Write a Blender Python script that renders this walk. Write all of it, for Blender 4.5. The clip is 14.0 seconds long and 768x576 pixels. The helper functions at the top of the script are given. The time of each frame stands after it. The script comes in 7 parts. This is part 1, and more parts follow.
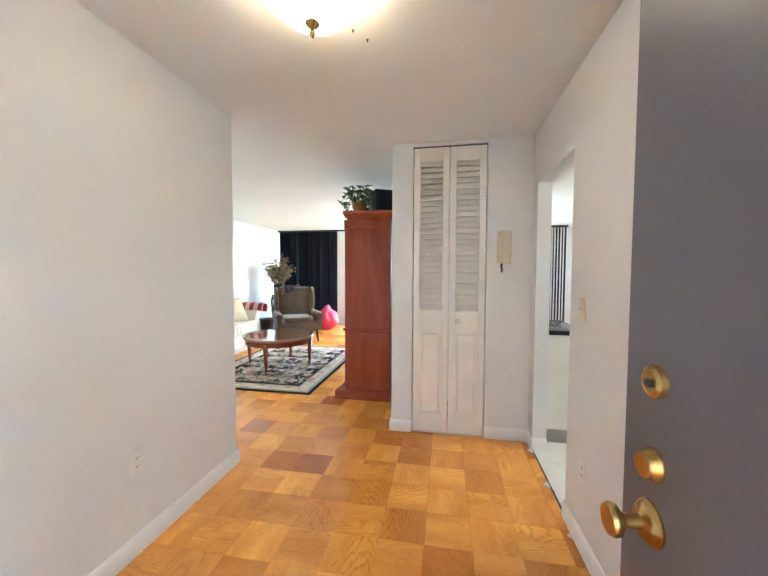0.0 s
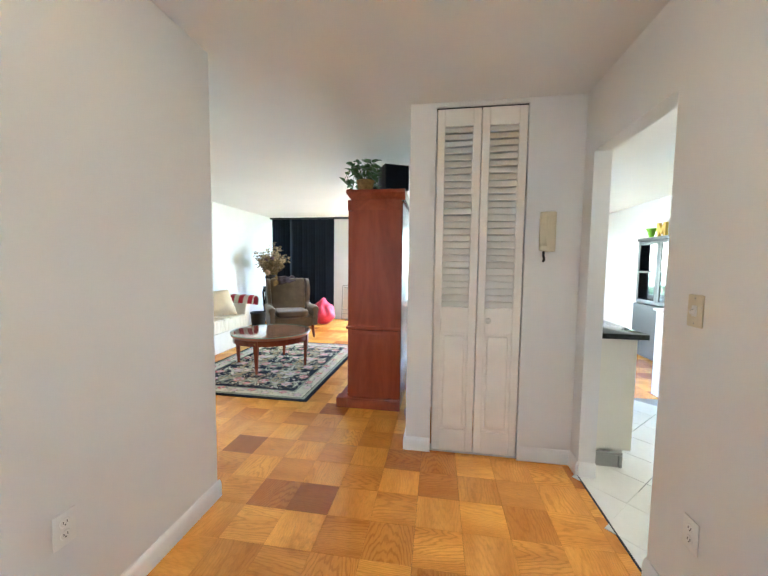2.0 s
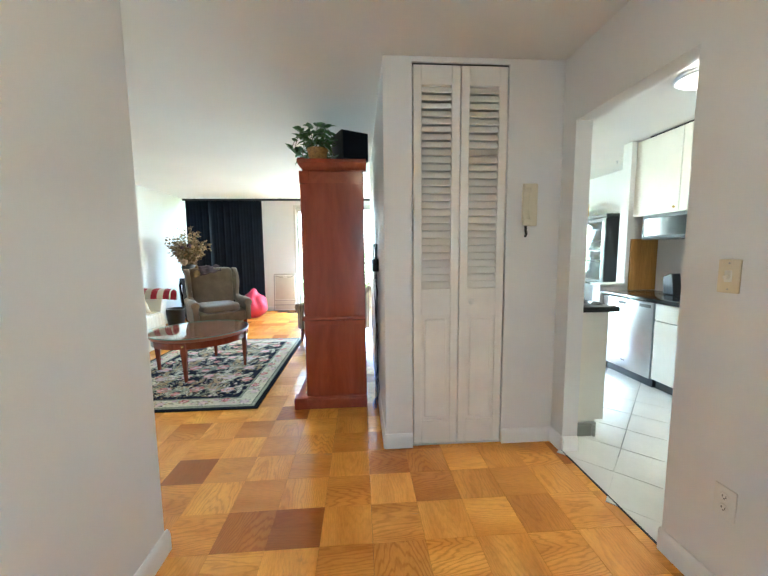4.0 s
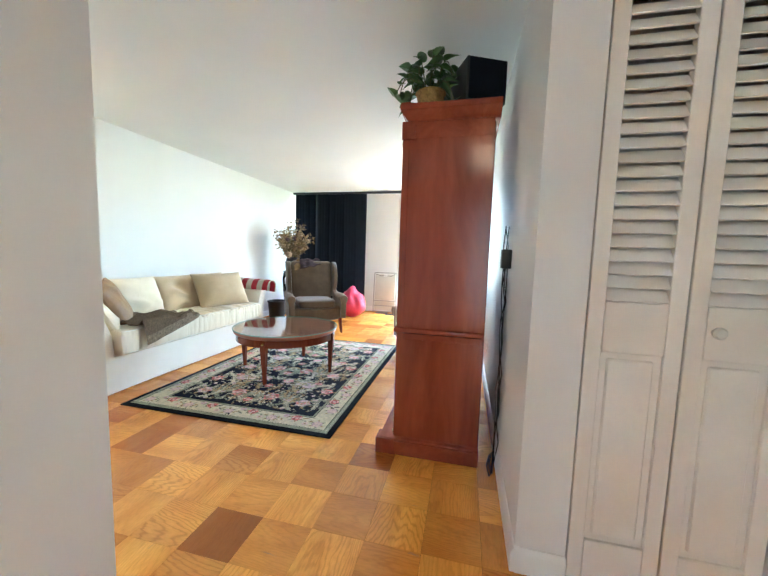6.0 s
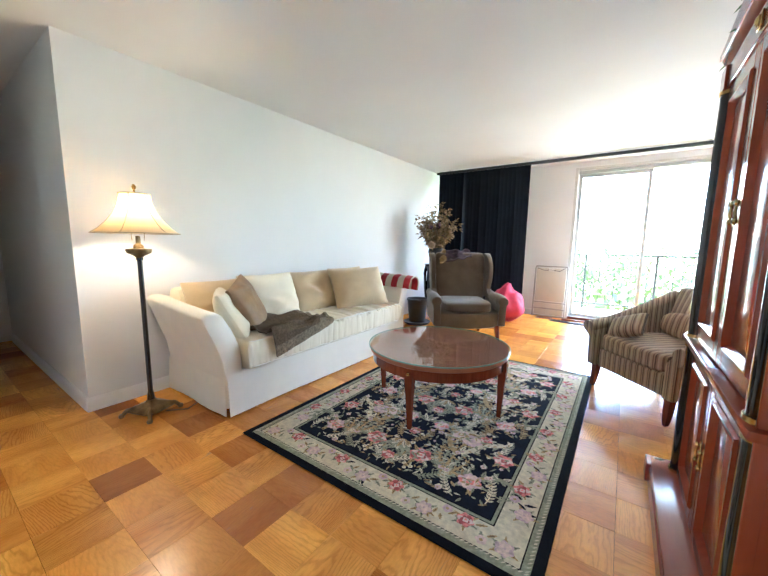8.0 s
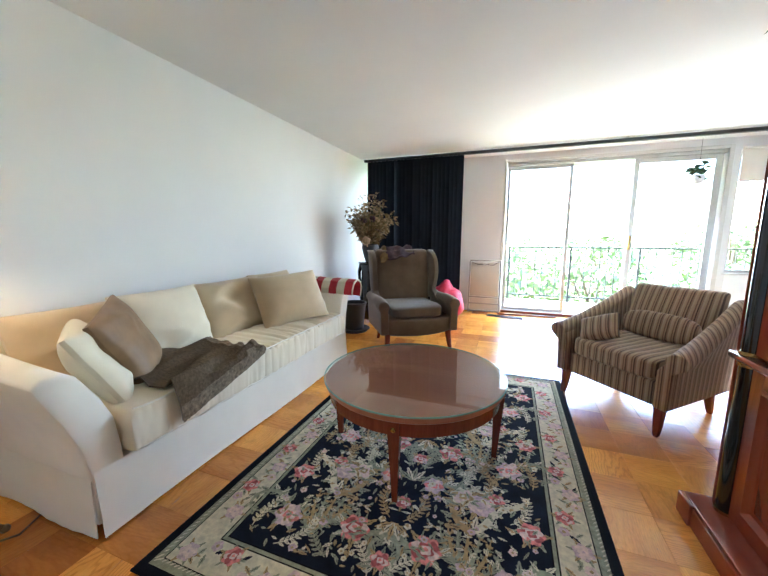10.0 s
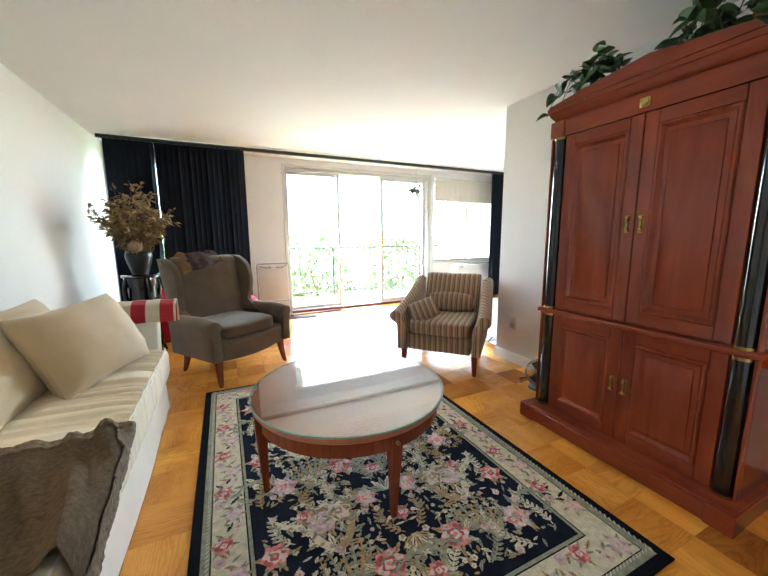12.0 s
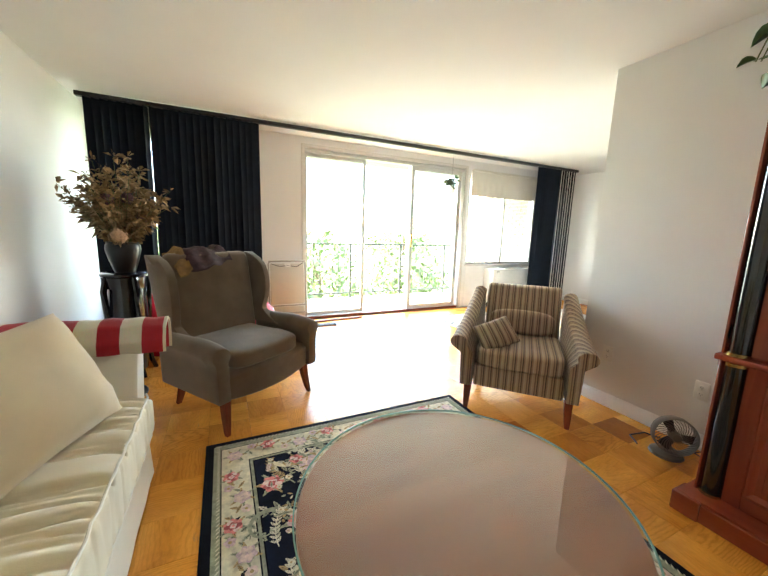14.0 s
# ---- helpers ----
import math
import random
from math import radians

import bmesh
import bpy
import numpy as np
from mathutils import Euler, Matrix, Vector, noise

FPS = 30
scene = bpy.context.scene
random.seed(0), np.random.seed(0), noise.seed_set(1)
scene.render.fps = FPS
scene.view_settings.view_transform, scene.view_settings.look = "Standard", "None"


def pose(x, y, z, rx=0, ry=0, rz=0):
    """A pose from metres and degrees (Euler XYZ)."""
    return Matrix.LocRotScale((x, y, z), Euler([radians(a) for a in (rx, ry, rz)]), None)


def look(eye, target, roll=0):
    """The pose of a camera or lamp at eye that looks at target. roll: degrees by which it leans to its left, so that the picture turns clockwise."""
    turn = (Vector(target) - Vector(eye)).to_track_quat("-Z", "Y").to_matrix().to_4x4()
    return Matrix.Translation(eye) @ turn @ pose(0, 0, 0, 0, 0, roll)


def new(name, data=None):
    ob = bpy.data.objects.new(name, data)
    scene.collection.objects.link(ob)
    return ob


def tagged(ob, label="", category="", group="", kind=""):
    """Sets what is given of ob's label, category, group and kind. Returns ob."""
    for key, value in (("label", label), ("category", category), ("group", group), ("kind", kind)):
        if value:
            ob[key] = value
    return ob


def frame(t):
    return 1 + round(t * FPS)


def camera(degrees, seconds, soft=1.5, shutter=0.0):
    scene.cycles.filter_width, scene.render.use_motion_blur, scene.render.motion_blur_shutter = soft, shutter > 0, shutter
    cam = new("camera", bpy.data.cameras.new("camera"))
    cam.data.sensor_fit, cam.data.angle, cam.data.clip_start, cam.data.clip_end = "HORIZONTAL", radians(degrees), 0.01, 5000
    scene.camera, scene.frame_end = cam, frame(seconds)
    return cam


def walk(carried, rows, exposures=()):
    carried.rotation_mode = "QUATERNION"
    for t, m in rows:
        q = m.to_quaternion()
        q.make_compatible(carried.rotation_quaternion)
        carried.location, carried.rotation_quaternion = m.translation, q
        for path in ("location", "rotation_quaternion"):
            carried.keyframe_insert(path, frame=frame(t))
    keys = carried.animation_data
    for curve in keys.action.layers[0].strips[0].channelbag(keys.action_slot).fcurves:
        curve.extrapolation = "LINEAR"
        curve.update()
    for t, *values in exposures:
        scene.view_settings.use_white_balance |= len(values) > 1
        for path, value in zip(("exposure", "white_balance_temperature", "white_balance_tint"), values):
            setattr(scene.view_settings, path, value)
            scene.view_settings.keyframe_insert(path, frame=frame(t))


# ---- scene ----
cam = camera(97.1, 14.0)
PATH = [
    (0, (0.022, 0.002, 1.359), (-0.33, 1.968, 1.27), 0.2),
    (0.5, (0.027, 0.042, 1.348), (-0.331, 2.006, 1.227), 0.5),
    (1, (0.007, 0.092, 1.321), (-0.339, 2.058, 1.2), 0.9),
    (1.5, (-0.011, 0.24, 1.335), (-0.379, 2.201, 1.185), 0.9),
    (2, (-0.215, 0.463, 1.335), (-0.526, 2.434, 1.2), 0.7),
    (2.5, (-0.359, 0.645, 1.304), (-0.567, 2.63, 1.173), 0.1),
    (3, (-0.498, 0.711, 1.313), (-0.47, 2.706, 1.173), -0.5),
    (3.2, (-0.571, 0.717, 1.303), (-0.419, 2.705, 1.15), -0.8),
    (5.3, (-0.565, 1.106, 1.223), (-0.676, 3.088, 0.976), 1.1),
    (5.5, (-0.574, 1.232, 1.193), (-0.776, 3.21, 0.975), 1.3),
    (6, (-0.657, 1.572, 1.177), (-1.116, 3.51, 0.989), 1.7),
    (6.5, (-0.78, 1.869, 1.151), (-1.532, 3.71, 0.94), 1.6),
    (7, (-0.978, 2.078, 1.139), (-1.983, 3.792, 0.906), 1.3),
    (7.2, (-1.056, 2.161, 1.143), (-2.169, 3.805, 0.9), 0.9),
    (9.3, (-1.634, 2.663, 1.216), (-2.783, 4.275, 0.935), 0.6),
    (9.5, (-1.692, 2.703, 1.206), (-2.734, 4.386, 0.923), 0.2),
    (10, (-1.887, 2.832, 1.214), (-2.575, 4.685, 0.911), 0.0),
    (10.5, (-2.117, 2.884, 1.209), (-2.387, 4.839, 0.881), 0.2),
    (11, (-2.401, 2.918, 1.199), (-2.241, 4.882, 0.853), 0.2),
    (11.5, (-2.69, 2.982, 1.197), (-2.129, 4.874, 0.87), 0.4),
    (12, (-2.925, 2.963, 1.238), (-2.084, 4.752, 0.935), -0.4),
    (12.5, (-2.967, 3.016, 1.231), (-2.036, 4.759, 0.919), 0.2),
    (13, (-2.971, 3.227, 1.237), (-2.093, 4.997, 0.928), 1.0),
    (13.5, (-3.006, 3.545, 1.242), (-2.162, 5.33, 0.926), 1.5),
    (14, (-2.996, 3.871, 1.247), (-2.149, 5.653, 0.921), 1.8),
]
EXPOSURES = [(0.0, 6.34, 5450, 6), (1.5, 6.26, 5480, 6), (3.0, 6.02, 5350, 0), (5.5, 6.10, 5350, 2), (7.0, 6.02, 5550, 8), (9.5, 5.38, 5450, 10),
             (11.0, 5.45, 5950, 10), (12.5, 5.50, 6150, 8), (14.0, 5.31, 6650, 6)]
walk(cam, [(t, look(eye, target, roll)) for t, eye, target, roll in PATH], EXPOSURES)

# ---- light ----
world = bpy.data.worlds.new("world")
scene.world = world
world.use_nodes = True
wn, wl = world.node_tree.nodes, world.node_tree.links
sky = wn.new("ShaderNodeTexSky")
sky.sky_type, sky.sun_disc = "NISHITA", False
sky.sun_elevation, sky.sun_rotation = radians(43), radians(-68)
wl.new(sky.outputs["Color"], wn["Background"].inputs["Color"])
wn["Background"].inputs["Strength"].default_value = 0.095
sun = new("sun", bpy.data.lights.new("sun", "SUN"))
sun.data.energy, sun.data.angle, sun.data.color = 4.2, radians(0.5), (1.0, 0.95, 0.87)
sun.matrix_world = look((-55, 22, 55), (0, 0, 0))


def bulb(name, place, watts, colour, radius):
    ob = new(name, bpy.data.lights.new(name, "POINT"))
    ob.data.energy, ob.data.color, ob.data.shadow_soft_size = watts, colour, radius
    ob.location = place
    return ob


WARM = (1.0, 0.76, 0.50)
bulb("hall_bulb", (-0.45, 1.18, 2.315), 0.045, WARM, 0.03)
bulb("lamp_bulb", (-3.87, 3.295, 1.34), 0.26, WARM, 0.035)
bulb("kitchen_bulb", (1.72, 2.66, 2.29), 0.55, (1.0, 0.86, 0.68), 0.05)


def sky_fill(place, width, height, watts, turn=(-52, 0, 0)):
    """An added area lamp standing in for the sky's light in an opening, turned to the room."""
    ob = new("sky_fill", bpy.data.lights.new("sky_fill", "AREA"))
    ob.data.shape, ob.data.size, ob.data.size_y = "RECTANGLE", width, height
    ob.data.energy, ob.data.color = watts, (0.86, 0.94, 1.0)
    ob.matrix_basis = pose(*place, *turn)
    return ob


sky_fill((-0.685, 8.70, 1.15), 2.5, 2.15, 3.0)
sky_fill((1.52, 8.66, 1.35), 1.45, 1.05, 0.5)
sky_fill((-3.48, 8.66, 1.31), 1.25, 1.9, 0.12)
# Fill for the hall: these two openings behind the entry are made up.
sky_fill((-2.28, -1.37, 1.32), 1.2, 1.9, 2.0, (90, 0, -90))
sky_fill((1.68, -1.37, 1.32), 1.2, 1.9, 0.3, (90, 0, 90))


# ---- materials ----
def nodes_of(name):
    m = bpy.data.materials.new(name)
    m.use_nodes = True
    t = m.node_tree
    return m, t.nodes, t.links, t.nodes["Principled BSDF"]


def noise_node(n, l, vec, scale, detail=3.0, rough=0.55, dist=0.0):
    k = n.new("ShaderNodeTexNoise")
    k.inputs["Scale"].default_value, k.inputs["Detail"].default_value = scale, detail
    k.inputs["Roughness"].default_value, k.inputs["Distortion"].default_value = rough, dist
    l.new(vec, k.inputs["Vector"])
    return k


def ramp_node(n, l, fac, stops):
    r = n.new("ShaderNodeValToRGB")
    while len(r.color_ramp.elements) < len(stops):
        r.color_ramp.elements.new(0.5)
    for e, (p, c) in zip(r.color_ramp.elements, stops):
        e.position, e.color = p, (*c, 1)
    l.new(fac, r.inputs["Fac"])
    return r


def mixed(n, l, kind, fac, a, b):
    k = n.new("ShaderNodeMix")
    k.data_type, k.blend_type = "RGBA", kind
    if isinstance(fac, float):
        k.inputs[0].default_value = fac
    else:
        l.new(fac, k.inputs[0])
    for sock, v in ((k.inputs[6], a), (k.inputs[7], b)):
        if isinstance(v, tuple):
            sock.default_value = (*v, 1)
        else:
            l.new(v, sock)
    return k.outputs[2]


def maths(n, l, op, a, b=0.0, c=0.0):
    k = n.new("ShaderNodeMath")
    k.operation = op
    for sock, v in zip(k.inputs, (a, b, c)):
        if isinstance(v, (int, float)):
            sock.default_value = v
        else:
            l.new(v, sock)
    return k.outputs[0]


def bumped(n, l, p, height, strength, dist=0.01):
    b = n.new("ShaderNodeBump")
    b.inputs["Strength"].default_value, b.inputs["Distance"].default_value = strength, dist
    l.new(height, b.inputs["Height"])
    l.new(b.outputs["Normal"], p.inputs["Normal"])


def mat(name, col, rough=0.5, metal=0.0, var=0.08, scale=4.0, fine=120.0, bump=0.1, coat=0.0, sheen=0.0, spec=0.5):
    m, n, l, p = nodes_of(name)
    pos = n.new("ShaderNodeNewGeometry").outputs["Position"]
    a, b = noise_node(n, l, pos, scale), noise_node(n, l, pos, fine, 2.0)
    lo, hi = tuple(c * (1 - var) for c in col), tuple(min(1.0, c * (1 + var)) for c in col)
    r1 = ramp_node(n, l, a.outputs["Fac"], [(0.3, lo), (0.7, hi)])
    v = maths(n, l, "MULTIPLY_ADD", b.outputs["Fac"], var * 1.2, 1 - var * 0.6)
    c3 = n.new("ShaderNodeCombineColor")
    for i in range(3):
        l.new(v, c3.inputs[i])
    l.new(mixed(n, l, "MULTIPLY", 1.0, r1.outputs["Color"], c3.outputs["Color"]), p.inputs["Base Color"])
    if rough < 0.3:
        p.inputs["Roughness"].default_value = rough
    else:
        l.new(maths(n, l, "MULTIPLY_ADD", a.outputs["Fac"], 0.16 * (rough + 0.1), rough - 0.05 * (rough + 0.1)), p.inputs["Roughness"])
    p.inputs["Metallic"].default_value, p.inputs["Specular IOR Level"].default_value = metal, spec
    p.inputs["Coat Weight"].default_value, p.inputs["Sheen Weight"].default_value = coat, sheen
    p.inputs["Coat Roughness"].default_value = 0.08
    if bump:
        bumped(n, l, p, b.outputs["Fac"], bump, 0.004)
    return m


def wood(name, dark, light, axis=2, scale=1.0, rough=0.3, coat=0.3, across=14.0, spec=0.5, figure=0.7, relief=0.12):
    m, n, l, p = nodes_of(name)
    pos = n.new("ShaderNodeNewGeometry").outputs["Position"]
    mp = n.new("ShaderNodeMapping")
    s = [across * scale] * 3
    s[axis] = 1.1 * scale
    mp.inputs["Scale"].default_value = s
    l.new(pos, mp.inputs["Vector"])
    vec = mp.outputs["Vector"]
    g = noise_node(n, l, vec, 1.6, 5.0, 0.62, 0.9)
    f = noise_node(n, l, vec, 9.0, 3.0, 0.6)
    col = ramp_node(n, l, g.outputs["Fac"], [(0.30, dark), (0.5, tuple((a + b) / 2 for a, b in zip(dark, light))), (0.68, light)]).outputs["Color"]
    fr = ramp_node(n, l, f.outputs["Fac"], [(0.35, (0.72, 0.68, 0.62)), (0.6, (1, 1, 1))]).outputs["Color"]
    col = mixed(n, l, "MULTIPLY", figure, col, fr)
    l.new(col, p.inputs["Base Color"])
    w = noise_node(n, l, pos, 5.0, 4.0)
    l.new(maths(n, l, "MULTIPLY_ADD", w.outputs["Fac"], 0.06, rough - 0.06), p.inputs["Roughness"])
    p.inputs["Specular IOR Level"].default_value = spec
    if coat:
        p.inputs["Coat Weight"].default_value, p.inputs["Coat Roughness"].default_value = coat, 0.1
    if relief:
        bumped(n, l, p, f.outputs["Fac"], relief, 0.002)
    return m


def parquet_wood(name, axis):
    """Oak blocks: each its own tone, with arched growth figure along one axis, scuffs and gloss."""
    m, n, l, p = nodes_of(name)
    pos = n.new("ShaderNodeNewGeometry").outputs["Position"]
    sp = n.new("ShaderNodeSeparateXYZ")
    l.new(pos, sp.inputs[0])
    loc = []
    for i, line in ((0, 0.170), (1, 1.8866)):
        u = maths(n, l, "MULTIPLY", maths(n, l, "SUBTRACT", sp.outputs[i], line), 1 / 0.2352)
        loc.append(maths(n, l, "SUBTRACT", maths(n, l, "FRACT", u), 0.5))
    along, across = loc[axis], loc[1 - axis]
    oi, isl = n.new("ShaderNodeObjectInfo"), n.new("ShaderNodeNewGeometry")
    rnd = maths(n, l, "FRACT", maths(n, l, "ADD", oi.outputs["Random"], isl.outputs["Random Per Island"]))
    rnd2 = maths(n, l, "FRACT", maths(n, l, "MULTIPLY", rnd, 17.31))
    rnd3 = maths(n, l, "FRACT", maths(n, l, "MULTIPLY", rnd, 71.7))
    mp, cx, off = n.new("ShaderNodeMapping"), n.new("ShaderNodeCombineXYZ"), n.new("ShaderNodeVectorMath")
    sc = [20.0, 20.0, 20.0]
    sc[axis] = 5.0
    mp.inputs["Scale"].default_value = sc
    l.new(pos, mp.inputs["Vector"])
    off.operation = "ADD"
    for i in range(3):
        l.new(maths(n, l, "MULTIPLY", rnd, 37.0 + 11 * i), cx.inputs[i])
    l.new(mp.outputs["Vector"], off.inputs[0])
    l.new(cx.outputs[0], off.inputs[1])
    vec = off.outputs[0]
    warp = noise_node(n, l, vec, 0.7, 3.0, 0.55)
    grain = noise_node(n, l, vec, 6.0, 3.0, 0.6)
    soft = noise_node(n, l, vec, 0.35, 2.0, 0.5)
    c2 = maths(n, l, "ADD", across, maths(n, l, "MULTIPLY_ADD", rnd2, 1.1, -0.55))
    arch = maths(n, l, "MULTIPLY", maths(n, l, "MULTIPLY", c2, c2), 3.2)
    v = maths(n, l, "ADD", maths(n, l, "ADD", arch, maths(n, l, "MULTIPLY", along, maths(n, l, "MULTIPLY_ADD", rnd3, 1.4, -0.7))), maths(n, l, "MULTIPLY", warp.outputs["Fac"], 0.9))
    rings = maths(n, l, "MULTIPLY_ADD", maths(n, l, "SINE", maths(n, l, "MULTIPLY", v, 34.0)), 0.5, 0.5)
    base = ramp_node(n, l, soft.outputs["Fac"], [(0.32, (0.70, 0.285, 0.045)), (0.68, (0.90, 0.435, 0.085))]).outputs["Color"]
    ring = ramp_node(n, l, rings, [(0.0, (0.66, 0.52, 0.42)), (0.35, (0.94, 0.91, 0.87)), (1.0, (1, 1, 1))]).outputs["Color"]
    col = mixed(n, l, "MULTIPLY", maths(n, l, "MULTIPLY_ADD", rnd3, 0.5, 0.12), base, ring)
    fine = ramp_node(n, l, grain.outputs["Fac"], [(0.35, (0.78, 0.72, 0.66)), (0.6, (1, 1, 1))]).outputs["Color"]
    col = mixed(n, l, "MULTIPLY", 0.4, col, fine)
    tone = ramp_node(n, l, rnd, [(0.0, (0.46, 0.32, 0.25)), (0.05, (0.66, 0.50, 0.40)), (0.18, (0.84, 0.72, 0.60)), (0.45, (1.0, 0.96, 0.90)), (0.8, (1.10, 1.08, 0.95)), (1.0, (1.20, 1.22, 1.05))]).outputs["Color"]
    col = mixed(n, l, "MULTIPLY", 1.0, col, tone)
    st = noise_node(n, l, pos, 1.9, 6.0, 0.72)
    stain = ramp_node(n, l, st.outputs["Fac"], [(0.58, (0, 0, 0)), (0.76, (0.7, 0.7, 0.7))]).outputs["Color"]
    col = mixed(n, l, "MULTIPLY", stain, col, (0.42, 0.38, 0.36))
    sf = noise_node(n, l, vec, 0.9, 5.0, 0.7, 0.6)
    scuff = ramp_node(n, l, sf.outputs["Fac"], [(0.66, (0, 0, 0)), (0.74, (0.55, 0.55, 0.55))]).outputs["Color"]
    col = mixed(n, l, "MIX", scuff, col, (0.30, 0.20, 0.13))
    l.new(col, p.inputs["Base Color"])
    w = noise_node(n, l, pos, 5.0, 4.0)
    l.new(maths(n, l, "MULTIPLY_ADD", w.outputs["Fac"], 0.14, 0.16), p.inputs["Roughness"])
    p.inputs["Specular IOR Level"].default_value = 0.55
    bumped(n, l, p, maths(n, l, "ADD", grain.outputs["Fac"], maths(n, l, "MULTIPLY", w.outputs["Fac"], 0.8)), 0.10, 0.002)
    return m


def emitter(name, col, strength):
    m, n, l, p = nodes_of(name)
    p.inputs["Base Color"].default_value = (*col, 1)
    p.inputs["Emission Color"].default_value, p.inputs["Emission Strength"].default_value = (*col, 1), strength
    return m


def glass(name, tint=(1, 1, 1), gloss=0.03):
    """Thin sheet glass: clear, with mirror gloss that grows towards grazing angles."""
    m, n, l, p = nodes_of(name)
    n.remove(p)
    tr, gl, lw, mx = n.new("ShaderNodeBsdfTransparent"), n.new("ShaderNodeBsdfGlossy"), n.new("ShaderNodeLayerWeight"), n.new("ShaderNodeMixShader")
    tr.inputs["Color"].default_value = (*tint, 1)
    gl.inputs["Roughness"].default_value = 0.015
    l.new(maths(n, l, "MULTIPLY_ADD", maths(n, l, "POWER", lw.outputs["Facing"], 5.0), 1 - gloss, gloss), mx.inputs[0])
    l.new(tr.outputs[0], mx.inputs[1])
    l.new(gl.outputs[0], mx.inputs[2])
    l.new(mx.outputs[0], n["Material Output"].inputs["Surface"])
    return m


def striped(name, axis, period, stops, bump=0.3):
    """Woven stripes across one axis of the thing's own space; axis 3 runs slantwise over x and y."""
    m, n, l, p = nodes_of(name)
    oc = n.new("ShaderNodeTexCoord").outputs["Object"]
    sp = n.new("ShaderNodeSeparateXYZ")
    l.new(oc, sp.inputs[0])
    along = sp.outputs[axis] if axis < 3 else maths(n, l, "ADD", sp.outputs[0], sp.outputs[1])
    ph = maths(n, l, "FRACT", maths(n, l, "MULTIPLY", along, 1 / period))
    r = ramp_node(n, l, ph, stops)
    r.color_ramp.interpolation = "CONSTANT"
    f = noise_node(n, l, oc, 260.0, 2.0)
    b = noise_node(n, l, oc, 5.0)
    col = mixed(n, l, "MULTIPLY", 0.45, r.outputs["Color"], f.outputs["Color"])
    col = mixed(n, l, "MULTIPLY", 0.25, col, b.outputs["Color"])
    l.new(col, p.inputs["Base Color"])
    p.inputs["Roughness"].default_value, p.inputs["Sheen Weight"].default_value = 0.9, 0.2
    bumped(n, l, p, f.outputs["Fac"], bump, 0.003)
    return m


PAINT = mat("wall_paint", (0.76, 0.75, 0.735), 0.6, var=0.025, scale=1.3, fine=160, bump=0.05)
CEIL = mat("ceiling_paint", (0.74, 0.73, 0.705), 0.8, var=0.03, scale=1.0, fine=140, bump=0.08)
TRIM = mat("trim_paint", (0.82, 0.81, 0.79), 0.35, var=0.03, scale=6, fine=90, bump=0.04)
DOORWHITE = mat("door_paint", (0.82, 0.78, 0.72), 0.4, var=0.04, scale=5, fine=110, bump=0.06)
PARX = parquet_wood("parquet_grain_x", 0)
PARY = parquet_wood("parquet_grain_y", 1)
JOINT = mat("joint_filler", (0.10, 0.045, 0.015), 0.8)
TILE = mat("kitchen_tile_glaze", (0.78, 0.77, 0.72), 0.22, var=0.05, scale=3, fine=40, bump=0.03)
GROUT = mat("tile_grout", (0.30, 0.30, 0.29), 0.9, var=0.15)
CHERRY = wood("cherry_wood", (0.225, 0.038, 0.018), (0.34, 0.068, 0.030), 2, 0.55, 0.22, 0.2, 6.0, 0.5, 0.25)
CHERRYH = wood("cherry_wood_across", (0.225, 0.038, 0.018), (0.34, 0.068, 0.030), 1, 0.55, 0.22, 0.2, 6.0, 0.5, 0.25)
TABLEWOOD = wood("table_veneer", (0.38, 0.13, 0.075), (0.50, 0.20, 0.12), 0, 0.5, 0.42, 0.0, 8.0, 0.3, 0.3, 0.0)
LEGWOOD = wood("leg_wood", (0.155, 0.030, 0.014), (0.25, 0.052, 0.023), 2, 1.0, 0.25, 0.0)
BLACKLAC = mat("black_lacquer", (0.008, 0.009, 0.012), 0.12, var=0.2, coat=0.6, bump=0.0)
BRASS = mat("aged_brass", (0.52, 0.35, 0.12), 0.25, 1.0, var=0.2, scale=30, bump=0.04)
BRONZE = mat("dark_bronze", (0.21, 0.145, 0.07), 0.38, 1.0, var=0.35, scale=25, bump=0.15)
GREYDOOR = mat("entry_door_paint", (0.105, 0.096, 0.104), 0.36, var=0.1, scale=3, fine=200, bump=0.06)
CREAM = mat("sofa_cream_twill", (0.80, 0.71, 0.54), 0.9, var=0.05, scale=5, fine=420, bump=0.25, sheen=0.25)
SKIRT = mat("sofa_skirt_twill", (0.84, 0.79, 0.69), 0.9, var=0.04, scale=4, fine=420, bump=0.22, sheen=0.25)
TANP = mat("tan_pillow_cloth", (0.60, 0.46, 0.28), 0.75, var=0.06, scale=6, fine=400, bump=0.2, sheen=0.3)
CREAMP = mat("cream_pillow_cloth", (0.76, 0.68, 0.51), 0.85, var=0.05, scale=6, fine=400, bump=0.2, sheen=0.2)
BROWNP = mat("brown_satin", (0.25, 0.145, 0.066), 0.48, var=0.18, scale=9, fine=300, bump=0.15, sheen=0.05, spec=0.35)
THROW = mat("brown_wool", (0.130, 0.092, 0.058), 0.95, var=0.3, scale=70, fine=330, bump=1.0, spec=0.1)
FRINGE = mat("grey_brown_yarn", (0.21, 0.155, 0.10), 0.95, var=0.5, scale=60, fine=330, bump=0.9)
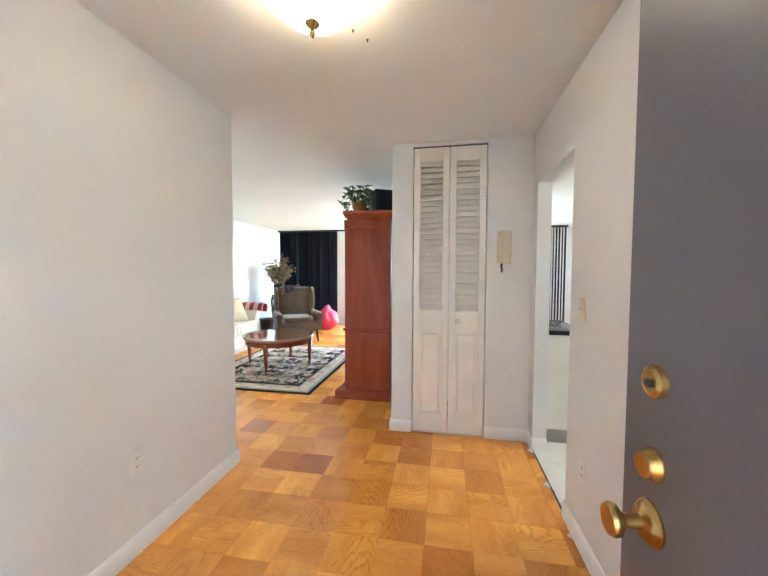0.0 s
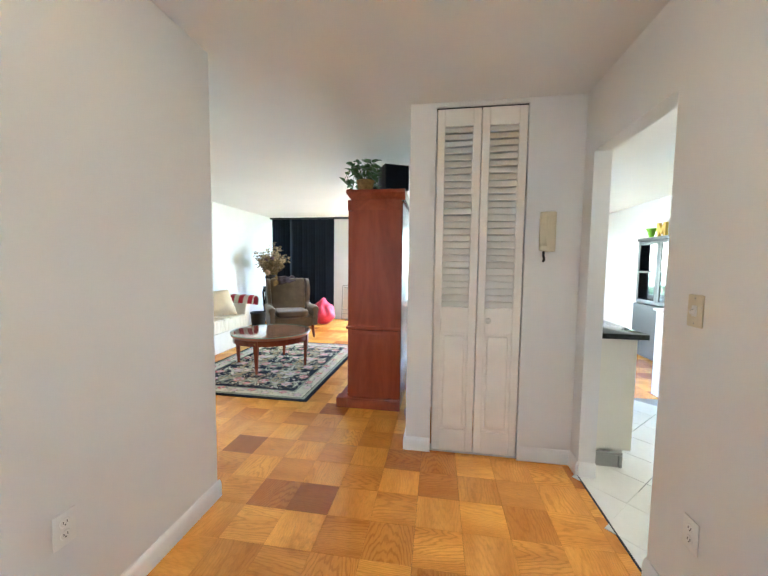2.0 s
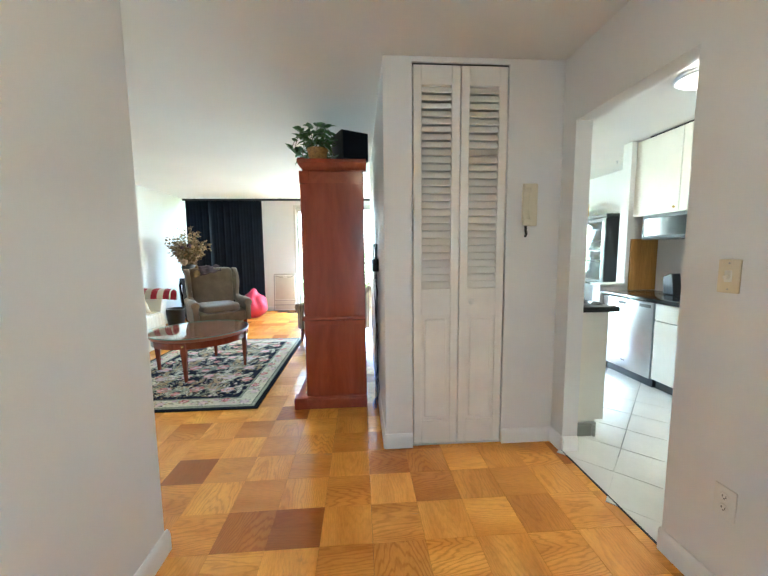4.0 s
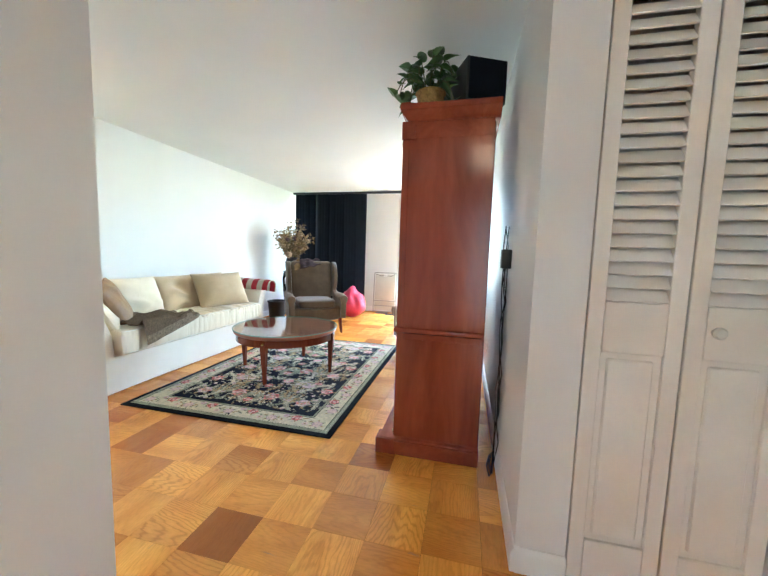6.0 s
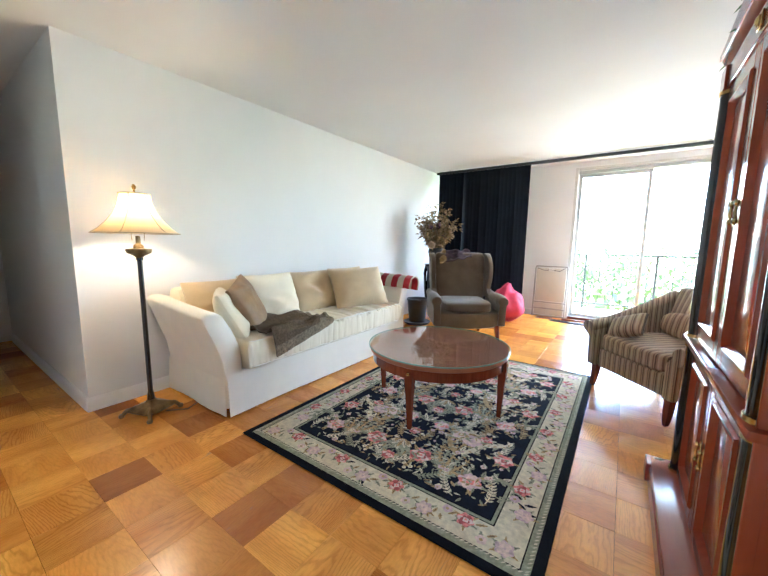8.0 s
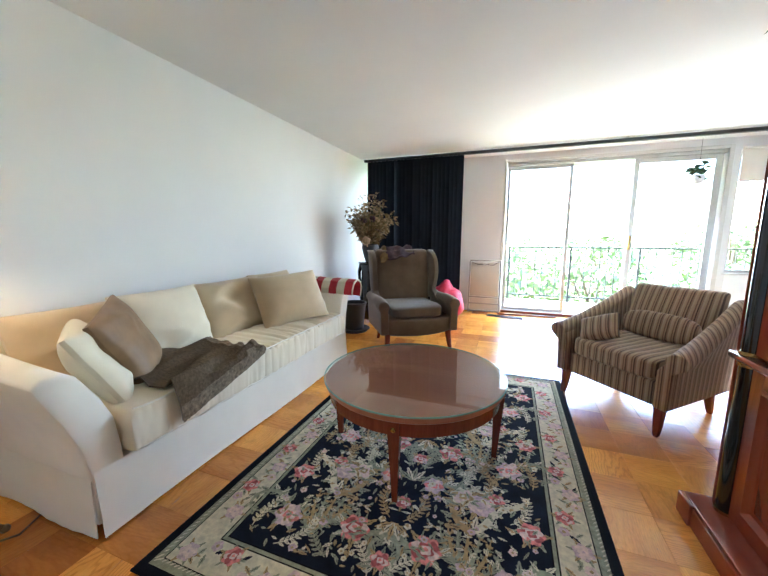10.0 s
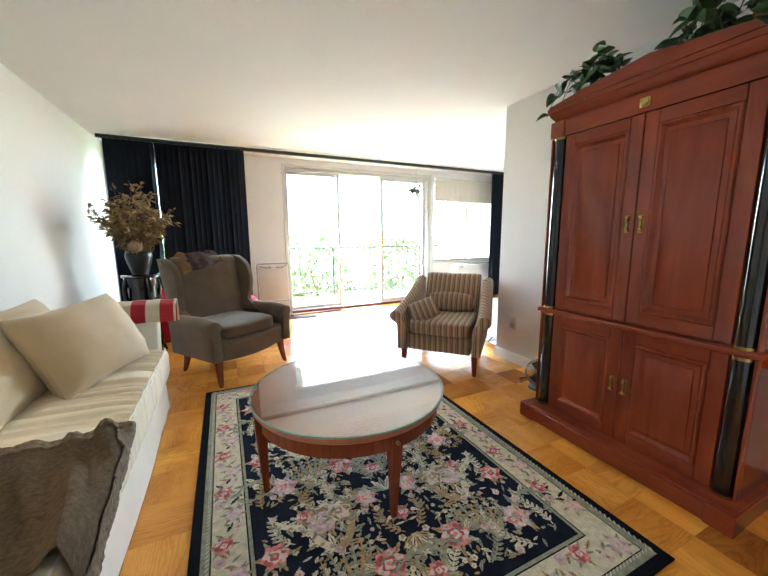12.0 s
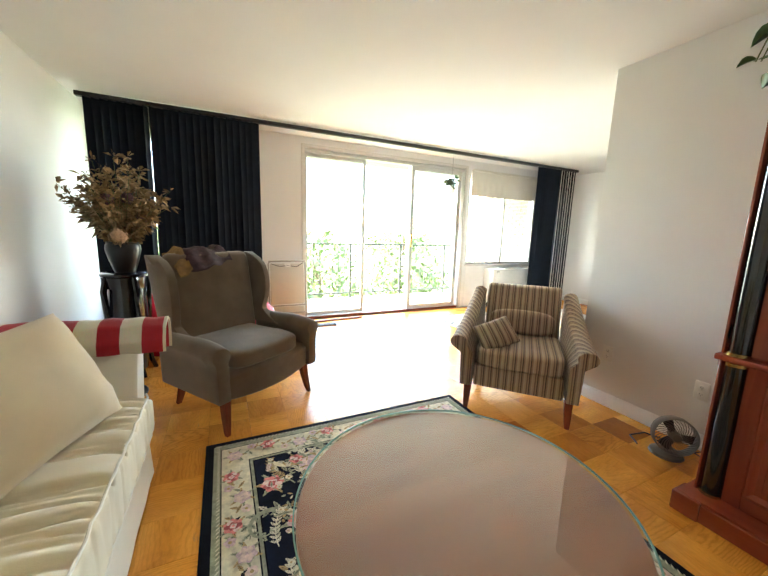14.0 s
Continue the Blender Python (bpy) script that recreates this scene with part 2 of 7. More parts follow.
OLIVE = mat("olive_brown_velvet", (0.130, 0.092, 0.062), 0.85, var=0.2, scale=7, fine=300, bump=0.2, sheen=0.35, spec=0.2)
SHAWL = mat("purple_brown_shawl", (0.048, 0.026, 0.034), 0.85, var=0.5, scale=22, fine=200, bump=0.4)
SHAWLT = mat("tan_shawl_edge", (0.20, 0.12, 0.045), 0.85, var=0.25, scale=22, fine=200, bump=0.4)
NAVY = mat("navy_blind_cloth", (0.007, 0.010, 0.018), 0.8, var=0.2, scale=8, fine=300, bump=0.15, spec=0.15)
ALU = mat("window_aluminium", (0.55, 0.55, 0.53), 0.4, 0.6, var=0.06, scale=12, bump=0.03)
ALUW = mat("window_frame_paint", (0.62, 0.60, 0.56), 0.45, var=0.05, scale=8, bump=0.03)
RAILBLACK = mat("black_rail", (0.015, 0.015, 0.018), 0.4)
IRON = mat("iron_paint", (0.03, 0.034, 0.032), 0.5, var=0.2, scale=20)
HUTCHGLASS = glass("hutch_pane", (0.9, 0.95, 0.93), 0.16)
PANE = glass("window_pane", (0.98, 1.0, 0.99))
TOPGLASS = glass("table_glass", (0.95, 0.985, 0.97), 0.09)
GLASSRIM = mat("glass_rim_green", (0.24, 0.44, 0.39), 0.15, var=0.1, scale=20, bump=0.0)
CONC = mat("balcony_concrete", (0.30, 0.29, 0.27), 0.9, var=0.12, scale=3, fine=90, bump=0.3)
BRICKM = mat("pale_brick", (0.36, 0.27, 0.18), 0.9, var=0.12, scale=9, fine=120, bump=0.4)
MORTAR = mat("mortar", (0.48, 0.44, 0.38), 0.95)
LEAF = mat("ivy_leaf", (0.060, 0.135, 0.040), 0.38, var=0.4, scale=18, fine=60, bump=0.05)
STEM = mat("vine_stem", (0.10, 0.12, 0.04), 0.6)
DRIED = mat("dried_leaf", (0.27, 0.175, 0.085), 0.85, var=0.5, scale=26, fine=150, bump=0.2)
DRIEDP = mat("dried_mauve", (0.13, 0.075, 0.085), 0.9, var=0.4, scale=40, bump=0.2)
HYDR = mat("dried_hydrangea", (0.42, 0.28, 0.17), 0.9, var=0.3, scale=60, bump=0.2)
TWIG = mat("twig_bark", (0.10, 0.065, 0.04), 0.9)
POTGREY = mat("grey_glazed_vase", (0.014, 0.014, 0.016), 0.28, var=0.3, scale=10)
BASKET = mat("woven_basket", (0.38, 0.22, 0.07), 0.75, var=0.35, scale=60, fine=140, bump=0.8)
BLACKP = mat("black_plastic", (0.012, 0.012, 0.013), 0.4, var=0.15)
PINK = mat("pink_nylon", (0.62, 0.03, 0.09), 0.5, var=0.12, scale=9, fine=200, bump=0.15)
REDC = mat("red_plastic", (0.45, 0.01, 0.03), 0.25, var=0.12, scale=9)
BEIGEPL = mat("ivory_plastic", (0.66, 0.58, 0.42), 0.4, var=0.04, scale=20, bump=0.02)
WHITEPL = mat("white_plastic", (0.78, 0.76, 0.72), 0.35, var=0.03, scale=20, bump=0.02)
GREYP = mat("grey_plastic", (0.13, 0.125, 0.12), 0.4, var=0.1)
STEEL = mat("brushed_steel", (0.62, 0.63, 0.64), 0.28, 0.9, var=0.06, scale=9, bump=0.03)
GRANITE = mat("dark_granite", (0.025, 0.028, 0.028), 0.12, var=0.5, scale=60, fine=260, bump=0.0)
CABWHITE = mat("cabinet_white", (0.80, 0.77, 0.68), 0.35, var=0.02, scale=6, bump=0.02)
OAKP = wood("oak_splash", (0.36, 0.17, 0.035), (0.55, 0.29, 0.07), 2, 0.8, 0.4, 0.2)
YELLOWP = mat("yellow_paint", (0.62, 0.38, 0.03), 0.4)
LIME = mat("lime_glass", (0.25, 0.55, 0.04), 0.15)
ROSEWHITE = mat("panel_beige", (0.60, 0.57, 0.50), 0.5, var=0.04)
TUBEG = mat("grey_tube", (0.40, 0.39, 0.36), 0.35, 0.7)
SHADEM, _n, _l, _p = nodes_of("lamp_shade_silk")
_p.inputs["Base Color"].default_value, _p.inputs["Roughness"].default_value = (0.85, 0.76, 0.58, 1), 0.8
_tr = _n.new("ShaderNodeBsdfTranslucent")
_tr.inputs["Color"].default_value = (0.9, 0.78, 0.55, 1)
_mx = _n.new("ShaderNodeMixShader")
_mx.inputs[0].default_value = 0.55
_l.new(_p.outputs[0], _mx.inputs[1])
_l.new(_tr.outputs[0], _mx.inputs[2])
_l.new(_mx.outputs[0], _n["Material Output"].inputs["Surface"])
SHADESEAM = mat("shade_seam", (0.45, 0.38, 0.26), 0.8)
BOWL = emitter("lit_glass_bowl", (1.0, 0.84, 0.58), 0.17)
KLIT = emitter("kitchen_lamp_glass", (1.0, 0.9, 0.72), 0.06)
BLINDW = mat("roller_shade_cloth", (0.72, 0.69, 0.62), 0.85, var=0.03, scale=6, fine=250, bump=0.1)
NAVYR = mat("rug_navy_wool", (0.010, 0.013, 0.026), 0.95, var=0.35, scale=14, fine=420, bump=0.7, spec=0.1)
RUGEDGE = mat("rug_edge_binding", (0.006, 0.007, 0.012), 0.95, var=0.2, scale=30, fine=400, bump=0.6, spec=0.1)
R_GREY = mat("rug_sage", (0.33, 0.33, 0.23), 0.95, var=0.3, scale=50, fine=420, bump=0.7)
R_CREAM = mat("rug_cream", (0.72, 0.65, 0.48), 0.95, var=0.2, scale=40, fine=420, bump=0.7)
R_TAN = mat("rug_tan", (0.45, 0.31, 0.15), 0.95, var=0.3, scale=50, fine=420, bump=0.7)
R_PINK = mat("rug_pink", (0.74, 0.25, 0.23), 0.95, var=0.3, scale=60, fine=420, bump=0.7)
R_ROSE = mat("rug_rose_dark", (0.42, 0.10, 0.10), 0.95, var=0.3, scale=60, fine=420, bump=0.7)
R_LILAC = mat("rug_lilac", (0.62, 0.45, 0.47), 0.95, var=0.3, scale=60, fine=420, bump=0.7)
R_PALE = mat("rug_pale_petal", (0.76, 0.58, 0.52), 0.95, var=0.25, scale=60, fine=420, bump=0.7)
CHAIRSTOPS = [(0.0, (0.62, 0.45, 0.29)), (0.20, (0.31, 0.19, 0.125)), (0.36, (0.55, 0.39, 0.25)), (0.50, (0.14, 0.09, 0.068)), (0.64, (0.43, 0.29, 0.19)), (0.82, (0.68, 0.52, 0.36))]
STRIPEX = striped("chair_stripe_across", 0, 0.05, CHAIRSTOPS)
STRIPEY = striped("chair_stripe_along", 3, 0.05, CHAIRSTOPS)
REDWHITE = striped("red_white_knit", 0, 0.165, [(0.0, (0.56, 0.014, 0.036)), (0.5, (0.94, 0.86, 0.68))], 0.8)


# ---- mesh tools ----
def box(x0, x1, y0, y1, z0, z1, bevel=0.0, seg=2):
    bm = bmesh.new()
    bmesh.ops.create_cube(bm, size=1, matrix=Matrix.LocRotScale(((x0 + x1) / 2, (y0 + y1) / 2, (z0 + z1) / 2), None, (abs(x1 - x0), abs(y1 - y0), abs(z1 - z0))))
    if bevel:
        bmesh.ops.bevel(bm, geom=bm.edges[:], offset=bevel, segments=seg, profile=0.5, affect="EDGES")
    return bm


def joined(*bms):
    out = bms[0]
    for b in bms[1:]:
        me = bpy.data.meshes.new("tmp")
        b.to_mesh(me)
        b.free()
        out.from_mesh(me)
        bpy.data.meshes.remove(me)
    return out


def moved(bm, m):
    bmesh.ops.transform(bm, matrix=m, verts=bm.verts[:])
    return bm


def lathe(profile, n=32, cx=0.0, cy=0.0, start=0.0, closed=False, sx=1.0):
    bm = bmesh.new()
    rings = []
    for r, z in profile:
        if r < 1e-5:
            rings.append([bm.verts.new((cx, cy, z))])
        else:
            rings.append([bm.verts.new((cx + sx * r * math.cos(start + 2 * math.pi * i / n), cy + r * math.sin(start + 2 * math.pi * i / n), z)) for i in range(n)])
    pairs = list(zip(rings, rings[1:] + ([rings[0]] if closed else [])))
    for a, b in (pairs if closed else pairs[:len(rings) - 1]):
        for i in range(n):
            j = (i + 1) % n
            if len(a) == 1 and len(b) > 1:
                bm.faces.new((a[0], b[j], b[i]))
            elif len(b) == 1 and len(a) > 1:
                bm.faces.new((a[i], a[j], b[0]))
            elif len(a) > 1:
                bm.faces.new((a[i], a[j], b[j], b[i]))
    bmesh.ops.recalc_face_normals(bm, faces=bm.faces[:])
    return bm


def tube(points, r, n=8, r_end=None, caps=True):
    pts = [Vector(p) for p in points]
    bm, rings = bmesh.new(), []
    up = Vector((0.13, 0.31, 1)).normalized()
    for i, p in enumerate(pts):
        d = (pts[min(i + 1, len(pts) - 1)] - pts[max(i - 1, 0)]).normalized()
        a = d.cross(up if abs(d.dot(up)) < 0.95 else Vector((1, 0, 0))).normalized()
        b = d.cross(a)
        rr = r if r_end is None else r + (r_end - r) * i / (len(pts) - 1)
        rings.append([bm.verts.new(p + rr * (math.cos(2 * math.pi * k / n) * a + math.sin(2 * math.pi * k / n) * b)) for k in range(n)])
    for a, b in zip(rings, rings[1:]):
        for k in range(n):
            bm.faces.new((a[k], a[(k + 1) % n], b[(k + 1) % n], b[k]))
    if caps:
        bm.faces.new(rings[0])
        bm.faces.new(rings[-1])
    bmesh.ops.recalc_face_normals(bm, faces=bm.faces[:])
    return bm


def loft(sections, caps=True):
    bm = bmesh.new()
    rings = [[bm.verts.new(p) for p in s] for s in sections]
    n = len(rings[0])
    for a, b in zip(rings, rings[1:]):
        for k in range(n):
            bm.faces.new((a[k], a[(k + 1) % n], b[(k + 1) % n], b[k]))
    if caps:
        bm.faces.new(rings[0])
        bm.faces.new(rings[-1])
    bmesh.ops.recalc_face_normals(bm, faces=bm.faces[:])
    return bm


def softened(bm, offset, seg=3, angle=0.6):
    es = [e for e in bm.edges if len(e.link_faces) == 2 and e.calc_face_angle(0) > angle]
    bmesh.ops.bevel(bm, geom=es, offset=offset, segments=seg, profile=0.5, affect="EDGES", clamp_overlap=True)
    return bm


def pillow(w, d, h, power=4.0, cuts=18, crease=0.0, seed=0, pinch=0.0):
    """A stuffed cushion: w across, d deep, h thick, middle at the origin. pinch: a knife-edged pillow with a seam; else a boxed cushion."""
    bm = bmesh.new()
    bmesh.ops.create_cube(bm, size=2)
    bmesh.ops.subdivide_edges(bm, edges=bm.edges[:], cuts=cuts, use_grid_fill=True)
    for v in bm.verts:
        a, b, c = v.co
        if pinch:
            full = max(0.0, (1 - abs(a) ** 3.2) * (1 - abs(b) ** 3.2)) ** 0.55
            px = w / 2 * a * (1 - 0.07 * pinch * math.cos(b * 1.5708) * abs(a))
            py = d / 2 * b * (1 - 0.07 * pinch * math.cos(a * 1.5708) * abs(b))
            pz = c * (0.010 + (h / 2 - 0.010) * full)
            top = c > 0
        else:
            k = (abs(a) ** power + abs(b) ** power + abs(c) ** power) ** (1 / power)
            a, b, c = a / k, b / k, c / k
            px, py, pz = a * w / 2, b * d / 2, c * h / 2
            top, full = c > -0.4, 1.0
        s = Vector((px * 4 + seed * 7.3, py * 4, pz * 4))
        nz = noise.noise(s) * 0.5 + noise.noise(s * 2.7) * 0.25
        amp = max(0.0, 0.25 + noise.noise(Vector((px * 4, py * 2.2, seed + 4.0))) * 1.6)
        if pinch:
            wr = (0.45 - 2.2 * abs(noise.noise(Vector((px * 3.5, py * 8 + seed, seed * 1.7))))) * amp * 1.5
        else:
            wr = math.sin(px * 58 + 14 * noise.noise(Vector((py * 3.0, px * 2.3, seed)))) * amp
        pz += (h * 0.09 * nz + crease * wr) * (0.25 + 0.75 * full) * (1 if top else 0.3)
        if not pinch and b < -0.5:
            py += crease * 0.9 * wr
        v.co = (px + 0.012 * nz * full, py, pz)
    return bm


def mesh_of(name, bm, material, angle=40):
    me = bpy.data.meshes.new(name)
    for f in bm.faces:
        f.smooth = True
    for e in bm.edges:
        if len(e.link_faces) == 2 and e.calc_face_angle(0) > radians(angle):
            e.smooth = False
    bm.to_mesh(me)
    bm.free()
    for m in material if isinstance(material, (list, tuple)) else [material]:
        me.materials.append(m)
    return me


def part(name, bm, material, parent, label="", angle=40):
    ob = new(name, mesh_of(name, bm, material, angle))
    ob.parent = parent
    if label:
        tagged(ob, label)
    return ob


def shared(name, me, parent, m):
    ob = new(name, me)
    ob.parent = parent
    ob.matrix_basis = m
    return ob


def thing(name, label, category, m=None, group="", kind=""):
    ob = new(name)
    ob.empty_display_size = 0.1
    if m is not None:
        ob.matrix_basis = m
    return tagged(ob, label, category, group, kind)


def setting(name, bm, material, label, category="", angle=40):
    return tagged(new(name, mesh_of(name, bm, material, angle)), label, category or name.split("_")[0], "", "structure")


def solid(name, bm, material, label, category, m=None, angle=40):
    ob = tagged(new(name, mesh_of(name, bm, material, angle)), label, category)
    if m is not None:
        ob.matrix_basis = m
    return ob


# ---- rooms ----
H = 2.43
YW = 8.52      # inner face of the window wall
XS = -4.22     # sofa wall
XE = -0.42     # wall behind the armoire
XH = -1.43     # hall wall
XK = 0.70      # hall wall with the kitchen opening
XD = 3.20      # dining wall

setting("wall_hall_west", box(XH - 0.12, XH, -0.52, 2.15, 0, H), PAINT, "off-white painted plaster wall of the entry hall", "wall")
setting("wall_corridor_south", box(-7.0, XH - 0.12, 2.03, 2.15, 0, H), PAINT, "off-white painted corridor wall", "wall")
setting("wall_corridor_end", box(-7.12, -7.0, 2.03, 3.17, 0, H), PAINT, "off-white painted wall closing the corridor", "wall")
setting("wall_corridor_north", box(-7.0, XS, 3.05, 3.17, 0, H), PAINT, "off-white painted corridor wall ending at the sofa wall", "wall")
setting("wall_sofa", box(XS - 0.12, XS, 3.17, YW + 0.2, 0, H), PAINT, "long plain off-white wall behind the sofa", "wall")
setting("wall_armoire", box(XE, XE + 0.10, 2.975, 5.55, 0, H), PAINT, "off-white wall behind the armoire", "wall")
setting("wall_closet_front", joined(box(XE, -0.245, 2.855, 2.975, 0, H), box(0.352, XK, 2.855, 2.975, 0, H), box(-0.245, 0.352, 2.855, 2.975, 2.40, H)), PAINT, "off-white wall round the louvred closet doors", "wall")
setting("wall_closet_back", box(XE + 0.10, XK + 0.1, 3.62, 3.70, 0, H), PAINT, "plain back wall of the hall closet", "wall")
setting("wall_closet_side", box(XK, XK + 0.1, 2.975, 3.62, 0, H), PAINT, "plain side wall of the hall closet", "wall")
setting("wall_kitchen_side", joined(box(XK, XK + 0.10, 2.725, 2.975, 0, H), box(XK, XK + 0.10, 2.0, 2.725, 2.035, H), box(XK, XK + 0.10, 1.22, 2.0, 0, H),
        box(XK, XK + 0.10, 0.38, 1.22, 2.08, H), box(XK, XK + 0.10, -0.52, 0.38, 0, H)), PAINT, "off-white hall wall with the doorless kitchen opening", "wall")
setting("wall_entry", joined(box(XH - 0.12, -0.60, -0.64, -0.52, 0, H), box(0.36, XD + 0.1, -0.64, -0.52, 0, H), box(-0.60, 0.36, -0.64, -0.52, 2.08, H)), PAINT, "off-white wall round the entry doorway", "wall")
setting("wall_outer_corridor", box(-2.4, 1.8, -2.2, -2.1, 0, H), PAINT, "plain wall of the building corridor outside the entry door", "wall")
# Unseen end walls; their openings are added to let light into the hall.
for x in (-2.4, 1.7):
    setting("wall_outer_side", joined(box(x, x + 0.1, -2.1, -0.64, 0, 0.35), box(x, x + 0.1, -2.1, -0.64, 2.3, H), box(x, x + 0.1, -2.1, -2.0, 0.35, 2.3), box(x, x + 0.1, -0.74, -0.64, 0.35, 2.3)), PAINT, "plain unseen end wall of the building corridor, opened to let light in", "wall")
setting("wall_dining_east", box(XD, XD + 0.12, 4.42, YW + 0.2, 0, H), PAINT, "off-white dining room wall", "wall")
setting("wall_kitchen_east", box(2.70, 2.82, -0.52, 4.30, 0, H), PAINT, "off-white kitchen wall", "wall")
setting("wall_kitchen_partition", joined(box(2.345, XD + 0.12, 4.30, 4.42, 0, H), box(2.07, 2.345, 4.30, 4.42, 0, 0.89), box(2.05, 2.342, 4.275, 4.44, 0.891, 0.918, 0.004, 1)), PAINT, "off-white end partition between kitchen and dining room", "wall")
setting("wall_dining_south", box(XE + 0.10, XK + 0.1, 5.45, 5.55, 0, H), PAINT, "plain dining wall end", "wall")

# window wall with three openings
W1, W2, W3 = (-4.16, -2.80), (-1.99, 0.62), (0.74, 2.30)
setting("wall_window", joined(box(XS, W1[0], YW, YW + 0.2, 0, H), box(W1[0], W1[1], YW, YW + 0.2, 0, 0.30), box(W1[0], W1[1], YW, YW + 0.2, 2.32, H),
        box(W1[1], W2[0], YW, YW + 0.2, 0, H), box(W2[0], W2[1], YW, YW + 0.2, 2.30, H), box(W2[1], W3[0], YW, YW + 0.2, 0, H),
        box(W3[0], W3[1], YW, YW + 0.2, 0, 0.74), box(W3[0], W3[1], YW, YW + 0.2, 2.27, H), box(W3[1], XD, YW, YW + 0.2, 0, H)), PAINT, "off-white window wall with a wide sliding glass door", "wall")

setting("floor_slab", box(-7.2, 3.35, -2.2, YW + 0.2, -0.2, -0.008), JOINT, "dark joint bed under the parquet", "floor")
setting("ceiling", box(-7.2, 3.35, -2.2, YW + 0.2, H, H + 0.2), CEIL, "flat off-white painted ceiling", "ceiling")


def baseboard(x0, y0, x1, y1, side, h=0.095, d=0.017):
    """A rounded skirting along a wall; side turns its depth to the room."""
    a, b = Vector((x0, y0, 0)), Vector((x1, y1, 0))
    nrm = Vector((side[0], side[1], 0))
    prof = [(0, 0), (d, 0), (d, h * 0.72), (d * 0.75, h * 0.9), (d * 0.3, h), (0, h)]
    bm = loft([[p + nrm * u + Vector((0, 0, v)) for u, v in prof] for p in (a, b)])
    setting("baseboard", bm, TRIM, "white painted baseboard with a rounded top", "baseboard")


baseboard(XH, -0.5, XH, 2.164, (1, 0))
baseboard(XH - 0.12, 2.15, XH, 2.15, (0, 1))
baseboard(XH - 0.12, 2.15, -6.9, 2.15, (0, 1))
baseboard(XS, 3.05, -6.9, 3.05, (0, -1))
baseboard(XS, 3.036, XS, YW, (1, 0))
baseboard(XE, 2.841, XE, 5.564, (-1, 0))
baseboard(XE, 5.55, XE + 0.1, 5.55, (0, 1))
baseboard(XE, 2.855, -0.245, 2.855, (0, -1))
baseboard(0.352, 2.855, XK, 2.855, (0, -1))
baseboard(XK, 2.725, XK, 2.841, (-1, 0))
baseboard(XK, 2.725, XK + 0.1, 2.725, (0, -1))
baseboard(XK, 1.30, XK, 2.0, (-1, 0))
baseboard(XK, 2.0, XK + 0.1, 2.0, (0, 1))
baseboard(W1[1], YW, W2[0] - 0.05, YW, (0, -1))
baseboard(XD, 4.42, XD, YW, (-1, 0))


# ---- openings: windows, doors, blinds ----
def framed(x0, x1, z0, z1, y0, y1, w, bars=()):
    bms = [box(x0, x0 + w, y0, y1, z0, z1, 0.003, 1), box(x1 - w, x1, y0, y1, z0, z1, 0.003, 1), box(x0 + w, x1 - w, y0, y1, z1 - w, z1, 0.003, 1), box(x0 + w, x1 - w, y0, y1, z0, z0 + w, 0.003, 1)]
    for b in bars:
        bms.append(box(b - w / 2, b + w / 2, y0 + 0.004, y1 - 0.004, z0 + w, z1 - w, 0.003, 1))
    return joined(*bms)


def pane(parent, x0, x1, z0, z1, y):
    ob = part("pane", box(x0, x1, y - 0.002, y + 0.002, z0, z1), PANE, parent)
    ob.visible_shadow = False
    return ob


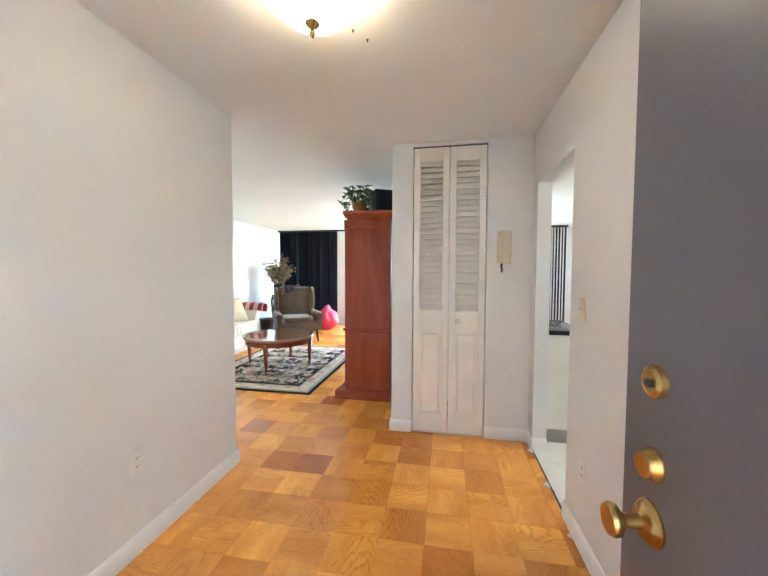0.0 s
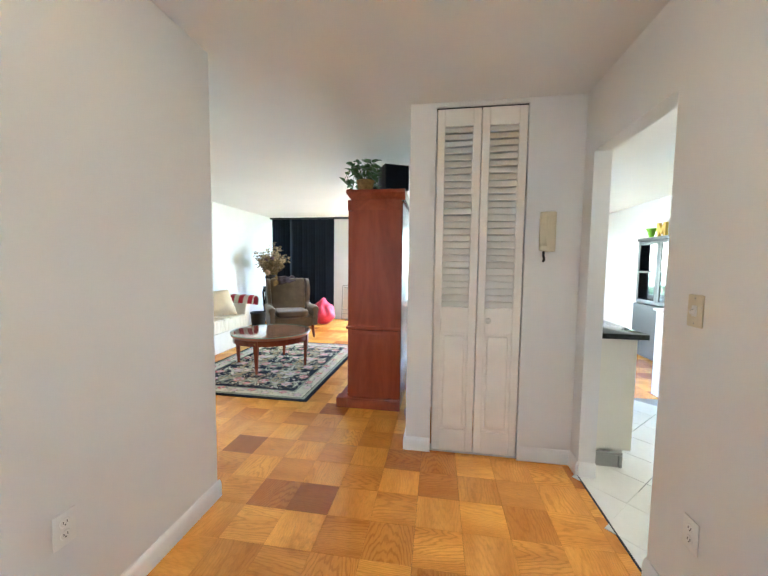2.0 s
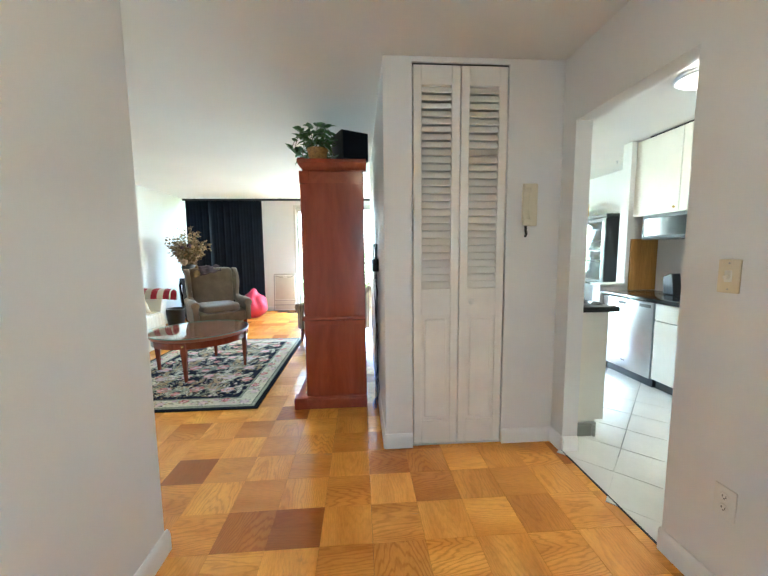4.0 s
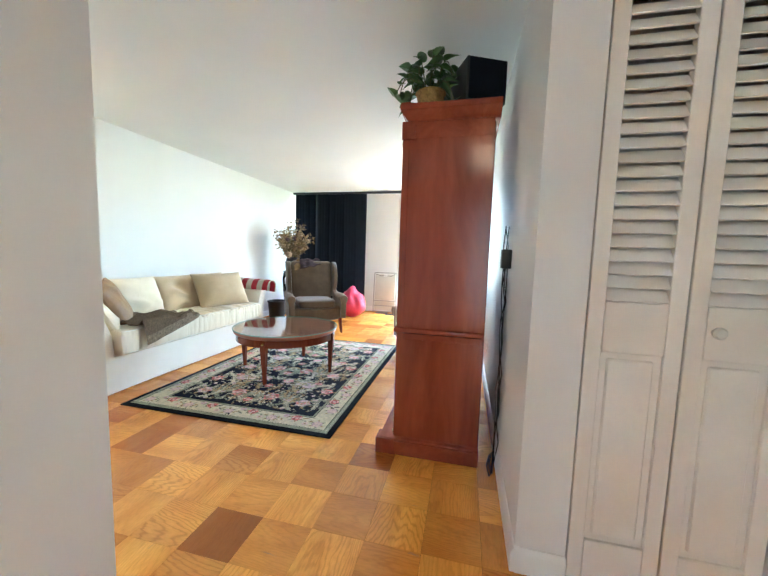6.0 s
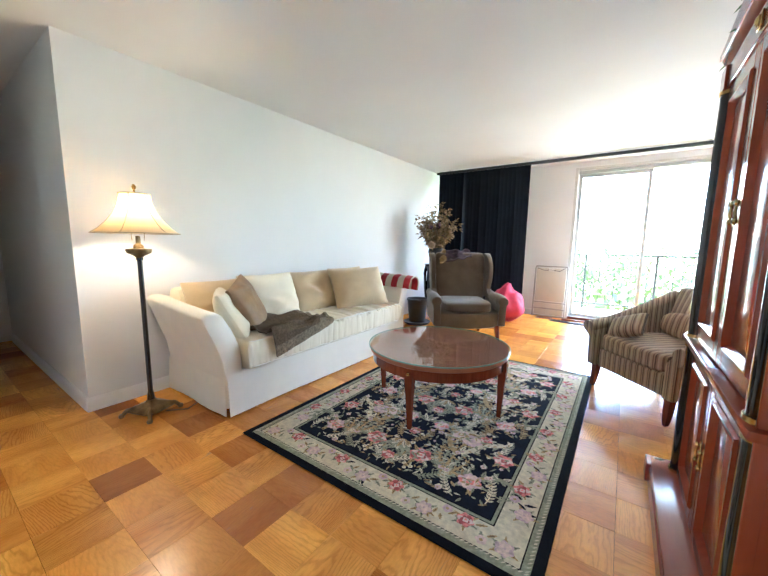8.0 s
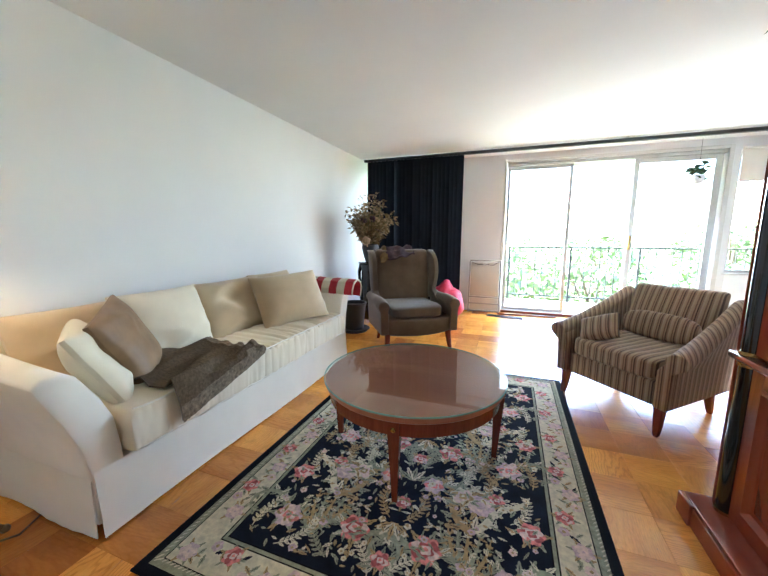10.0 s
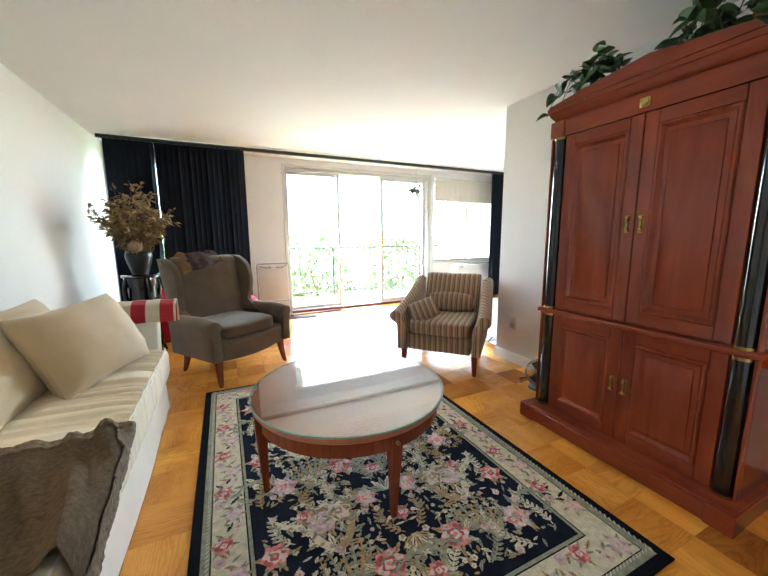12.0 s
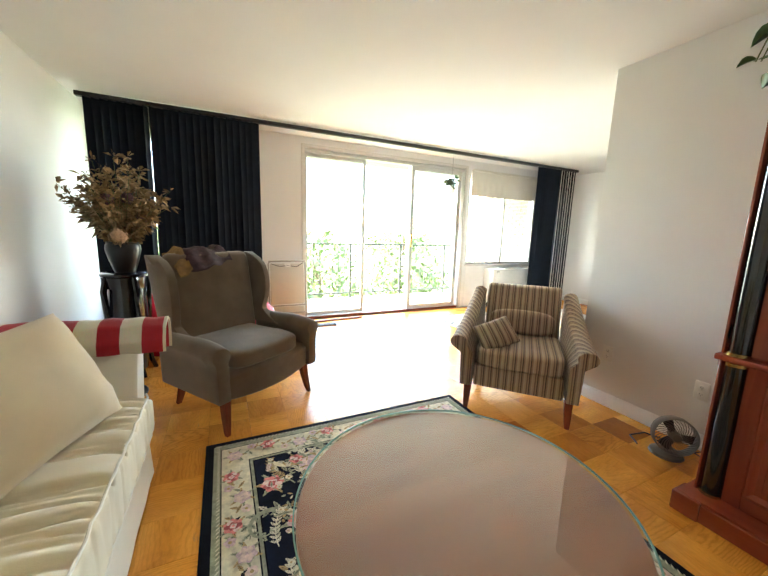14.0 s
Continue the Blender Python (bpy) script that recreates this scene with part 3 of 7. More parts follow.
def windows():
    w = thing("window_1", "aluminium window behind the closed dark blinds", "window", None, "", "structure")
    part("window_frame", framed(W1[0], W1[1], 0.30, 2.32, YW + 0.05, YW + 0.11, 0.04, (-3.42,)), ALU, w)
    pane(w, W1[0] + 0.04, W1[1] - 0.04, 0.34, 2.28, YW + 0.08)
    d = thing("door_2", "wide sliding glass balcony door in an aluminium frame", "door", None, "", "structure")
    part("casing", joined(box(W2[0] - 0.045, W2[0], YW - 0.012, YW + 0.02, 0, 2.345, 0.004, 1), box(W2[0], W2[1], YW - 0.012, YW + 0.02, 2.30, 2.345, 0.004, 1), box(W2[1], W2[1] + 0.05, YW - 0.012, YW + 0.02, 0, 2.345, 0.004, 1)), ALUW, d)
    part("track", box(W2[0], W2[1], YW + 0.001, YW + 0.03, -0.002, 0.03, 0.004, 1), LEGWOOD, d, "brown wooden threshold")
    part("sill_track", box(W2[0], W2[1], YW + 0.031, YW + 0.16, -0.004, 0.034, 0.003, 1), ALU, d)
    part("head", box(W2[0], W2[1], YW + 0.02, YW + 0.16, 2.255, 2.30, 0.004, 1), ALU, d)
    p1 = part("fixed_panel", framed(W2[0] + 0.005, -1.085, 0.035, 2.255, YW + 0.10, YW + 0.14, 0.045), ALU, d)
    pane(p1, W2[0] + 0.05, -1.13, 0.08, 2.21, YW + 0.12)
    p2 = part("sliding_panel", framed(-0.355, W2[1] - 0.04, 0.035, 2.255, YW + 0.045, YW + 0.085, 0.062), ALU, d)
    pane(p2, -0.293, W2[1] - 0.102, 0.097, 2.193, YW + 0.065)
    p3 = part("fixed_panel", framed(-0.36, W2[1] - 0.002, 0.035, 2.255, YW + 0.10, YW + 0.14, 0.045), ALU, d)
    part("latch", joined(box(-0.345, -0.315, YW + 0.02, YW + 0.044, 1.02, 1.22, 0.005, 2)), BRASS, p2, "brass pull handle")
    w = thing("window_2", "aluminium window beside the balcony door", "window", None, "", "structure")
    part("window_frame", framed(W3[0], W3[1], 0.74, 2.27, YW + 0.05, YW + 0.11, 0.035, (1.56,)), ALU, w)
    pane(w, W3[0] + 0.035, 1.54, 0.775, 2.235, YW + 0.08)
    pane(w, 1.58, W3[1] - 0.035, 0.775, 2.235, YW + 0.08)
    part("window_sill", box(W3[0] - 0.03, W3[1] + 0.02, YW - 0.03, YW + 0.05, 0.715, 0.74, 0.004, 2), ALUW, w)
    bm = bmesh.new()
    n, x0, x1 = 60, W3[0] + 0.01, W3[1] - 0.01
    rows = []
    for yy in (YW - 0.006, YW - 0.004):
        top = [bm.verts.new((x0 + (x1 - x0) * i / n, yy, 2.27)) for i in range(n + 1)]
        low = [bm.verts.new((x0 + (x1 - x0) * i / n, yy, 1.895 - 0.016 * abs(math.sin(i * math.pi / 5)))) for i in range(n + 1)]
        for i in range(n):
            bm.faces.new((top[i], top[i + 1], low[i + 1], low[i]))
        rows.append((top, low))
    for i in range(n):
        bm.faces.new((rows[0][1][i], rows[0][1][i + 1], rows[1][1][i + 1], rows[1][1][i]))
    sh = thing("roller_shade", "cream roller shade with a scalloped hem, half lowered", "window shade")
    part("cloth", bm, BLINDW, sh)
    part("roller", moved(lathe([(0, 0), (0.02, 0), (0.02, x1 - x0), (0, x1 - x0)], 16), pose(x0, YW - 0.022, 2.285, 0, 90, 0)), BLINDW, sh)


windows()


def vane_mesh(h):
    n, w = 5, 0.089
    pts = [(w * (i / n - 0.5), 0.006 * (1 - (2 * i / n - 1) ** 2)) for i in range(n + 1)]
    loop = pts + [(x, y + 0.0016) for x, y in reversed(pts)]
    return mesh_of("vane", loft([[(x, y, z) for x, y in loop] for z in (-h, 0)]), NAVY)


def blinds():
    rail = thing("blind_rail", "long black vertical-blind head rail under the ceiling", "blind rail", pose(0, 8.045, 2.40))
    part("rail", box(-4.15, 2.66, -0.028, 0.028, -0.028, 0.012, 0.004, 1), RAILBLACK, rail)
    for x in (-3.9, -2.2, -0.6, 1.0, 2.5):
        part("rail_bracket", box(x - 0.015, x + 0.015, -0.02, 0.02, 0.012, 0.03), ALUW, rail)
    me = vane_mesh(2.30)
    left = thing("vertical_blinds", "closed navy fabric vertical blinds in folded vanes", "blinds", pose(0, 8.045, 2.372), "vertical blinds")
    rng = random.Random(3)
    x = -4.055
    while x < -2.60:
        turn = 70 if abs(x + 3.62) < 0.033 else rng.choice((28, 34, 24, 40))
        shared("vane", me, left, pose(x, rng.uniform(-0.004, 0.004), 0, rng.uniform(-0.3, 0.3), rng.uniform(-0.3, 0.3), turn))
        x += 0.062
    right = thing("vertical_blinds", "navy fabric vertical blinds drawn aside in a loose stack", "blinds", pose(0, 8.045, 2.372), "vertical blinds")
    for k in range(8):
        shared("vane", me, right, pose(1.77 + 0.058 * k, 0, 0, 0, 0, -26 + rng.uniform(-8, 8)))
    for k in range(7):
        shared("vane", me, right, pose(2.25 + 0.06 * k, 0, 0, 0, 0, 52 + rng.uniform(-8, 8)))


blinds()


def bifold():
    d = thing("door_1", "white painted louvred bifold closet doors, closed", "door", None, "", "structure")
    z0, z1, y0, y1 = 0.012, 2.388, 2.862, 2.894
    slat = mesh_of("slat", moved(softened(box(-0.5, 0.5, -0.0255, 0.0255, -0.0035, 0.0035), 0.0015, 1), pose(0, 0, 0, 57)), DOORWHITE)
    for a, b in ((-0.238, 0.052), (0.057, 0.346)):
        s = 0.052
        leaf = part("leaf", joined(box(a, a + s, y0, y1, z0, z1, 0.003, 1), box(b - s, b, y0, y1, z0, z1, 0.003, 1), box(a + s, b - s, y0, y1, z1 - 0.115, z1, 0.002, 1),
                    box(a + s, b - s, y0, y1, 0.87, 1.045, 0.002, 1), box(a + s, b - s, y0, y1, z0, 0.17, 0.002, 1)), DOORWHITE, d)
        part("lower_panel", joined(box(a + s, b - s, y0 + 0.012, y1 - 0.008, 0.17, 0.87), box(a + s + 0.022, b - s - 0.022, y0 + 0.004, y1 - 0.01, 0.192, 0.848, 0.006, 1)), DOORWHITE, leaf)
        n = 27
        for k in range(n):
            z = 1.068 + (z1 - 0.115 - 1.068 - 0.02) * k / (n - 1)
            o = shared("slat", slat, leaf, pose((a + b) / 2, (y0 + y1) / 2, z))
            o.scale = (b - a - 2 * s, 1, 1)
    part("knob", moved(lathe([(0, 0), (0.008, 0), (0.008, 0.014), (0.018, 0.02), (0.020, 0.03), (0.014, 0.038), (0, 0.04)], 20), pose(0.130, y0, 0.965, 90)), WHITEPL, d, "small white ceramic knob")
    part("top_track", box(-0.243, 0.350, 2.87, 2.90, 2.389, 2.3995), RAILBLACK, d, "dark metal top track")
    part("bottom_sill", box(-0.245, 0.352, 2.862, 2.95, -0.004, 0.006), ALUW, d)


bifold()


def entry_door():
    d = thing("door_3", "dark grey painted steel entry door standing open", "door", pose(0.398, -0.27, 0, 0, 0, 2.8), "", "structure")
    L = 0.875
    part("leaf", box(-0.044, 0, 0, L, 0.012, 2.055, 0.003, 1), GREYDOOR, d)

    def lying(prof, y, z, x=-0.044, n=32):
        return moved(lathe([(r * 0.78, q * 0.85) for r, q in prof], n), pose(x, y, z, 0, -90, 0))

    k = part("knob", lying([(0, 0.005), (0.034, 0.005), (0.040, 0.0), (0.040, 0.004), (0.032, 0.012), (0.018, 0.015), (0.013, 0.018), (0.012, 0.042), (0.018, 0.048), (0.028, 0.054), (0.0295, 0.062), (0.026, 0.068), (0.02, 0.069), (0, 0.0665)], L - 0.072, 1.005), BRASS, d, "polished brass knob")
    part("deadbolt", lying([(0.0, 0.0), (0.030, 0.0), (0.030, 0.004), (0.025, 0.012), (0.023, 0.020), (0.014, 0.021), (0, 0.021)], L - 0.075, 1.091), BRASS, d, "aged brass deadbolt")
    lk = part("lock_cylinder", lying([(0.0, 0.0), (0.030, 0.0), (0.028, 0.010), (0.021, 0.014), (0.020, 0.013), (0, 0.0125)], L - 0.075, 1.209), BRASS, d, "round brass lock cylinder")
    part("keyhole", joined(lying([(0.0, 0.0126), (0.008, 0.0126), (0.008, 0.0165), (0, 0.0165)], L - 0.075, 1.207, n=16)), BLACKP, lk)
    part("edge_plate", box(-0.034, -0.010, L, L + 0.002, 0.90, 1.26), BRASS, d)
    f = thing("door_frame", "white painted steel frame of the entry door", "door frame", None, "", "structure")
    part("jamb", joined(box(-0.66, -0.60, -0.66, -0.50, 0, 2.14, 0.004, 1), box(0.36, 0.42, -0.66, -0.50, 0, 2.14, 0.004, 1), box(-0.60, 0.36, -0.66, -0.50, 2.08, 2.14, 0.004, 1)), TRIM, f)


entry_door()


def coat_closet():
    d = thing("door_4", "white painted coat closet door with a moulded casing, shut", "door", None, "", "structure")
    prof = [(0, 0), (0.012, 0.0), (0.018, 0.015), (0.012, 0.03), (0.016, 0.045), (0.010, 0.062), (0, 0.066)]
    part("casing", joined(loft([[(XK - u, 1.215 + v, z) for u, v in prof] for z in (0, 2.14)]), loft([[(XK - u, 0.385 - v, z) for u, v in prof] for z in (0, 2.14)]), loft([[(XK - u, y, 2.075 + v) for u, v in prof] for y in (0.385, 1.215)])), TRIM, d)
    part("leaf", box(XK + 0.035, XK + 0.07, 0.40, 1.20, 0.01, 2.065, 0.003, 1), DOORWHITE, d)
    part("hinge", joined(box(XK + 0.026, XK + 0.034, 1.195, 1.212, 0.88, 0.95, 0.003, 1), box(XK + 0.026, XK + 0.034, 1.195, 1.212, 1.75, 1.82, 0.003, 1)), TRIM, d, "painted-over hinges")


coat_closet()


# ---- hall fixtures ----
def plate(name, label, cat, m, kind):
    t = thing(name, label, cat, m)
    part("plate", box(-0.036, 0.036, -0.006, 0, -0.058, 0.058, 0.003, 2), BEIGEPL if kind == "switch" else WHITEPL, t)
    if kind == "switch":
        part("toggle", joined(box(-0.012, 0.012, -0.009, -0.006, -0.02, 0.02, 0.001, 1), moved(box(-0.005, 0.005, -0.016, 0, -0.006, 0.008, 0.001, 1), pose(0, -0.006, 0, 25))), WHITEPL, t)
        for z in (-0.045, 0.045):
            part("screw", moved(lathe([(0, 0.0075), (0.003, 0.007), (0.003, 0.0055)], 10), pose(0, 0, z, 90)), TUBEG, t)
    else:
        for z in (-0.021, 0.021):
            s = part("socket", moved(lathe([(0, 0.0075), (0.015, 0.0075), (0.0165, 0.006)], 20), pose(0, 0, z, 90)), WHITEPL, t)
            part("slot", joined(box(-0.007, -0.005, -0.0085, -0.007, z - 0.002, z + 0.006), box(0.005, 0.007, -0.0085, -0.007, z - 0.002, z + 0.006), box(-0.002, 0.002, -0.0085, -0.007, z - 0.009, z - 0.005)), BLACKP, s)
    return t


plate("light_switch", "ivory toggle light switch on the hall wall", "light switch", pose(XK, 1.825, 1.185, 0, 0, -90), "switch")
plate("wall_outlet", "white double outlet low on the hall wall", "outlet", pose(XK, 1.77, 0.39, 0, 0, -90), "outlet")
plate("wall_outlet", "white double outlet low on the hall wall", "outlet", pose(XH, 1.36, 0.445, 0, 0, 90), "outlet")
plate("wall_outlet", "white double outlet low behind the armchair", "outlet", pose(XE, 5.345, 0.40, 0, 0, -90), "outlet")


plate("wall_outlet", "white cable plate low beside the armoire", "outlet", pose(XE, 4.78, 0.36, 0, 0, -90), "outlet")


def intercom():
    t = thing("intercom_phone", "ivory plastic intercom handset hung on the wall", "intercom", pose(0.475, 2.855, 1.56))
    part("base", box(-0.012, 0.062, -0.034, 0, -0.125, 0.135, 0.008, 2), BEIGEPL, t)
    prof = [(-0.05, 0.13), (-0.075, 0.125), (-0.082, 0.10), (-0.06, 0.06), (-0.056, 0), (-0.06, -0.055), (-0.082, -0.09), (-0.075, -0.118), (-0.05, -0.122), (-0.04, -0.09), (-0.036, 0), (-0.04, 0.095)]
    part("handset", softened(loft([[(x, y, z) for y, z in prof] for x in (-0.046, -0.004)]), 0.005, 2), BEIGEPL, t)
    part("cord", tube([(-0.01, -0.03, -0.125), (-0.012, -0.034, -0.15), (-0.005, -0.03, -0.175), (-0.008, -0.02, -0.19)], 0.008, 8), BLACKP, t, "short black coiled cord")


intercom()


def hall_light():
    t = thing("ceiling_light", "lit frosted glass bowl ceiling light with brass fittings", "ceiling light", pose(-0.45, 1.18, H))
    part("canopy", lathe([(0.0, 0), (0.065, 0), (0.06, -0.018), (0.02, -0.03), (0.008, -0.035), (0.008, -0.19), (0, -0.19)], 28), BRASS, t)
    outer = [(0.175, -0.075), (0.168, -0.095), (0.145, -0.13), (0.10, -0.165), (0.05, -0.183), (0.012, -0.187)]
    inner = [(r - 0.004 if r > 0.02 else r, z + 0.004) for r, z in reversed(outer)]
    part("bowl", lathe(outer + inner, 48), BOWL, t, "glowing alabaster glass bowl")
    part("finial", lathe([(0, -0.182), (0.022, -0.183), (0.026, -0.190), (0.020, -0.199), (0.006, -0.206), (0.006, -0.212), (0.011, -0.219), (0.010, -0.228), (0.004, -0.238), (0, -0.24)], 24), BRASS, t, "turned brass finial")


hall_light()
for i, (x, y) in enumerate(((-0.39, 1.50), (-0.34, 1.57))):
    solid("ceiling_hook", joined(lathe([(0, 0), (0.006, 0), (0.005, -0.004), (0.0025, -0.005), (0.0025, -0.012), (0, -0.012)], 10)), BRONZE, "small dark screw hook in the ceiling", "hook", pose(x, y, H))


# ---- kitchen seen through its opening ----
def kitchen():
    pen = thing("peninsula", "white kitchen peninsula end panel", "kitchen cabinet", pose(0.80, 2.862, 0))
    part("body", box(0.004, 0.275, 0, 0.60, 0.125, 0.876, 0.003, 1), CABWHITE, pen)
    part("plinth", box(0.004, 0.235, 0.03, 0.58, 0.0, 0.125), CABWHITE, pen)
    part("toe_vent", joined(box(0.004, 0.205, 0.006, 0.028, 0.0, 0.085, 0.003, 1), box(0.004, 0.226, -0.004, 0.012, 0.088, 0.108, 0.003, 1)), TUBEG, pen, "grey metal baseboard vent")
    part("vent_cap", box(0.206, 0.226, -0.004, 0.028, 0.0, 0.087, 0.003, 1), TUBEG, pen)
    solid("countertop", box(0.0, 0.318, -0.04, 0.62, 0, 0.036, 0.006, 2), GRANITE, "polished dark granite worktop on the peninsula", "countertop", pose(0.804, 2.862, 0.877))
    run = thing("base_cabinet", "white base cabinet with a drawer and door", "kitchen cabinet", pose(2.08, 2.94, 0))
    part("body", box(0.02, 0.55, 0, 0.66, 0.09, 0.80), CABWHITE, run)
    part("door", box(0, 0.019, 0.005, 0.655, 0.10, 0.64, 0.003, 1), CABWHITE, run)
    part("drawer", box(0, 0.019, 0.005, 0.655, 0.65, 0.795, 0.003, 1), CABWHITE, run)
    part("toe_kick", box(0.06, 0.5, 0, 0.66, 0, 0.09), BLACKP, run)
    dw = thing("dishwasher", "stainless steel dishwasher under the worktop", "dishwasher", pose(2.08, 3.61, 0))
    part("body", box(0.022, 0.55, 0, 0.575, 0.09, 0.80), GREYP, dw)
    part("door", box(0, 0.021, 0.004, 0.565, 0.085, 0.795, 0.006, 2), STEEL, dw)
    part("control_strip", box(-0.002, 0.0, 0.03, 0.16, 0.745, 0.775, 0.001, 1), GREYP, dw)
    part("handle_recess", box(-0.0025, 0.0, 0.32, 0.43, 0.735, 0.77, 0.001, 1), BLACKP, dw)
    part("badge", box(-0.0015, 0.0, 0.30, 0.35, 0.165, 0.178), GREYP, dw)
    part("toe_kick", box(0.035, 0.5, 0, 0.575, 0, 0.085), BLACKP, dw)
    solid("countertop", box(0, 0.60, 0, 1.34, 0, 0.037, 0.006, 2), GRANITE, "polished dark granite worktop over the dishwasher", "countertop", pose(2.06, 2.935, 0.801))
    solid("filler_panel", box(0, 0.5, 0, 0.10, 0, 0.80, 0.002, 1), GREYP, "dark filler panel beside the dishwasher", "panel", pose(2.10, 4.187, 0))
    solid("backsplash", joined(box(0.0, 0.31, -0.018, 0, 0, 0.545, 0.002, 1), box(0.0, 0.31, -0.024, 0, 0.545, 0.56, 0.002, 1)), OAKP, "honey oak panel above the worktop", "backsplash", pose(2.385, 4.298, 0.839))
    solid("knife_block", softened(loft([[(-0.045, -0.05, 0), (0.045, -0.05, 0), (0.045, 0.06, 0), (-0.045, 0.06, 0)], [(-0.045, -0.02, 0.21), (0.045, -0.02, 0.21), (0.045, 0.08, 0.17), (-0.045, 0.08, 0.17)]]), 0.004, 1), BLACKP, "dark block standing on the worktop", "knife block", pose(2.50, 3.86, 0.8385))
    up = thing("wall_cabinet", "cream wall cabinet reaching the ceiling", "kitchen cabinet", pose(2.38, 3.35, 1.635))
    part("body", box(0.02, 0.318, 0, 0.80, 0, 0.77), CABWHITE, up)
    # Black fill stands for the shade in the gap under the ceiling.
    part("gap_shade_strip", box(0.03, 0.318, 0, 0.80, 0.77, 0.793), BLACKP, up)
    part("door", box(0, 0.019, 0.0, 0.398, 0.002, 0.768, 0.003, 1), CABWHITE, up)
    dd = part("door", box(0, 0.019, 0.404, 0.80, 0.002, 0.768, 0.003, 1), CABWHITE, up)
    part("knob", moved(lathe([(0, 0.02), (0.012, 0.016), (0.012, 0.01), (0.005, 0.006), (0.005, 0)], 14), pose(0, 0.44, 0.045, 0, -90)), BRASS, dd)
    solid("cabinet_filler", box(0, 0.30, 0, 0.148, 0, 0.78, 0.002, 1), CABWHITE, "cream filler board between cabinet and partition", "panel", pose(2.40, 4.151, 1.635))
    mw = thing("microwave", "stainless microwave mounted under the wall cabinet", "microwave", pose(2.335, 3.36, 1.385))
    part("body", box(0.016, 0.362, 0, 0.74, 0, 0.246, 0.004, 1), GREYP, mw)
    part("door", box(0, 0.015, 0.15, 0.735, 0.008, 0.238, 0.004, 1), BLACKP, mw)
    part("window", box(-0.003, 0.0, 0.19, 0.70, 0.035, 0.205, 0.001, 1), BLACKLAC, mw, "dark reflective door glass")
    part("controls", box(0, 0.015, 0.005, 0.145, 0.008, 0.238, 0.003, 1), BLACKP, mw)
    kl = thing("ceiling_light", "round lit kitchen ceiling light with a metal rim", "ceiling light", pose(1.72, 2.96, H))
    part("rim", lathe([(0.0, 0), (0.16, 0), (0.165, -0.02), (0.155, -0.03), (0.0, -0.03)], 32), STEEL, kl)
    part("glass", lathe([(0.15, -0.03), (0.12, -0.05), (0.06, -0.065), (0, -0.07)], 32), KLIT, kl)
    solid("sprinkler_head", lathe([(0, 0), (0.02, 0), (0.02, -0.006), (0.007, -0.01), (0.007, -0.03), (0.016, -0.034), (0, -0.036)], 16), STEEL, "small chrome sprinkler head in the ceiling", "sprinkler", pose(2.775, 5.06, H))


kitchen()


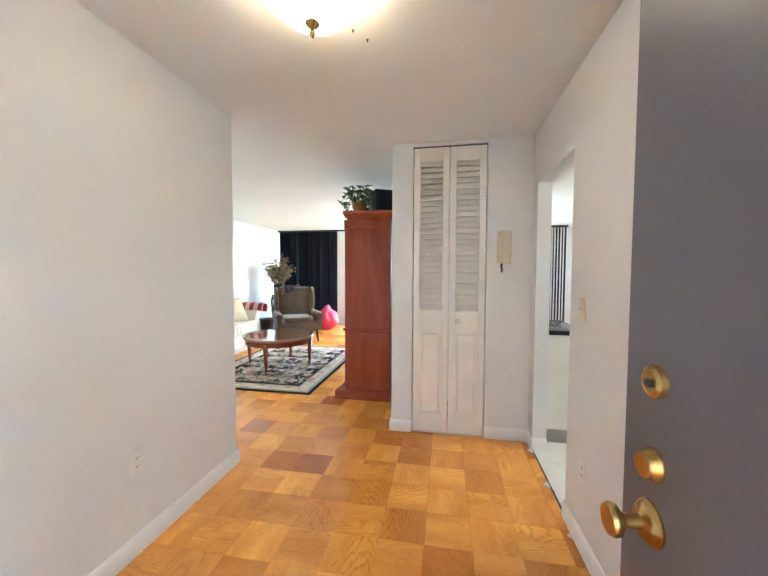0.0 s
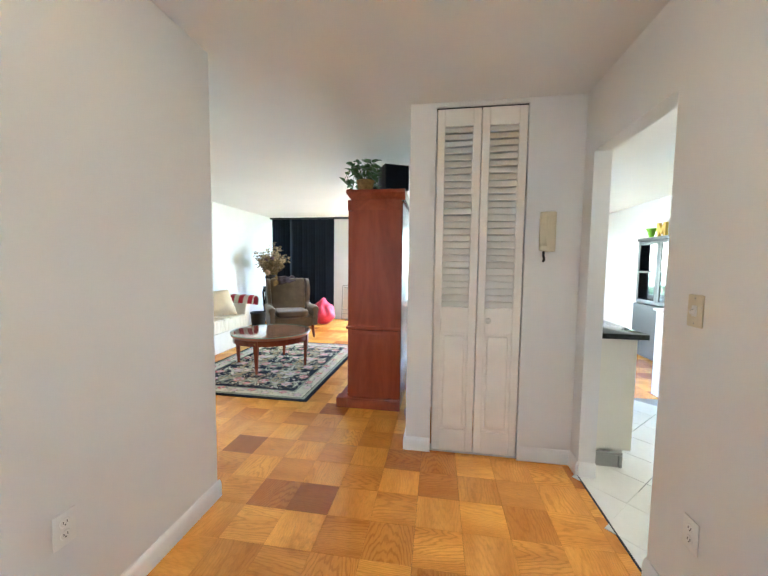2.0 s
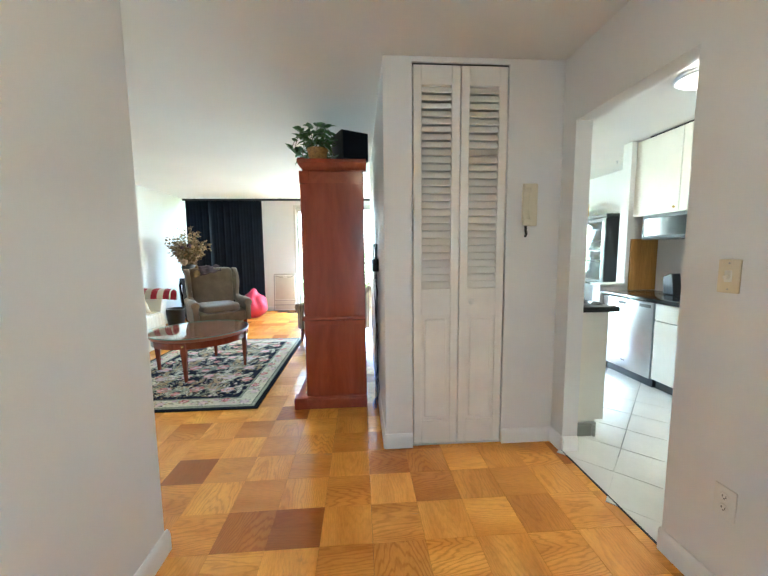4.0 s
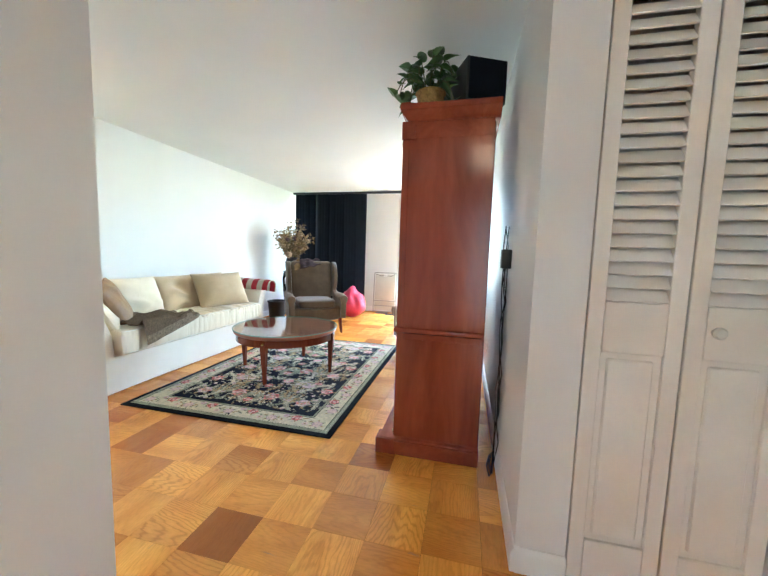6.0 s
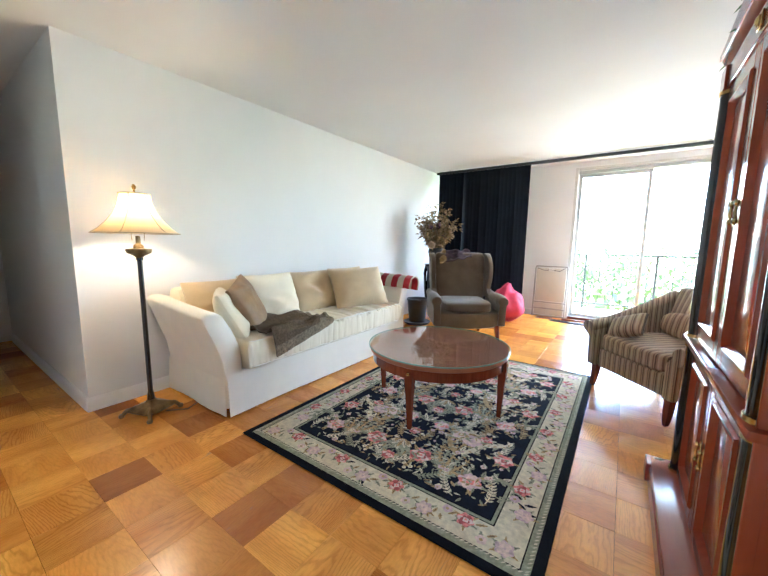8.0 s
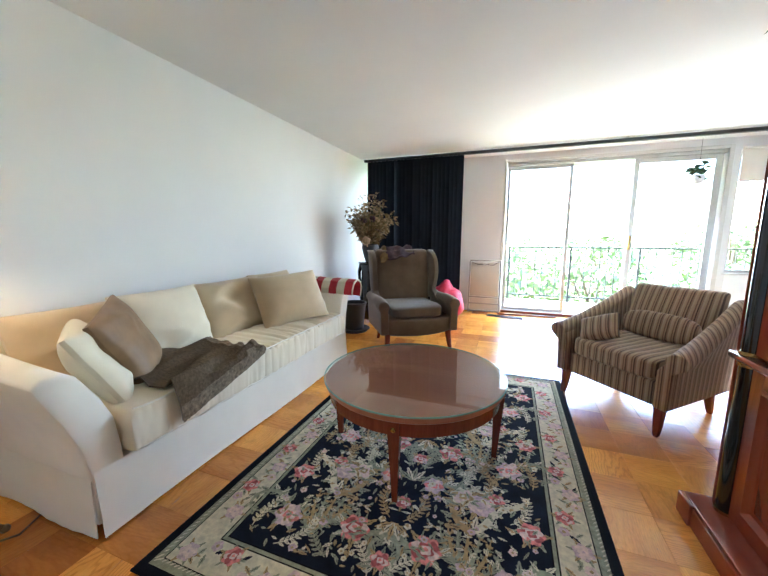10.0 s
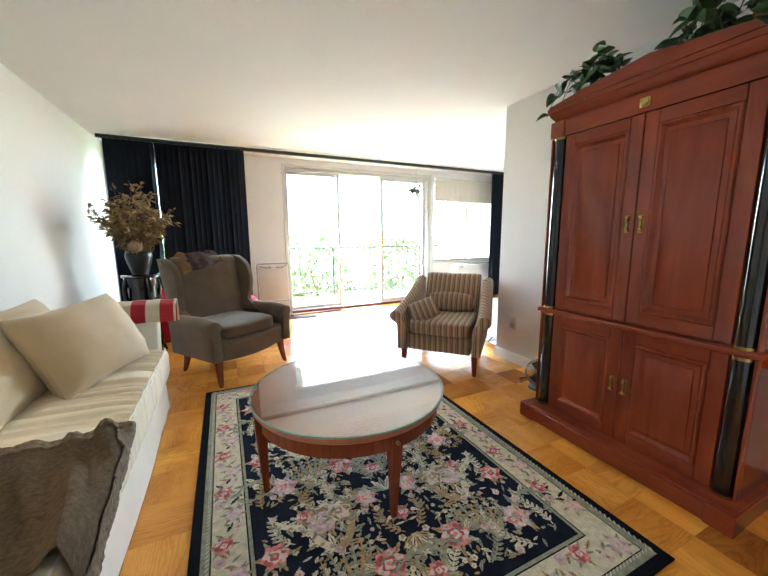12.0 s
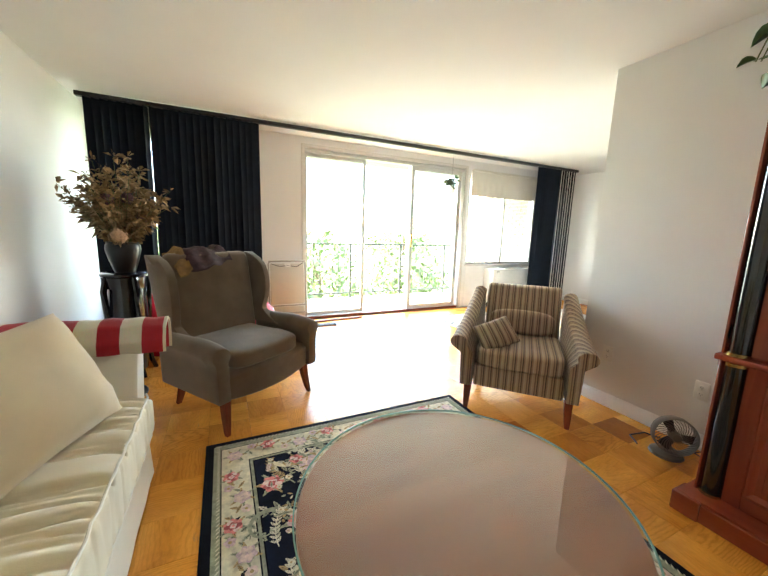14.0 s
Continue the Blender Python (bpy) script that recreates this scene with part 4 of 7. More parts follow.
def dining():
    h = thing("china_hutch", "black hutch with glass doors on the dining wall", "hutch", pose(2.825, 5.31, 0))
    part("base", box(0.0, 0.37, 0, 1.0, 0.02, 0.80, 0.006, 1), BLACKP, h)
    part("case", joined(box(0.05, 0.37, 0, 0.03, 0.80, 1.74), box(0.05, 0.37, 0.97, 1.0, 0.80, 1.74), box(0.35, 0.37, 0.03, 0.97, 0.80, 1.74), box(0.02, 0.38, -0.02, 1.02, 1.74, 1.79, 0.006, 1)), BLACKP, h)
    for a, b in ((0.005, 0.498), (0.502, 0.995)):
        dr = part("door", joined(box(0.03, 0.05, a, a + 0.05, 0.81, 1.735), box(0.03, 0.05, b - 0.05, b, 0.81, 1.735), box(0.03, 0.05, a + 0.05, b - 0.05, 1.685, 1.735), box(0.03, 0.05, a + 0.05, b - 0.05, 0.81, 0.86), box(0.032, 0.048, a + 0.05, b - 0.05, 1.27, 1.295)), BLACKP, h)
        pn = part("pane", box(0.038, 0.042, a + 0.05, b - 0.05, 0.86, 1.685), HUTCHGLASS, dr)
    for z in (1.1, 1.4):
        part("shelf", box(0.06, 0.35, 0.03, 0.97, z, z + 0.012), PANE, h)
    for k in range(5):
        solid("plate_stack", lathe([(0, 0.0), (0.05, 0.0), (0.09, 0.02), (0.09, 0.026), (0.05, 0.012), (0, 0.012)], 20), WHITEPL, "white china dish on a hutch shelf", "dish", pose(3.03, 5.43 + 0.18 * k, 1.1125 if k % 2 else 1.4125))
    bm = bmesh.new()
    out = [(0, 0), (0.05, 0), (0.055, 0.1), (0.09, 0.045), (0.11, 0.045), (0.15, 0.1), (0.15, 0), (0.20, 0), (0.20, 0.21), (0.155, 0.21), (0.10, 0.115), (0.045, 0.21), (0.0, 0.21)]
    solid("decorative_letter", softened(loft([[(x, 0.09 - u + 0.1, z) for u, z in out] for x in (-0.02, 0.02)]), 0.002, 1), YELLOWP, "yellow standing letter M on the hutch", "letter", pose(3.0, 5.93, 1.79))
    solid("vase", lathe([(0, 0), (0.04, 0), (0.03, 0.02), (0.05, 0.1), (0.075, 0.15), (0.07, 0.15), (0.045, 0.1), (0.024, 0.025), (0, 0.02)], 24), LIME, "lime green flared glass vase on the hutch", "vase", pose(3.0, 6.27, 1.79))
    pf = thing("picture_frame", "small dark framed picture on the dining wall", "picture", pose(XD, 5.56, 1.225))
    part("frame", joined(box(-0.018, 0, -0.08, -0.06, -0.15, 0.15), box(-0.018, 0, 0.06, 0.08, -0.15, 0.15), box(-0.018, 0, -0.06, 0.06, 0.13, 0.15), box(-0.018, 0, -0.06, 0.06, -0.15, -0.13)), LEGWOOD, pf)
    part("print", box(-0.008, 0, -0.06, 0.06, -0.13, 0.13), CREAMP, pf)
    ac = thing("convector", "white heating convector under the window", "heater", pose(1.15, YW - 0.26, 0.08))
    part("case", box(0, 0.95, 0, 0.25, 0, 0.60, 0.012, 2), WHITEPL, ac)
    part("grille", joined(*[box(0.30, 0.90, 0.02 + 0.022 * k, 0.03 + 0.022 * k, 0.60, 0.606) for k in range(9)]), GREYP, ac)
    part("badge", box(0.06, 0.12, -0.002, 0, 0.545, 0.56), GREYP, ac)
    for x in (0.02, 0.87):
        part("foot", box(x, x + 0.06, 0.02, 0.2, -0.081, 0), BLACKP, ac)
    part("panel", box(-0.40, 2.0 - 0.92, 0.251, 0.257, -0.06, 0.63), TRIM, ac, "white board under the window sill")
    m = thing("floor_mat", "white and black patterned mat on the dining floor", "mat", pose(0.15, 7.1, 0))
    part("base", box(-0.35, 2.2, -1.3, 0.95, 0.0005, 0.006, 0.002, 1), BLINDW, m)
    bms = []
    for k in range(30):
        bms.append(moved(box(-0.11, 0.11, -0.011, 0.011, 0.0065, 0.0085), pose(-0.26, -1.2 + 0.07 * k, 0, 0, 0, 35 if k % 2 else -35)))
        bms.append(moved(box(-0.11, 0.11, -0.011, 0.011, 0.0065, 0.0085), pose(-0.2 + 0.08 * k, -1.2, 0, 0, 0, 55 if k % 2 else -55)))
    part("border_bars", joined(*bms), RAILBLACK, m, "black woven zigzag border")


dining()


# ---- armoire and what stands on it ----
def panel_door(x0, x1, z0, z1, name, parent):
    """A framed door facing -y with a raised field; x across, z up."""
    s = 0.062
    a, b, c, e = x0 + s, x1 - s, z0 + s, z1 - s
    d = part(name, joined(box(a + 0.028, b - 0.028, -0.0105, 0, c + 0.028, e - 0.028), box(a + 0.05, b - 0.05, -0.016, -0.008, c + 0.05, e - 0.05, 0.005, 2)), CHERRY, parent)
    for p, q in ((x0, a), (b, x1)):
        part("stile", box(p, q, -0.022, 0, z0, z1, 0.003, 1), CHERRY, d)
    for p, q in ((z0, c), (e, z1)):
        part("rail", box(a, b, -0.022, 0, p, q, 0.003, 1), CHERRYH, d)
    prof = [(0, -0.022), (0.006, -0.030), (0.014, -0.031), (0.020, -0.024), (0.027, -0.012), (0.03, -0.010)]
    part("moulding", loft([[(a + u, y, c + u), (b - u, y, c + u), (b - u, y, e - u), (a + u, y, e - u)] for u, y in prof], False), CHERRY, d)
    return d


def armoire():
    W, D, HT = 1.104, 0.585, 2.01
    a = thing("armoire", "tall cherry wood armoire with black half columns", "armoire", pose(-1.117, 4.564, 0, 0, 0, -90))
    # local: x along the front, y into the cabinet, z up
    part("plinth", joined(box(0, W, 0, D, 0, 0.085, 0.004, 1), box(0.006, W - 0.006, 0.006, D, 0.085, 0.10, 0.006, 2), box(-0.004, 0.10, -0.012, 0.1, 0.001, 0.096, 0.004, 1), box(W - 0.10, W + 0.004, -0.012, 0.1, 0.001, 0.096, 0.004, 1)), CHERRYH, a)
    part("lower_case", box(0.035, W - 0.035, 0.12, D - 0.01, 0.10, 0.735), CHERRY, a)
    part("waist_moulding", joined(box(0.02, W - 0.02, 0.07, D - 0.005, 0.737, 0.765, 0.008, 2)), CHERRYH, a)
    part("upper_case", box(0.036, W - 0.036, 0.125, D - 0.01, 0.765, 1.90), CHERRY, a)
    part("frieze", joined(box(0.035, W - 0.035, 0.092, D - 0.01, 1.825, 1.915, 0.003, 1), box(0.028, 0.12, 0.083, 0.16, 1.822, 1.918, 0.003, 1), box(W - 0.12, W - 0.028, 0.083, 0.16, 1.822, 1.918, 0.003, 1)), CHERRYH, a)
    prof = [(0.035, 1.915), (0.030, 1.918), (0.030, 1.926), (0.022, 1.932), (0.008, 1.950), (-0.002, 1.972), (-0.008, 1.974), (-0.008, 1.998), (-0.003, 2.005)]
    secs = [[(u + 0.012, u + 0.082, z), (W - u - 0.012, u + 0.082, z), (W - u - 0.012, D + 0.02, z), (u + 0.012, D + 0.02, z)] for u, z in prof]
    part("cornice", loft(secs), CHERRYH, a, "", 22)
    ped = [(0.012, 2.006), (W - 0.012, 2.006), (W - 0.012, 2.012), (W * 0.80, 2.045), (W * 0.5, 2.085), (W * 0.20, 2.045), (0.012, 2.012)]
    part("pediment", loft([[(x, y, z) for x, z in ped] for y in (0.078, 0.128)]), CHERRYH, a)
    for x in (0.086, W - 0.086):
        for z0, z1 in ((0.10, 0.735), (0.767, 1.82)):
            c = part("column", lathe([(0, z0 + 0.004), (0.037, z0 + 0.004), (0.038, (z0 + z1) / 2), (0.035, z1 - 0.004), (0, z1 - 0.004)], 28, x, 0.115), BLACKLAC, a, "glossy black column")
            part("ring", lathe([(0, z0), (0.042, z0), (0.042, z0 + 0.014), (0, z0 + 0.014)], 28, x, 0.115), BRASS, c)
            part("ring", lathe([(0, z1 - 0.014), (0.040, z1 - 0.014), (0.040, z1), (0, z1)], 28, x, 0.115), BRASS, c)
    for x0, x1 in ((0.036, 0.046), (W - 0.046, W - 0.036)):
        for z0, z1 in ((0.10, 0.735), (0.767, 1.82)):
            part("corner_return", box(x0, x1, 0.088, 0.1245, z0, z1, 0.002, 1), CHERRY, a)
    mid = W / 2
    for z0, z1 in ((0.105, 0.732), (0.775, 1.822)):
        for x0, x1 in ((0.126, mid - 0.002), (mid + 0.002, W - 0.126)):
            dr = panel_door(x0, x1, z0, z1, "door", a)
            for c in dr.children:
                c.matrix_basis = Matrix()
            dr.matrix_basis = pose(0, 0.122, 0)
            hx = mid + (-0.032 if x0 < mid - 0.1 else 0.032)
            hz = 1.29 if z0 > 0.5 else 0.42
            part("handle", joined(box(hx - 0.012, hx + 0.012, -0.0245, -0.022, hz - 0.045, hz + 0.045, 0.001, 1), *[moved(lathe([(0, 0.018), (0.010, 0.014), (0.011, 0.008), (0.006, 0.003), (0.008, 0)], 14), pose(hx, -0.0245, hz + q, 90)) for q in (-0.03, 0.03)],
                tube([(hx, -0.03, hz - 0.03), (hx, -0.036, hz), (hx, -0.03, hz + 0.03)], 0.004, 8)), BRASS, dr, "small ornate brass handle")
    part("plaque", joined(box(mid - 0.024, mid + 0.024, 0.084, 0.091, 1.845, 1.893, 0.002, 1), moved(lathe([(0, 0.01), (0.009, 0.008), (0.018, 0.003), (0.018, 0)], 8), pose(mid, 0.084, 1.869, 90))), BRASS, a, "square brass rosette plaque")
    for x in (0.03, W - 0.03):
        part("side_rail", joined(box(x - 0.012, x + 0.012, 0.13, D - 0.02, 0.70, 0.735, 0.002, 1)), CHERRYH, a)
    part("back_panel", box(0.05, W - 0.05, D - 0.01, D - 0.002, 0.05, 1.9), LEGWOOD, a)


armoire()


def leaf_mesh(name, material, s=1.0):
    """A heart-shaped leaf, folded along its rib and drooping at the tip; stalk at the origin, along +y."""
    half = [(0, 0), (0.018, -0.012), (0.034, -0.004), (0.040, 0.016), (0.034, 0.040), (0.020, 0.062), (0.0, 0.085)]
    bm = bmesh.new()
    up = {}
    for side in (1, -1):
        pts = [(side * x, y, 0.35 * abs(x) - 3.5 * y * y) for x, y in half]
        rib = [(0, y, -3.5 * y * y) for _, y in half]
        rim = [bm.verts.new(Vector(p) * s) for p in pts[1:-1]]
        mid = [bm.verts.new(Vector(p) * s) for p in rib[2:-1]] if side == 1 else up["mid"]
        if side == 1:
            up["mid"], up["a"], up["b"] = mid, bm.verts.new((0, 0, 0)), bm.verts.new(Vector((0, 0.085, -0.0253)) * s)
        a, b = up["a"], up["b"]
        bm.faces.new((a, rim[0], rim[1], mid[0]))
        for i in range(len(mid) - 1):
            bm.faces.new((mid[i], rim[i + 1], rim[i + 2], mid[i + 1]))
        bm.faces.new((mid[-1], rim[-1], b))
    return mesh_of(name, bm, material, 80)


LEAFME = leaf_mesh("leaf", LEAF)


def ivy(label, m, pot, spread, seed, count, hang=0.12, pot_label=""):
    rng = random.Random(seed)
    t = thing("potted_ivy", label, "plant", m, "ivy plants")
    if pot == "basket":
        p = part("pot", lathe([(0, 0), (0.055, 0), (0.072, 0.05), (0.08, 0.10), (0.084, 0.105), (0.078, 0.108), (0.07, 0.09), (0, 0.085)], 28), BASKET, t, "woven straw basket pot")
        part("rim", tube([(0.081 * math.cos(k * math.pi / 12), 0.081 * math.sin(k * math.pi / 12), 0.104) for k in range(25)], 0.006, 8), BASKET, p)
    elif pot == "white":
        part("pot", lathe([(0, 0), (0.04, 0), (0.062, 0.03), (0.07, 0.07), (0.066, 0.10), (0.058, 0.10), (0.055, 0.085), (0, 0.08)], 24), WHITEPL, t, "round white pot")
    else:
        part("pot", lathe([(0, 0), (0.06, 0), (0.08, 0.09), (0.086, 0.1), (0.076, 0.1), (0.07, 0.085), (0, 0.08)], 24), POTGREY, t)
    stems = []
    for k in range(count // 5):
        az = rng.uniform(0, 2 * math.pi)
        reach = spread * rng.uniform(0.45, 1.0)
        top = rng.uniform(0.05, 0.15)
        end = rng.uniform(-hang, 0.10)
        pts = []
        for q in range(7):
            u = q / 6
            r = 0.03 + reach * u
            pts.append((r * math.cos(az + 0.4 * u), r * math.sin(az + 0.4 * u) * 0.8, 0.09 + top * math.sin(u * math.pi * 0.8) * 1.3 + (end - 0.09) * u ** 3))
        stems.append(tube(pts, 0.0028, 5))
        for q in range(1, 7):
            x, y, z = pts[q]
            o = shared("leaf", LEAFME, t, pose(x, y, z + 0.008, rng.uniform(-35, 45), rng.uniform(-35, 35), math.degrees(az) - 90 + rng.uniform(-80, 80)))
            o.scale = (rng.uniform(0.55, 0.98),) * 3
    part("vine", joined(*stems), STEM, t)
    return t


ivy("trailing green ivy in a straw basket on the armoire", pose(-0.90, 3.62, 2.006), "basket", 0.20, 11, 72, 0.10)
ivy("trailing green ivy in a dark pot on the armoire", pose(-0.86, 4.44, 2.006), "pot", 0.24, 23, 78, 0.12)
ivy("trailing green ivy in a dark pot on the armoire", pose(-0.84, 3.93, 2.006), "pot", 0.22, 31, 60, 0.05)

sp = thing("loudspeaker", "black box loudspeaker on top of the armoire", "loudspeaker", pose(-0.64, 3.63, 2.006, 0, 0, 25))
part("cabinet", box(-0.115, 0.115, -0.11, 0.11, 0, 0.225, 0.006, 2), BLACKP, sp)
part("grille", box(-0.105, 0.105, -0.122, -0.111, 0.01, 0.215, 0.006, 2), NAVY, sp)


def cables():
    rng = random.Random(4)
    for k in range(4):
        pts = []
        x, y = -0.455 + 0.006 * k, 3.43 + 0.03 * k
        for q in range(14):
            z = 1.35 - 0.1 * q if q < 13 else 0.02
            pts.append((x + rng.uniform(-0.010, 0.010), y + 0.045 * math.sin(q * 0.9 + 2.1 * k) + 0.02, max(0.012, z)))
        pts += [(x - 0.02, y - 0.04 - 0.02 * k, 0.012), (x - 0.03, y + 0.06, 0.014), (x + 0.0, y + 0.12, 0.012)]
        solid("cable", tube(pts, 0.003, 6), BLACKP, "black cable hanging behind the armoire", "cable")
    solid("power_adapter", box(-0.03, 0.02, -0.03, 0.03, -0.05, 0.05, 0.006, 2), BLACKP, "black power adapter on the wall behind the armoire", "adapter", pose(-0.445, 3.46, 1.18))
    solid("cable", tube([(-0.52, 4.59, 0.012), (-0.55, 4.66, 0.02), (-0.60, 4.70, 0.05), (-0.56, 4.63, 0.10), (-0.50, 4.60, 0.13)], 0.004, 6), BLACKP, "looped black cable beside the armoire", "cable")


cables()


def desk_fan():
    f = thing("desk_fan", "small grey table fan on the floor", "fan", pose(-0.665, 4.80, 0, 0, 0, -52) @ Matrix.Scale(1.14, 4))
    part("foot", lathe([(0, 0), (0.075, 0), (0.07, 0.012), (0.03, 0.03), (0.02, 0.05), (0, 0.05)], 24), GREYP, f)
    head = part("head_ring", moved(lathe([(0.085, 0.0), (0.092, 0.01), (0.092, 0.06), (0.085, 0.07), (0.083, 0.06), (0.083, 0.01)], 40, closed=True), pose(0, -0.035, 0.135, 80)), GREYP, f)
    bars = []
    for k in range(30):
        a = 2 * math.pi * k / 30
        bars.append(tube([((0.02 + 0.066 * u) * math.cos(a + 0.9 * u), (0.02 + 0.066 * u) * math.sin(a + 0.9 * u), 0.072 - 0.01 * u) for u in (0, 0.25, 0.5, 0.75, 1)], 0.0018, 5))
    part("grille", joined(moved(joined(*bars), pose(0, -0.035, 0.135, 80))), GREYP, f)
    part("hub", moved(lathe([(0, 0.082), (0.018, 0.08), (0.022, 0.07), (0.022, 0.0), (0, 0)], 20), pose(0, -0.035, 0.135, 80)), GREYP, f)
    for k in range(3):
        bl = moved(loft([[(0.02, -0.015, 0.03), (0.075, -0.03, 0.02), (0.078, 0.02, 0.045), (0.02, 0.012, 0.045)], [(0.02, -0.015, 0.032), (0.075, -0.03, 0.022), (0.078, 0.02, 0.047), (0.02, 0.012, 0.047)]]), pose(0, 0, 0, 0, 0, 120 * k))
        part("blade", moved(bl, pose(0, -0.035, 0.135, 80)), BLACKP, f)
    part("cord", tube([(0, 0.06, 0.01), (0.05, 0.13, 0.006), (-0.06, 0.17, 0.006), (-0.14, 0.10, 0.006), (-0.12, 0.02, 0.006)], 0.004, 6), BLACKP, f)


desk_fan()


# ---- rug ----
def rug():
    X0, X1, Y0, Y1, T = -3.132, -1.441, 3.51, 5.885, 0.009
    cx, cy = (X0 + X1) / 2, (Y0 + Y1) / 2
    hx, hy = (X1 - X0) / 2, (Y1 - Y0) / 2
    r = thing("rug", "navy floral wool rug with a cream flowered border", "rug", pose(cx, cy, 0))
    part("edge_binding", box(-hx, hx, -hy, hy, 0.0005, T, 0.003, 1), RUGEDGE, r, "black bound edge")

    def ring(o, i, z):
        return joined(box(-hx + o, hx - o, -hy + o, -hy + i, z - 0.001, z), box(-hx + o, hx - o, hy - i, hy - o, z - 0.001, z), box(-hx + o, -hx + i, -hy + i, hy - i, z - 0.001, z), box(hx - i, hx - o, -hy + i, hy - i, z - 0.001, z))
    part("guard_band", ring(0.042, 0.075, T + 0.0008), R_GREY, r, "sage woven guard band")
    part("border_field", ring(0.080, 0.212, T + 0.0008), R_CREAM, r, "cream border field")
    part("inner_line", ring(0.218, 0.232, T + 0.0008), R_GREY, r)
    part("ground", box(-hx + 0.238, hx - 0.238, -hy + 0.238, hy - 0.238, T - 0.001, T + 0.0006), NAVYR, r, "navy ground")

    half = ((0.14, 0.6), (0.24, 0.38), (0.38, 1.0), (0.50, 0.55), (0.64, 0.8), (0.75, 0.38), (0.88, 0.4))
    LOBES = ((0, 0), *half, (1, 0), *[(u, -v) for u, v in reversed(half)])
    mats = [R_PINK, R_ROSE, R_LILAC, R_PALE, R_CREAM, R_TAN, R_GREY, NAVYR]
    PK, RO, LI, PA, CR, TA, SG, NV = range(8)
    bm = bmesh.new()
    rng = random.Random(9)
    layer = [T + 0.0011]

    def poly(pts, m):
        layer[0] += 0.0000006
        f = bm.faces.new([bm.verts.new((x, y, layer[0])) for x, y in pts])
        f.material_index = m

    def flip(fn, *a):
        """Draw a motif and its mirror image across the rug's long axis."""
        fn(1, *a)
        fn(-1, *a)

    def leafp(s, x, y, ang, ln, w, m):
        c, q = math.cos(ang), math.sin(ang)
        pts = []
        for u, v in LOBES:
            a, b = u * ln, v * w
            pts.append((s * (x + a * c - b * q), y + a * q + b * c))
        poly(pts, m)
        if ln > 0.026 and m != NV:
            poly([(s * (x + u * ln * c - v * w * q), y + u * ln * q + v * w * c) for u, v in ((0.12, 0), (0.5, 0.13), (0.85, 0), (0.5, -0.13))], NV)

    def blob(s, x, y, rad, m, lobes, amp, ph):
        n = lobes * 6
        poly([(s * (x + rad * (1 + amp * math.cos(lobes * 2 * math.pi * k / n + ph)) * math.cos(2 * math.pi * k / n)), y + rad * (1 + amp * math.cos(lobes * 2 * math.pi * k / n + ph)) * math.sin(2 * math.pi * k / n)) for k in range(n)], m)

    def rose(s, x, y, rad, a, b, c, ph):
        for k in range(6):
            leafp(s, x, y, ph + k * 1.047, rad * 1.75, rad * 0.30, SG if k % 2 else TA)
        blob(s, x, y, rad, a, 6, 0.14, ph)
        for k in range(6):
            an = ph + k * 1.047 + 0.4
            blob(s, x + 0.6 * rad * math.cos(an), y + 0.6 * rad * math.sin(an), rad * 0.36, (b, a, c)[k % 3], 3, 0.15, an)
        blob(s, x, y, rad * 0.55, b, 5, 0.16, ph + 1)
        blob(s, x + rad * 0.05, y, rad * 0.36, c, 4, 0.15, ph + 2)
        blob(s, x + rad * 0.03, y + rad * 0.05, rad * 0.16, a, 3, 0.2, ph)

    def daisy(s, x, y, rad, m, ph):
        for k in range(5):
            an = ph + k * 1.2566
            blob(s, x + 0.55 * rad * math.cos(an), y + 0.55 * rad * math.sin(an), rad * 0.45, m, 3, 0.1, an)
        blob(s, x, y, rad * 0.3, TA, 4, 0.1, 0)

    def scroll(s, x, y, ang, turn, ln, w, m):
        """A tapering curl fringed with small leaves."""
        px, py, a, n = x, y, ang, 22
        left, right = [], []
        for k in range(n + 1):
            u = k / n
            ww = w * (1 - 0.85 * u) * (0.6 + 0.4 * math.sin(min(1, u * 4) * 1.57))
            left.append((s * (px - ww * math.sin(a)), py + ww * math.cos(a)))
            right.append((s * (px + ww * math.sin(a)), py - ww * math.cos(a)))
            if k % 3 == 1:
                leafp(s, px, py, a + 0.75, w * 4.2 * (1 - 0.6 * u), w * 0.8, (m, SG, CR)[(k // 3) % 3])
                leafp(s, px, py, a - 0.75, w * 3.2 * (1 - 0.6 * u), w * 0.7, m)
            px += ln / n * math.cos(a)
            py += ln / n * math.sin(a)
            a += turn / n * (0.5 + 1.4 * u)
        for k in range(n):
            poly([left[k], left[k + 1], right[k + 1], right[k]], m)

    def sprig(s, x, y, ang, bend, ln, m):
        px, py, a, n = x, y, ang, 9
        for k in range(n):
            qx, qy = px + ln / n * math.cos(a), py + ln / n * math.sin(a)
            d = 0.0022
            poly([(s * (px - d * math.sin(a)), py + d * math.cos(a)), (s * (px + d * math.sin(a)), py - d * math.cos(a)), (s * (qx + d * math.sin(a)), qy - d * math.cos(a)), (s * (qx - d * math.sin(a)), qy + d * math.cos(a))], m)
            leafp(s, qx, qy, a + 0.8, 0.030, 0.0075, m)
            leafp(s, qx, qy, a - 0.8, 0.030, 0.0075, m)
            px, py, a = qx, qy, a + bend / n
        daisy(s, px, py, 0.014, (CR, PA, LI)[rng.randrange(3)], a)

    fx, fy = hx - 0.25, hy - 0.25
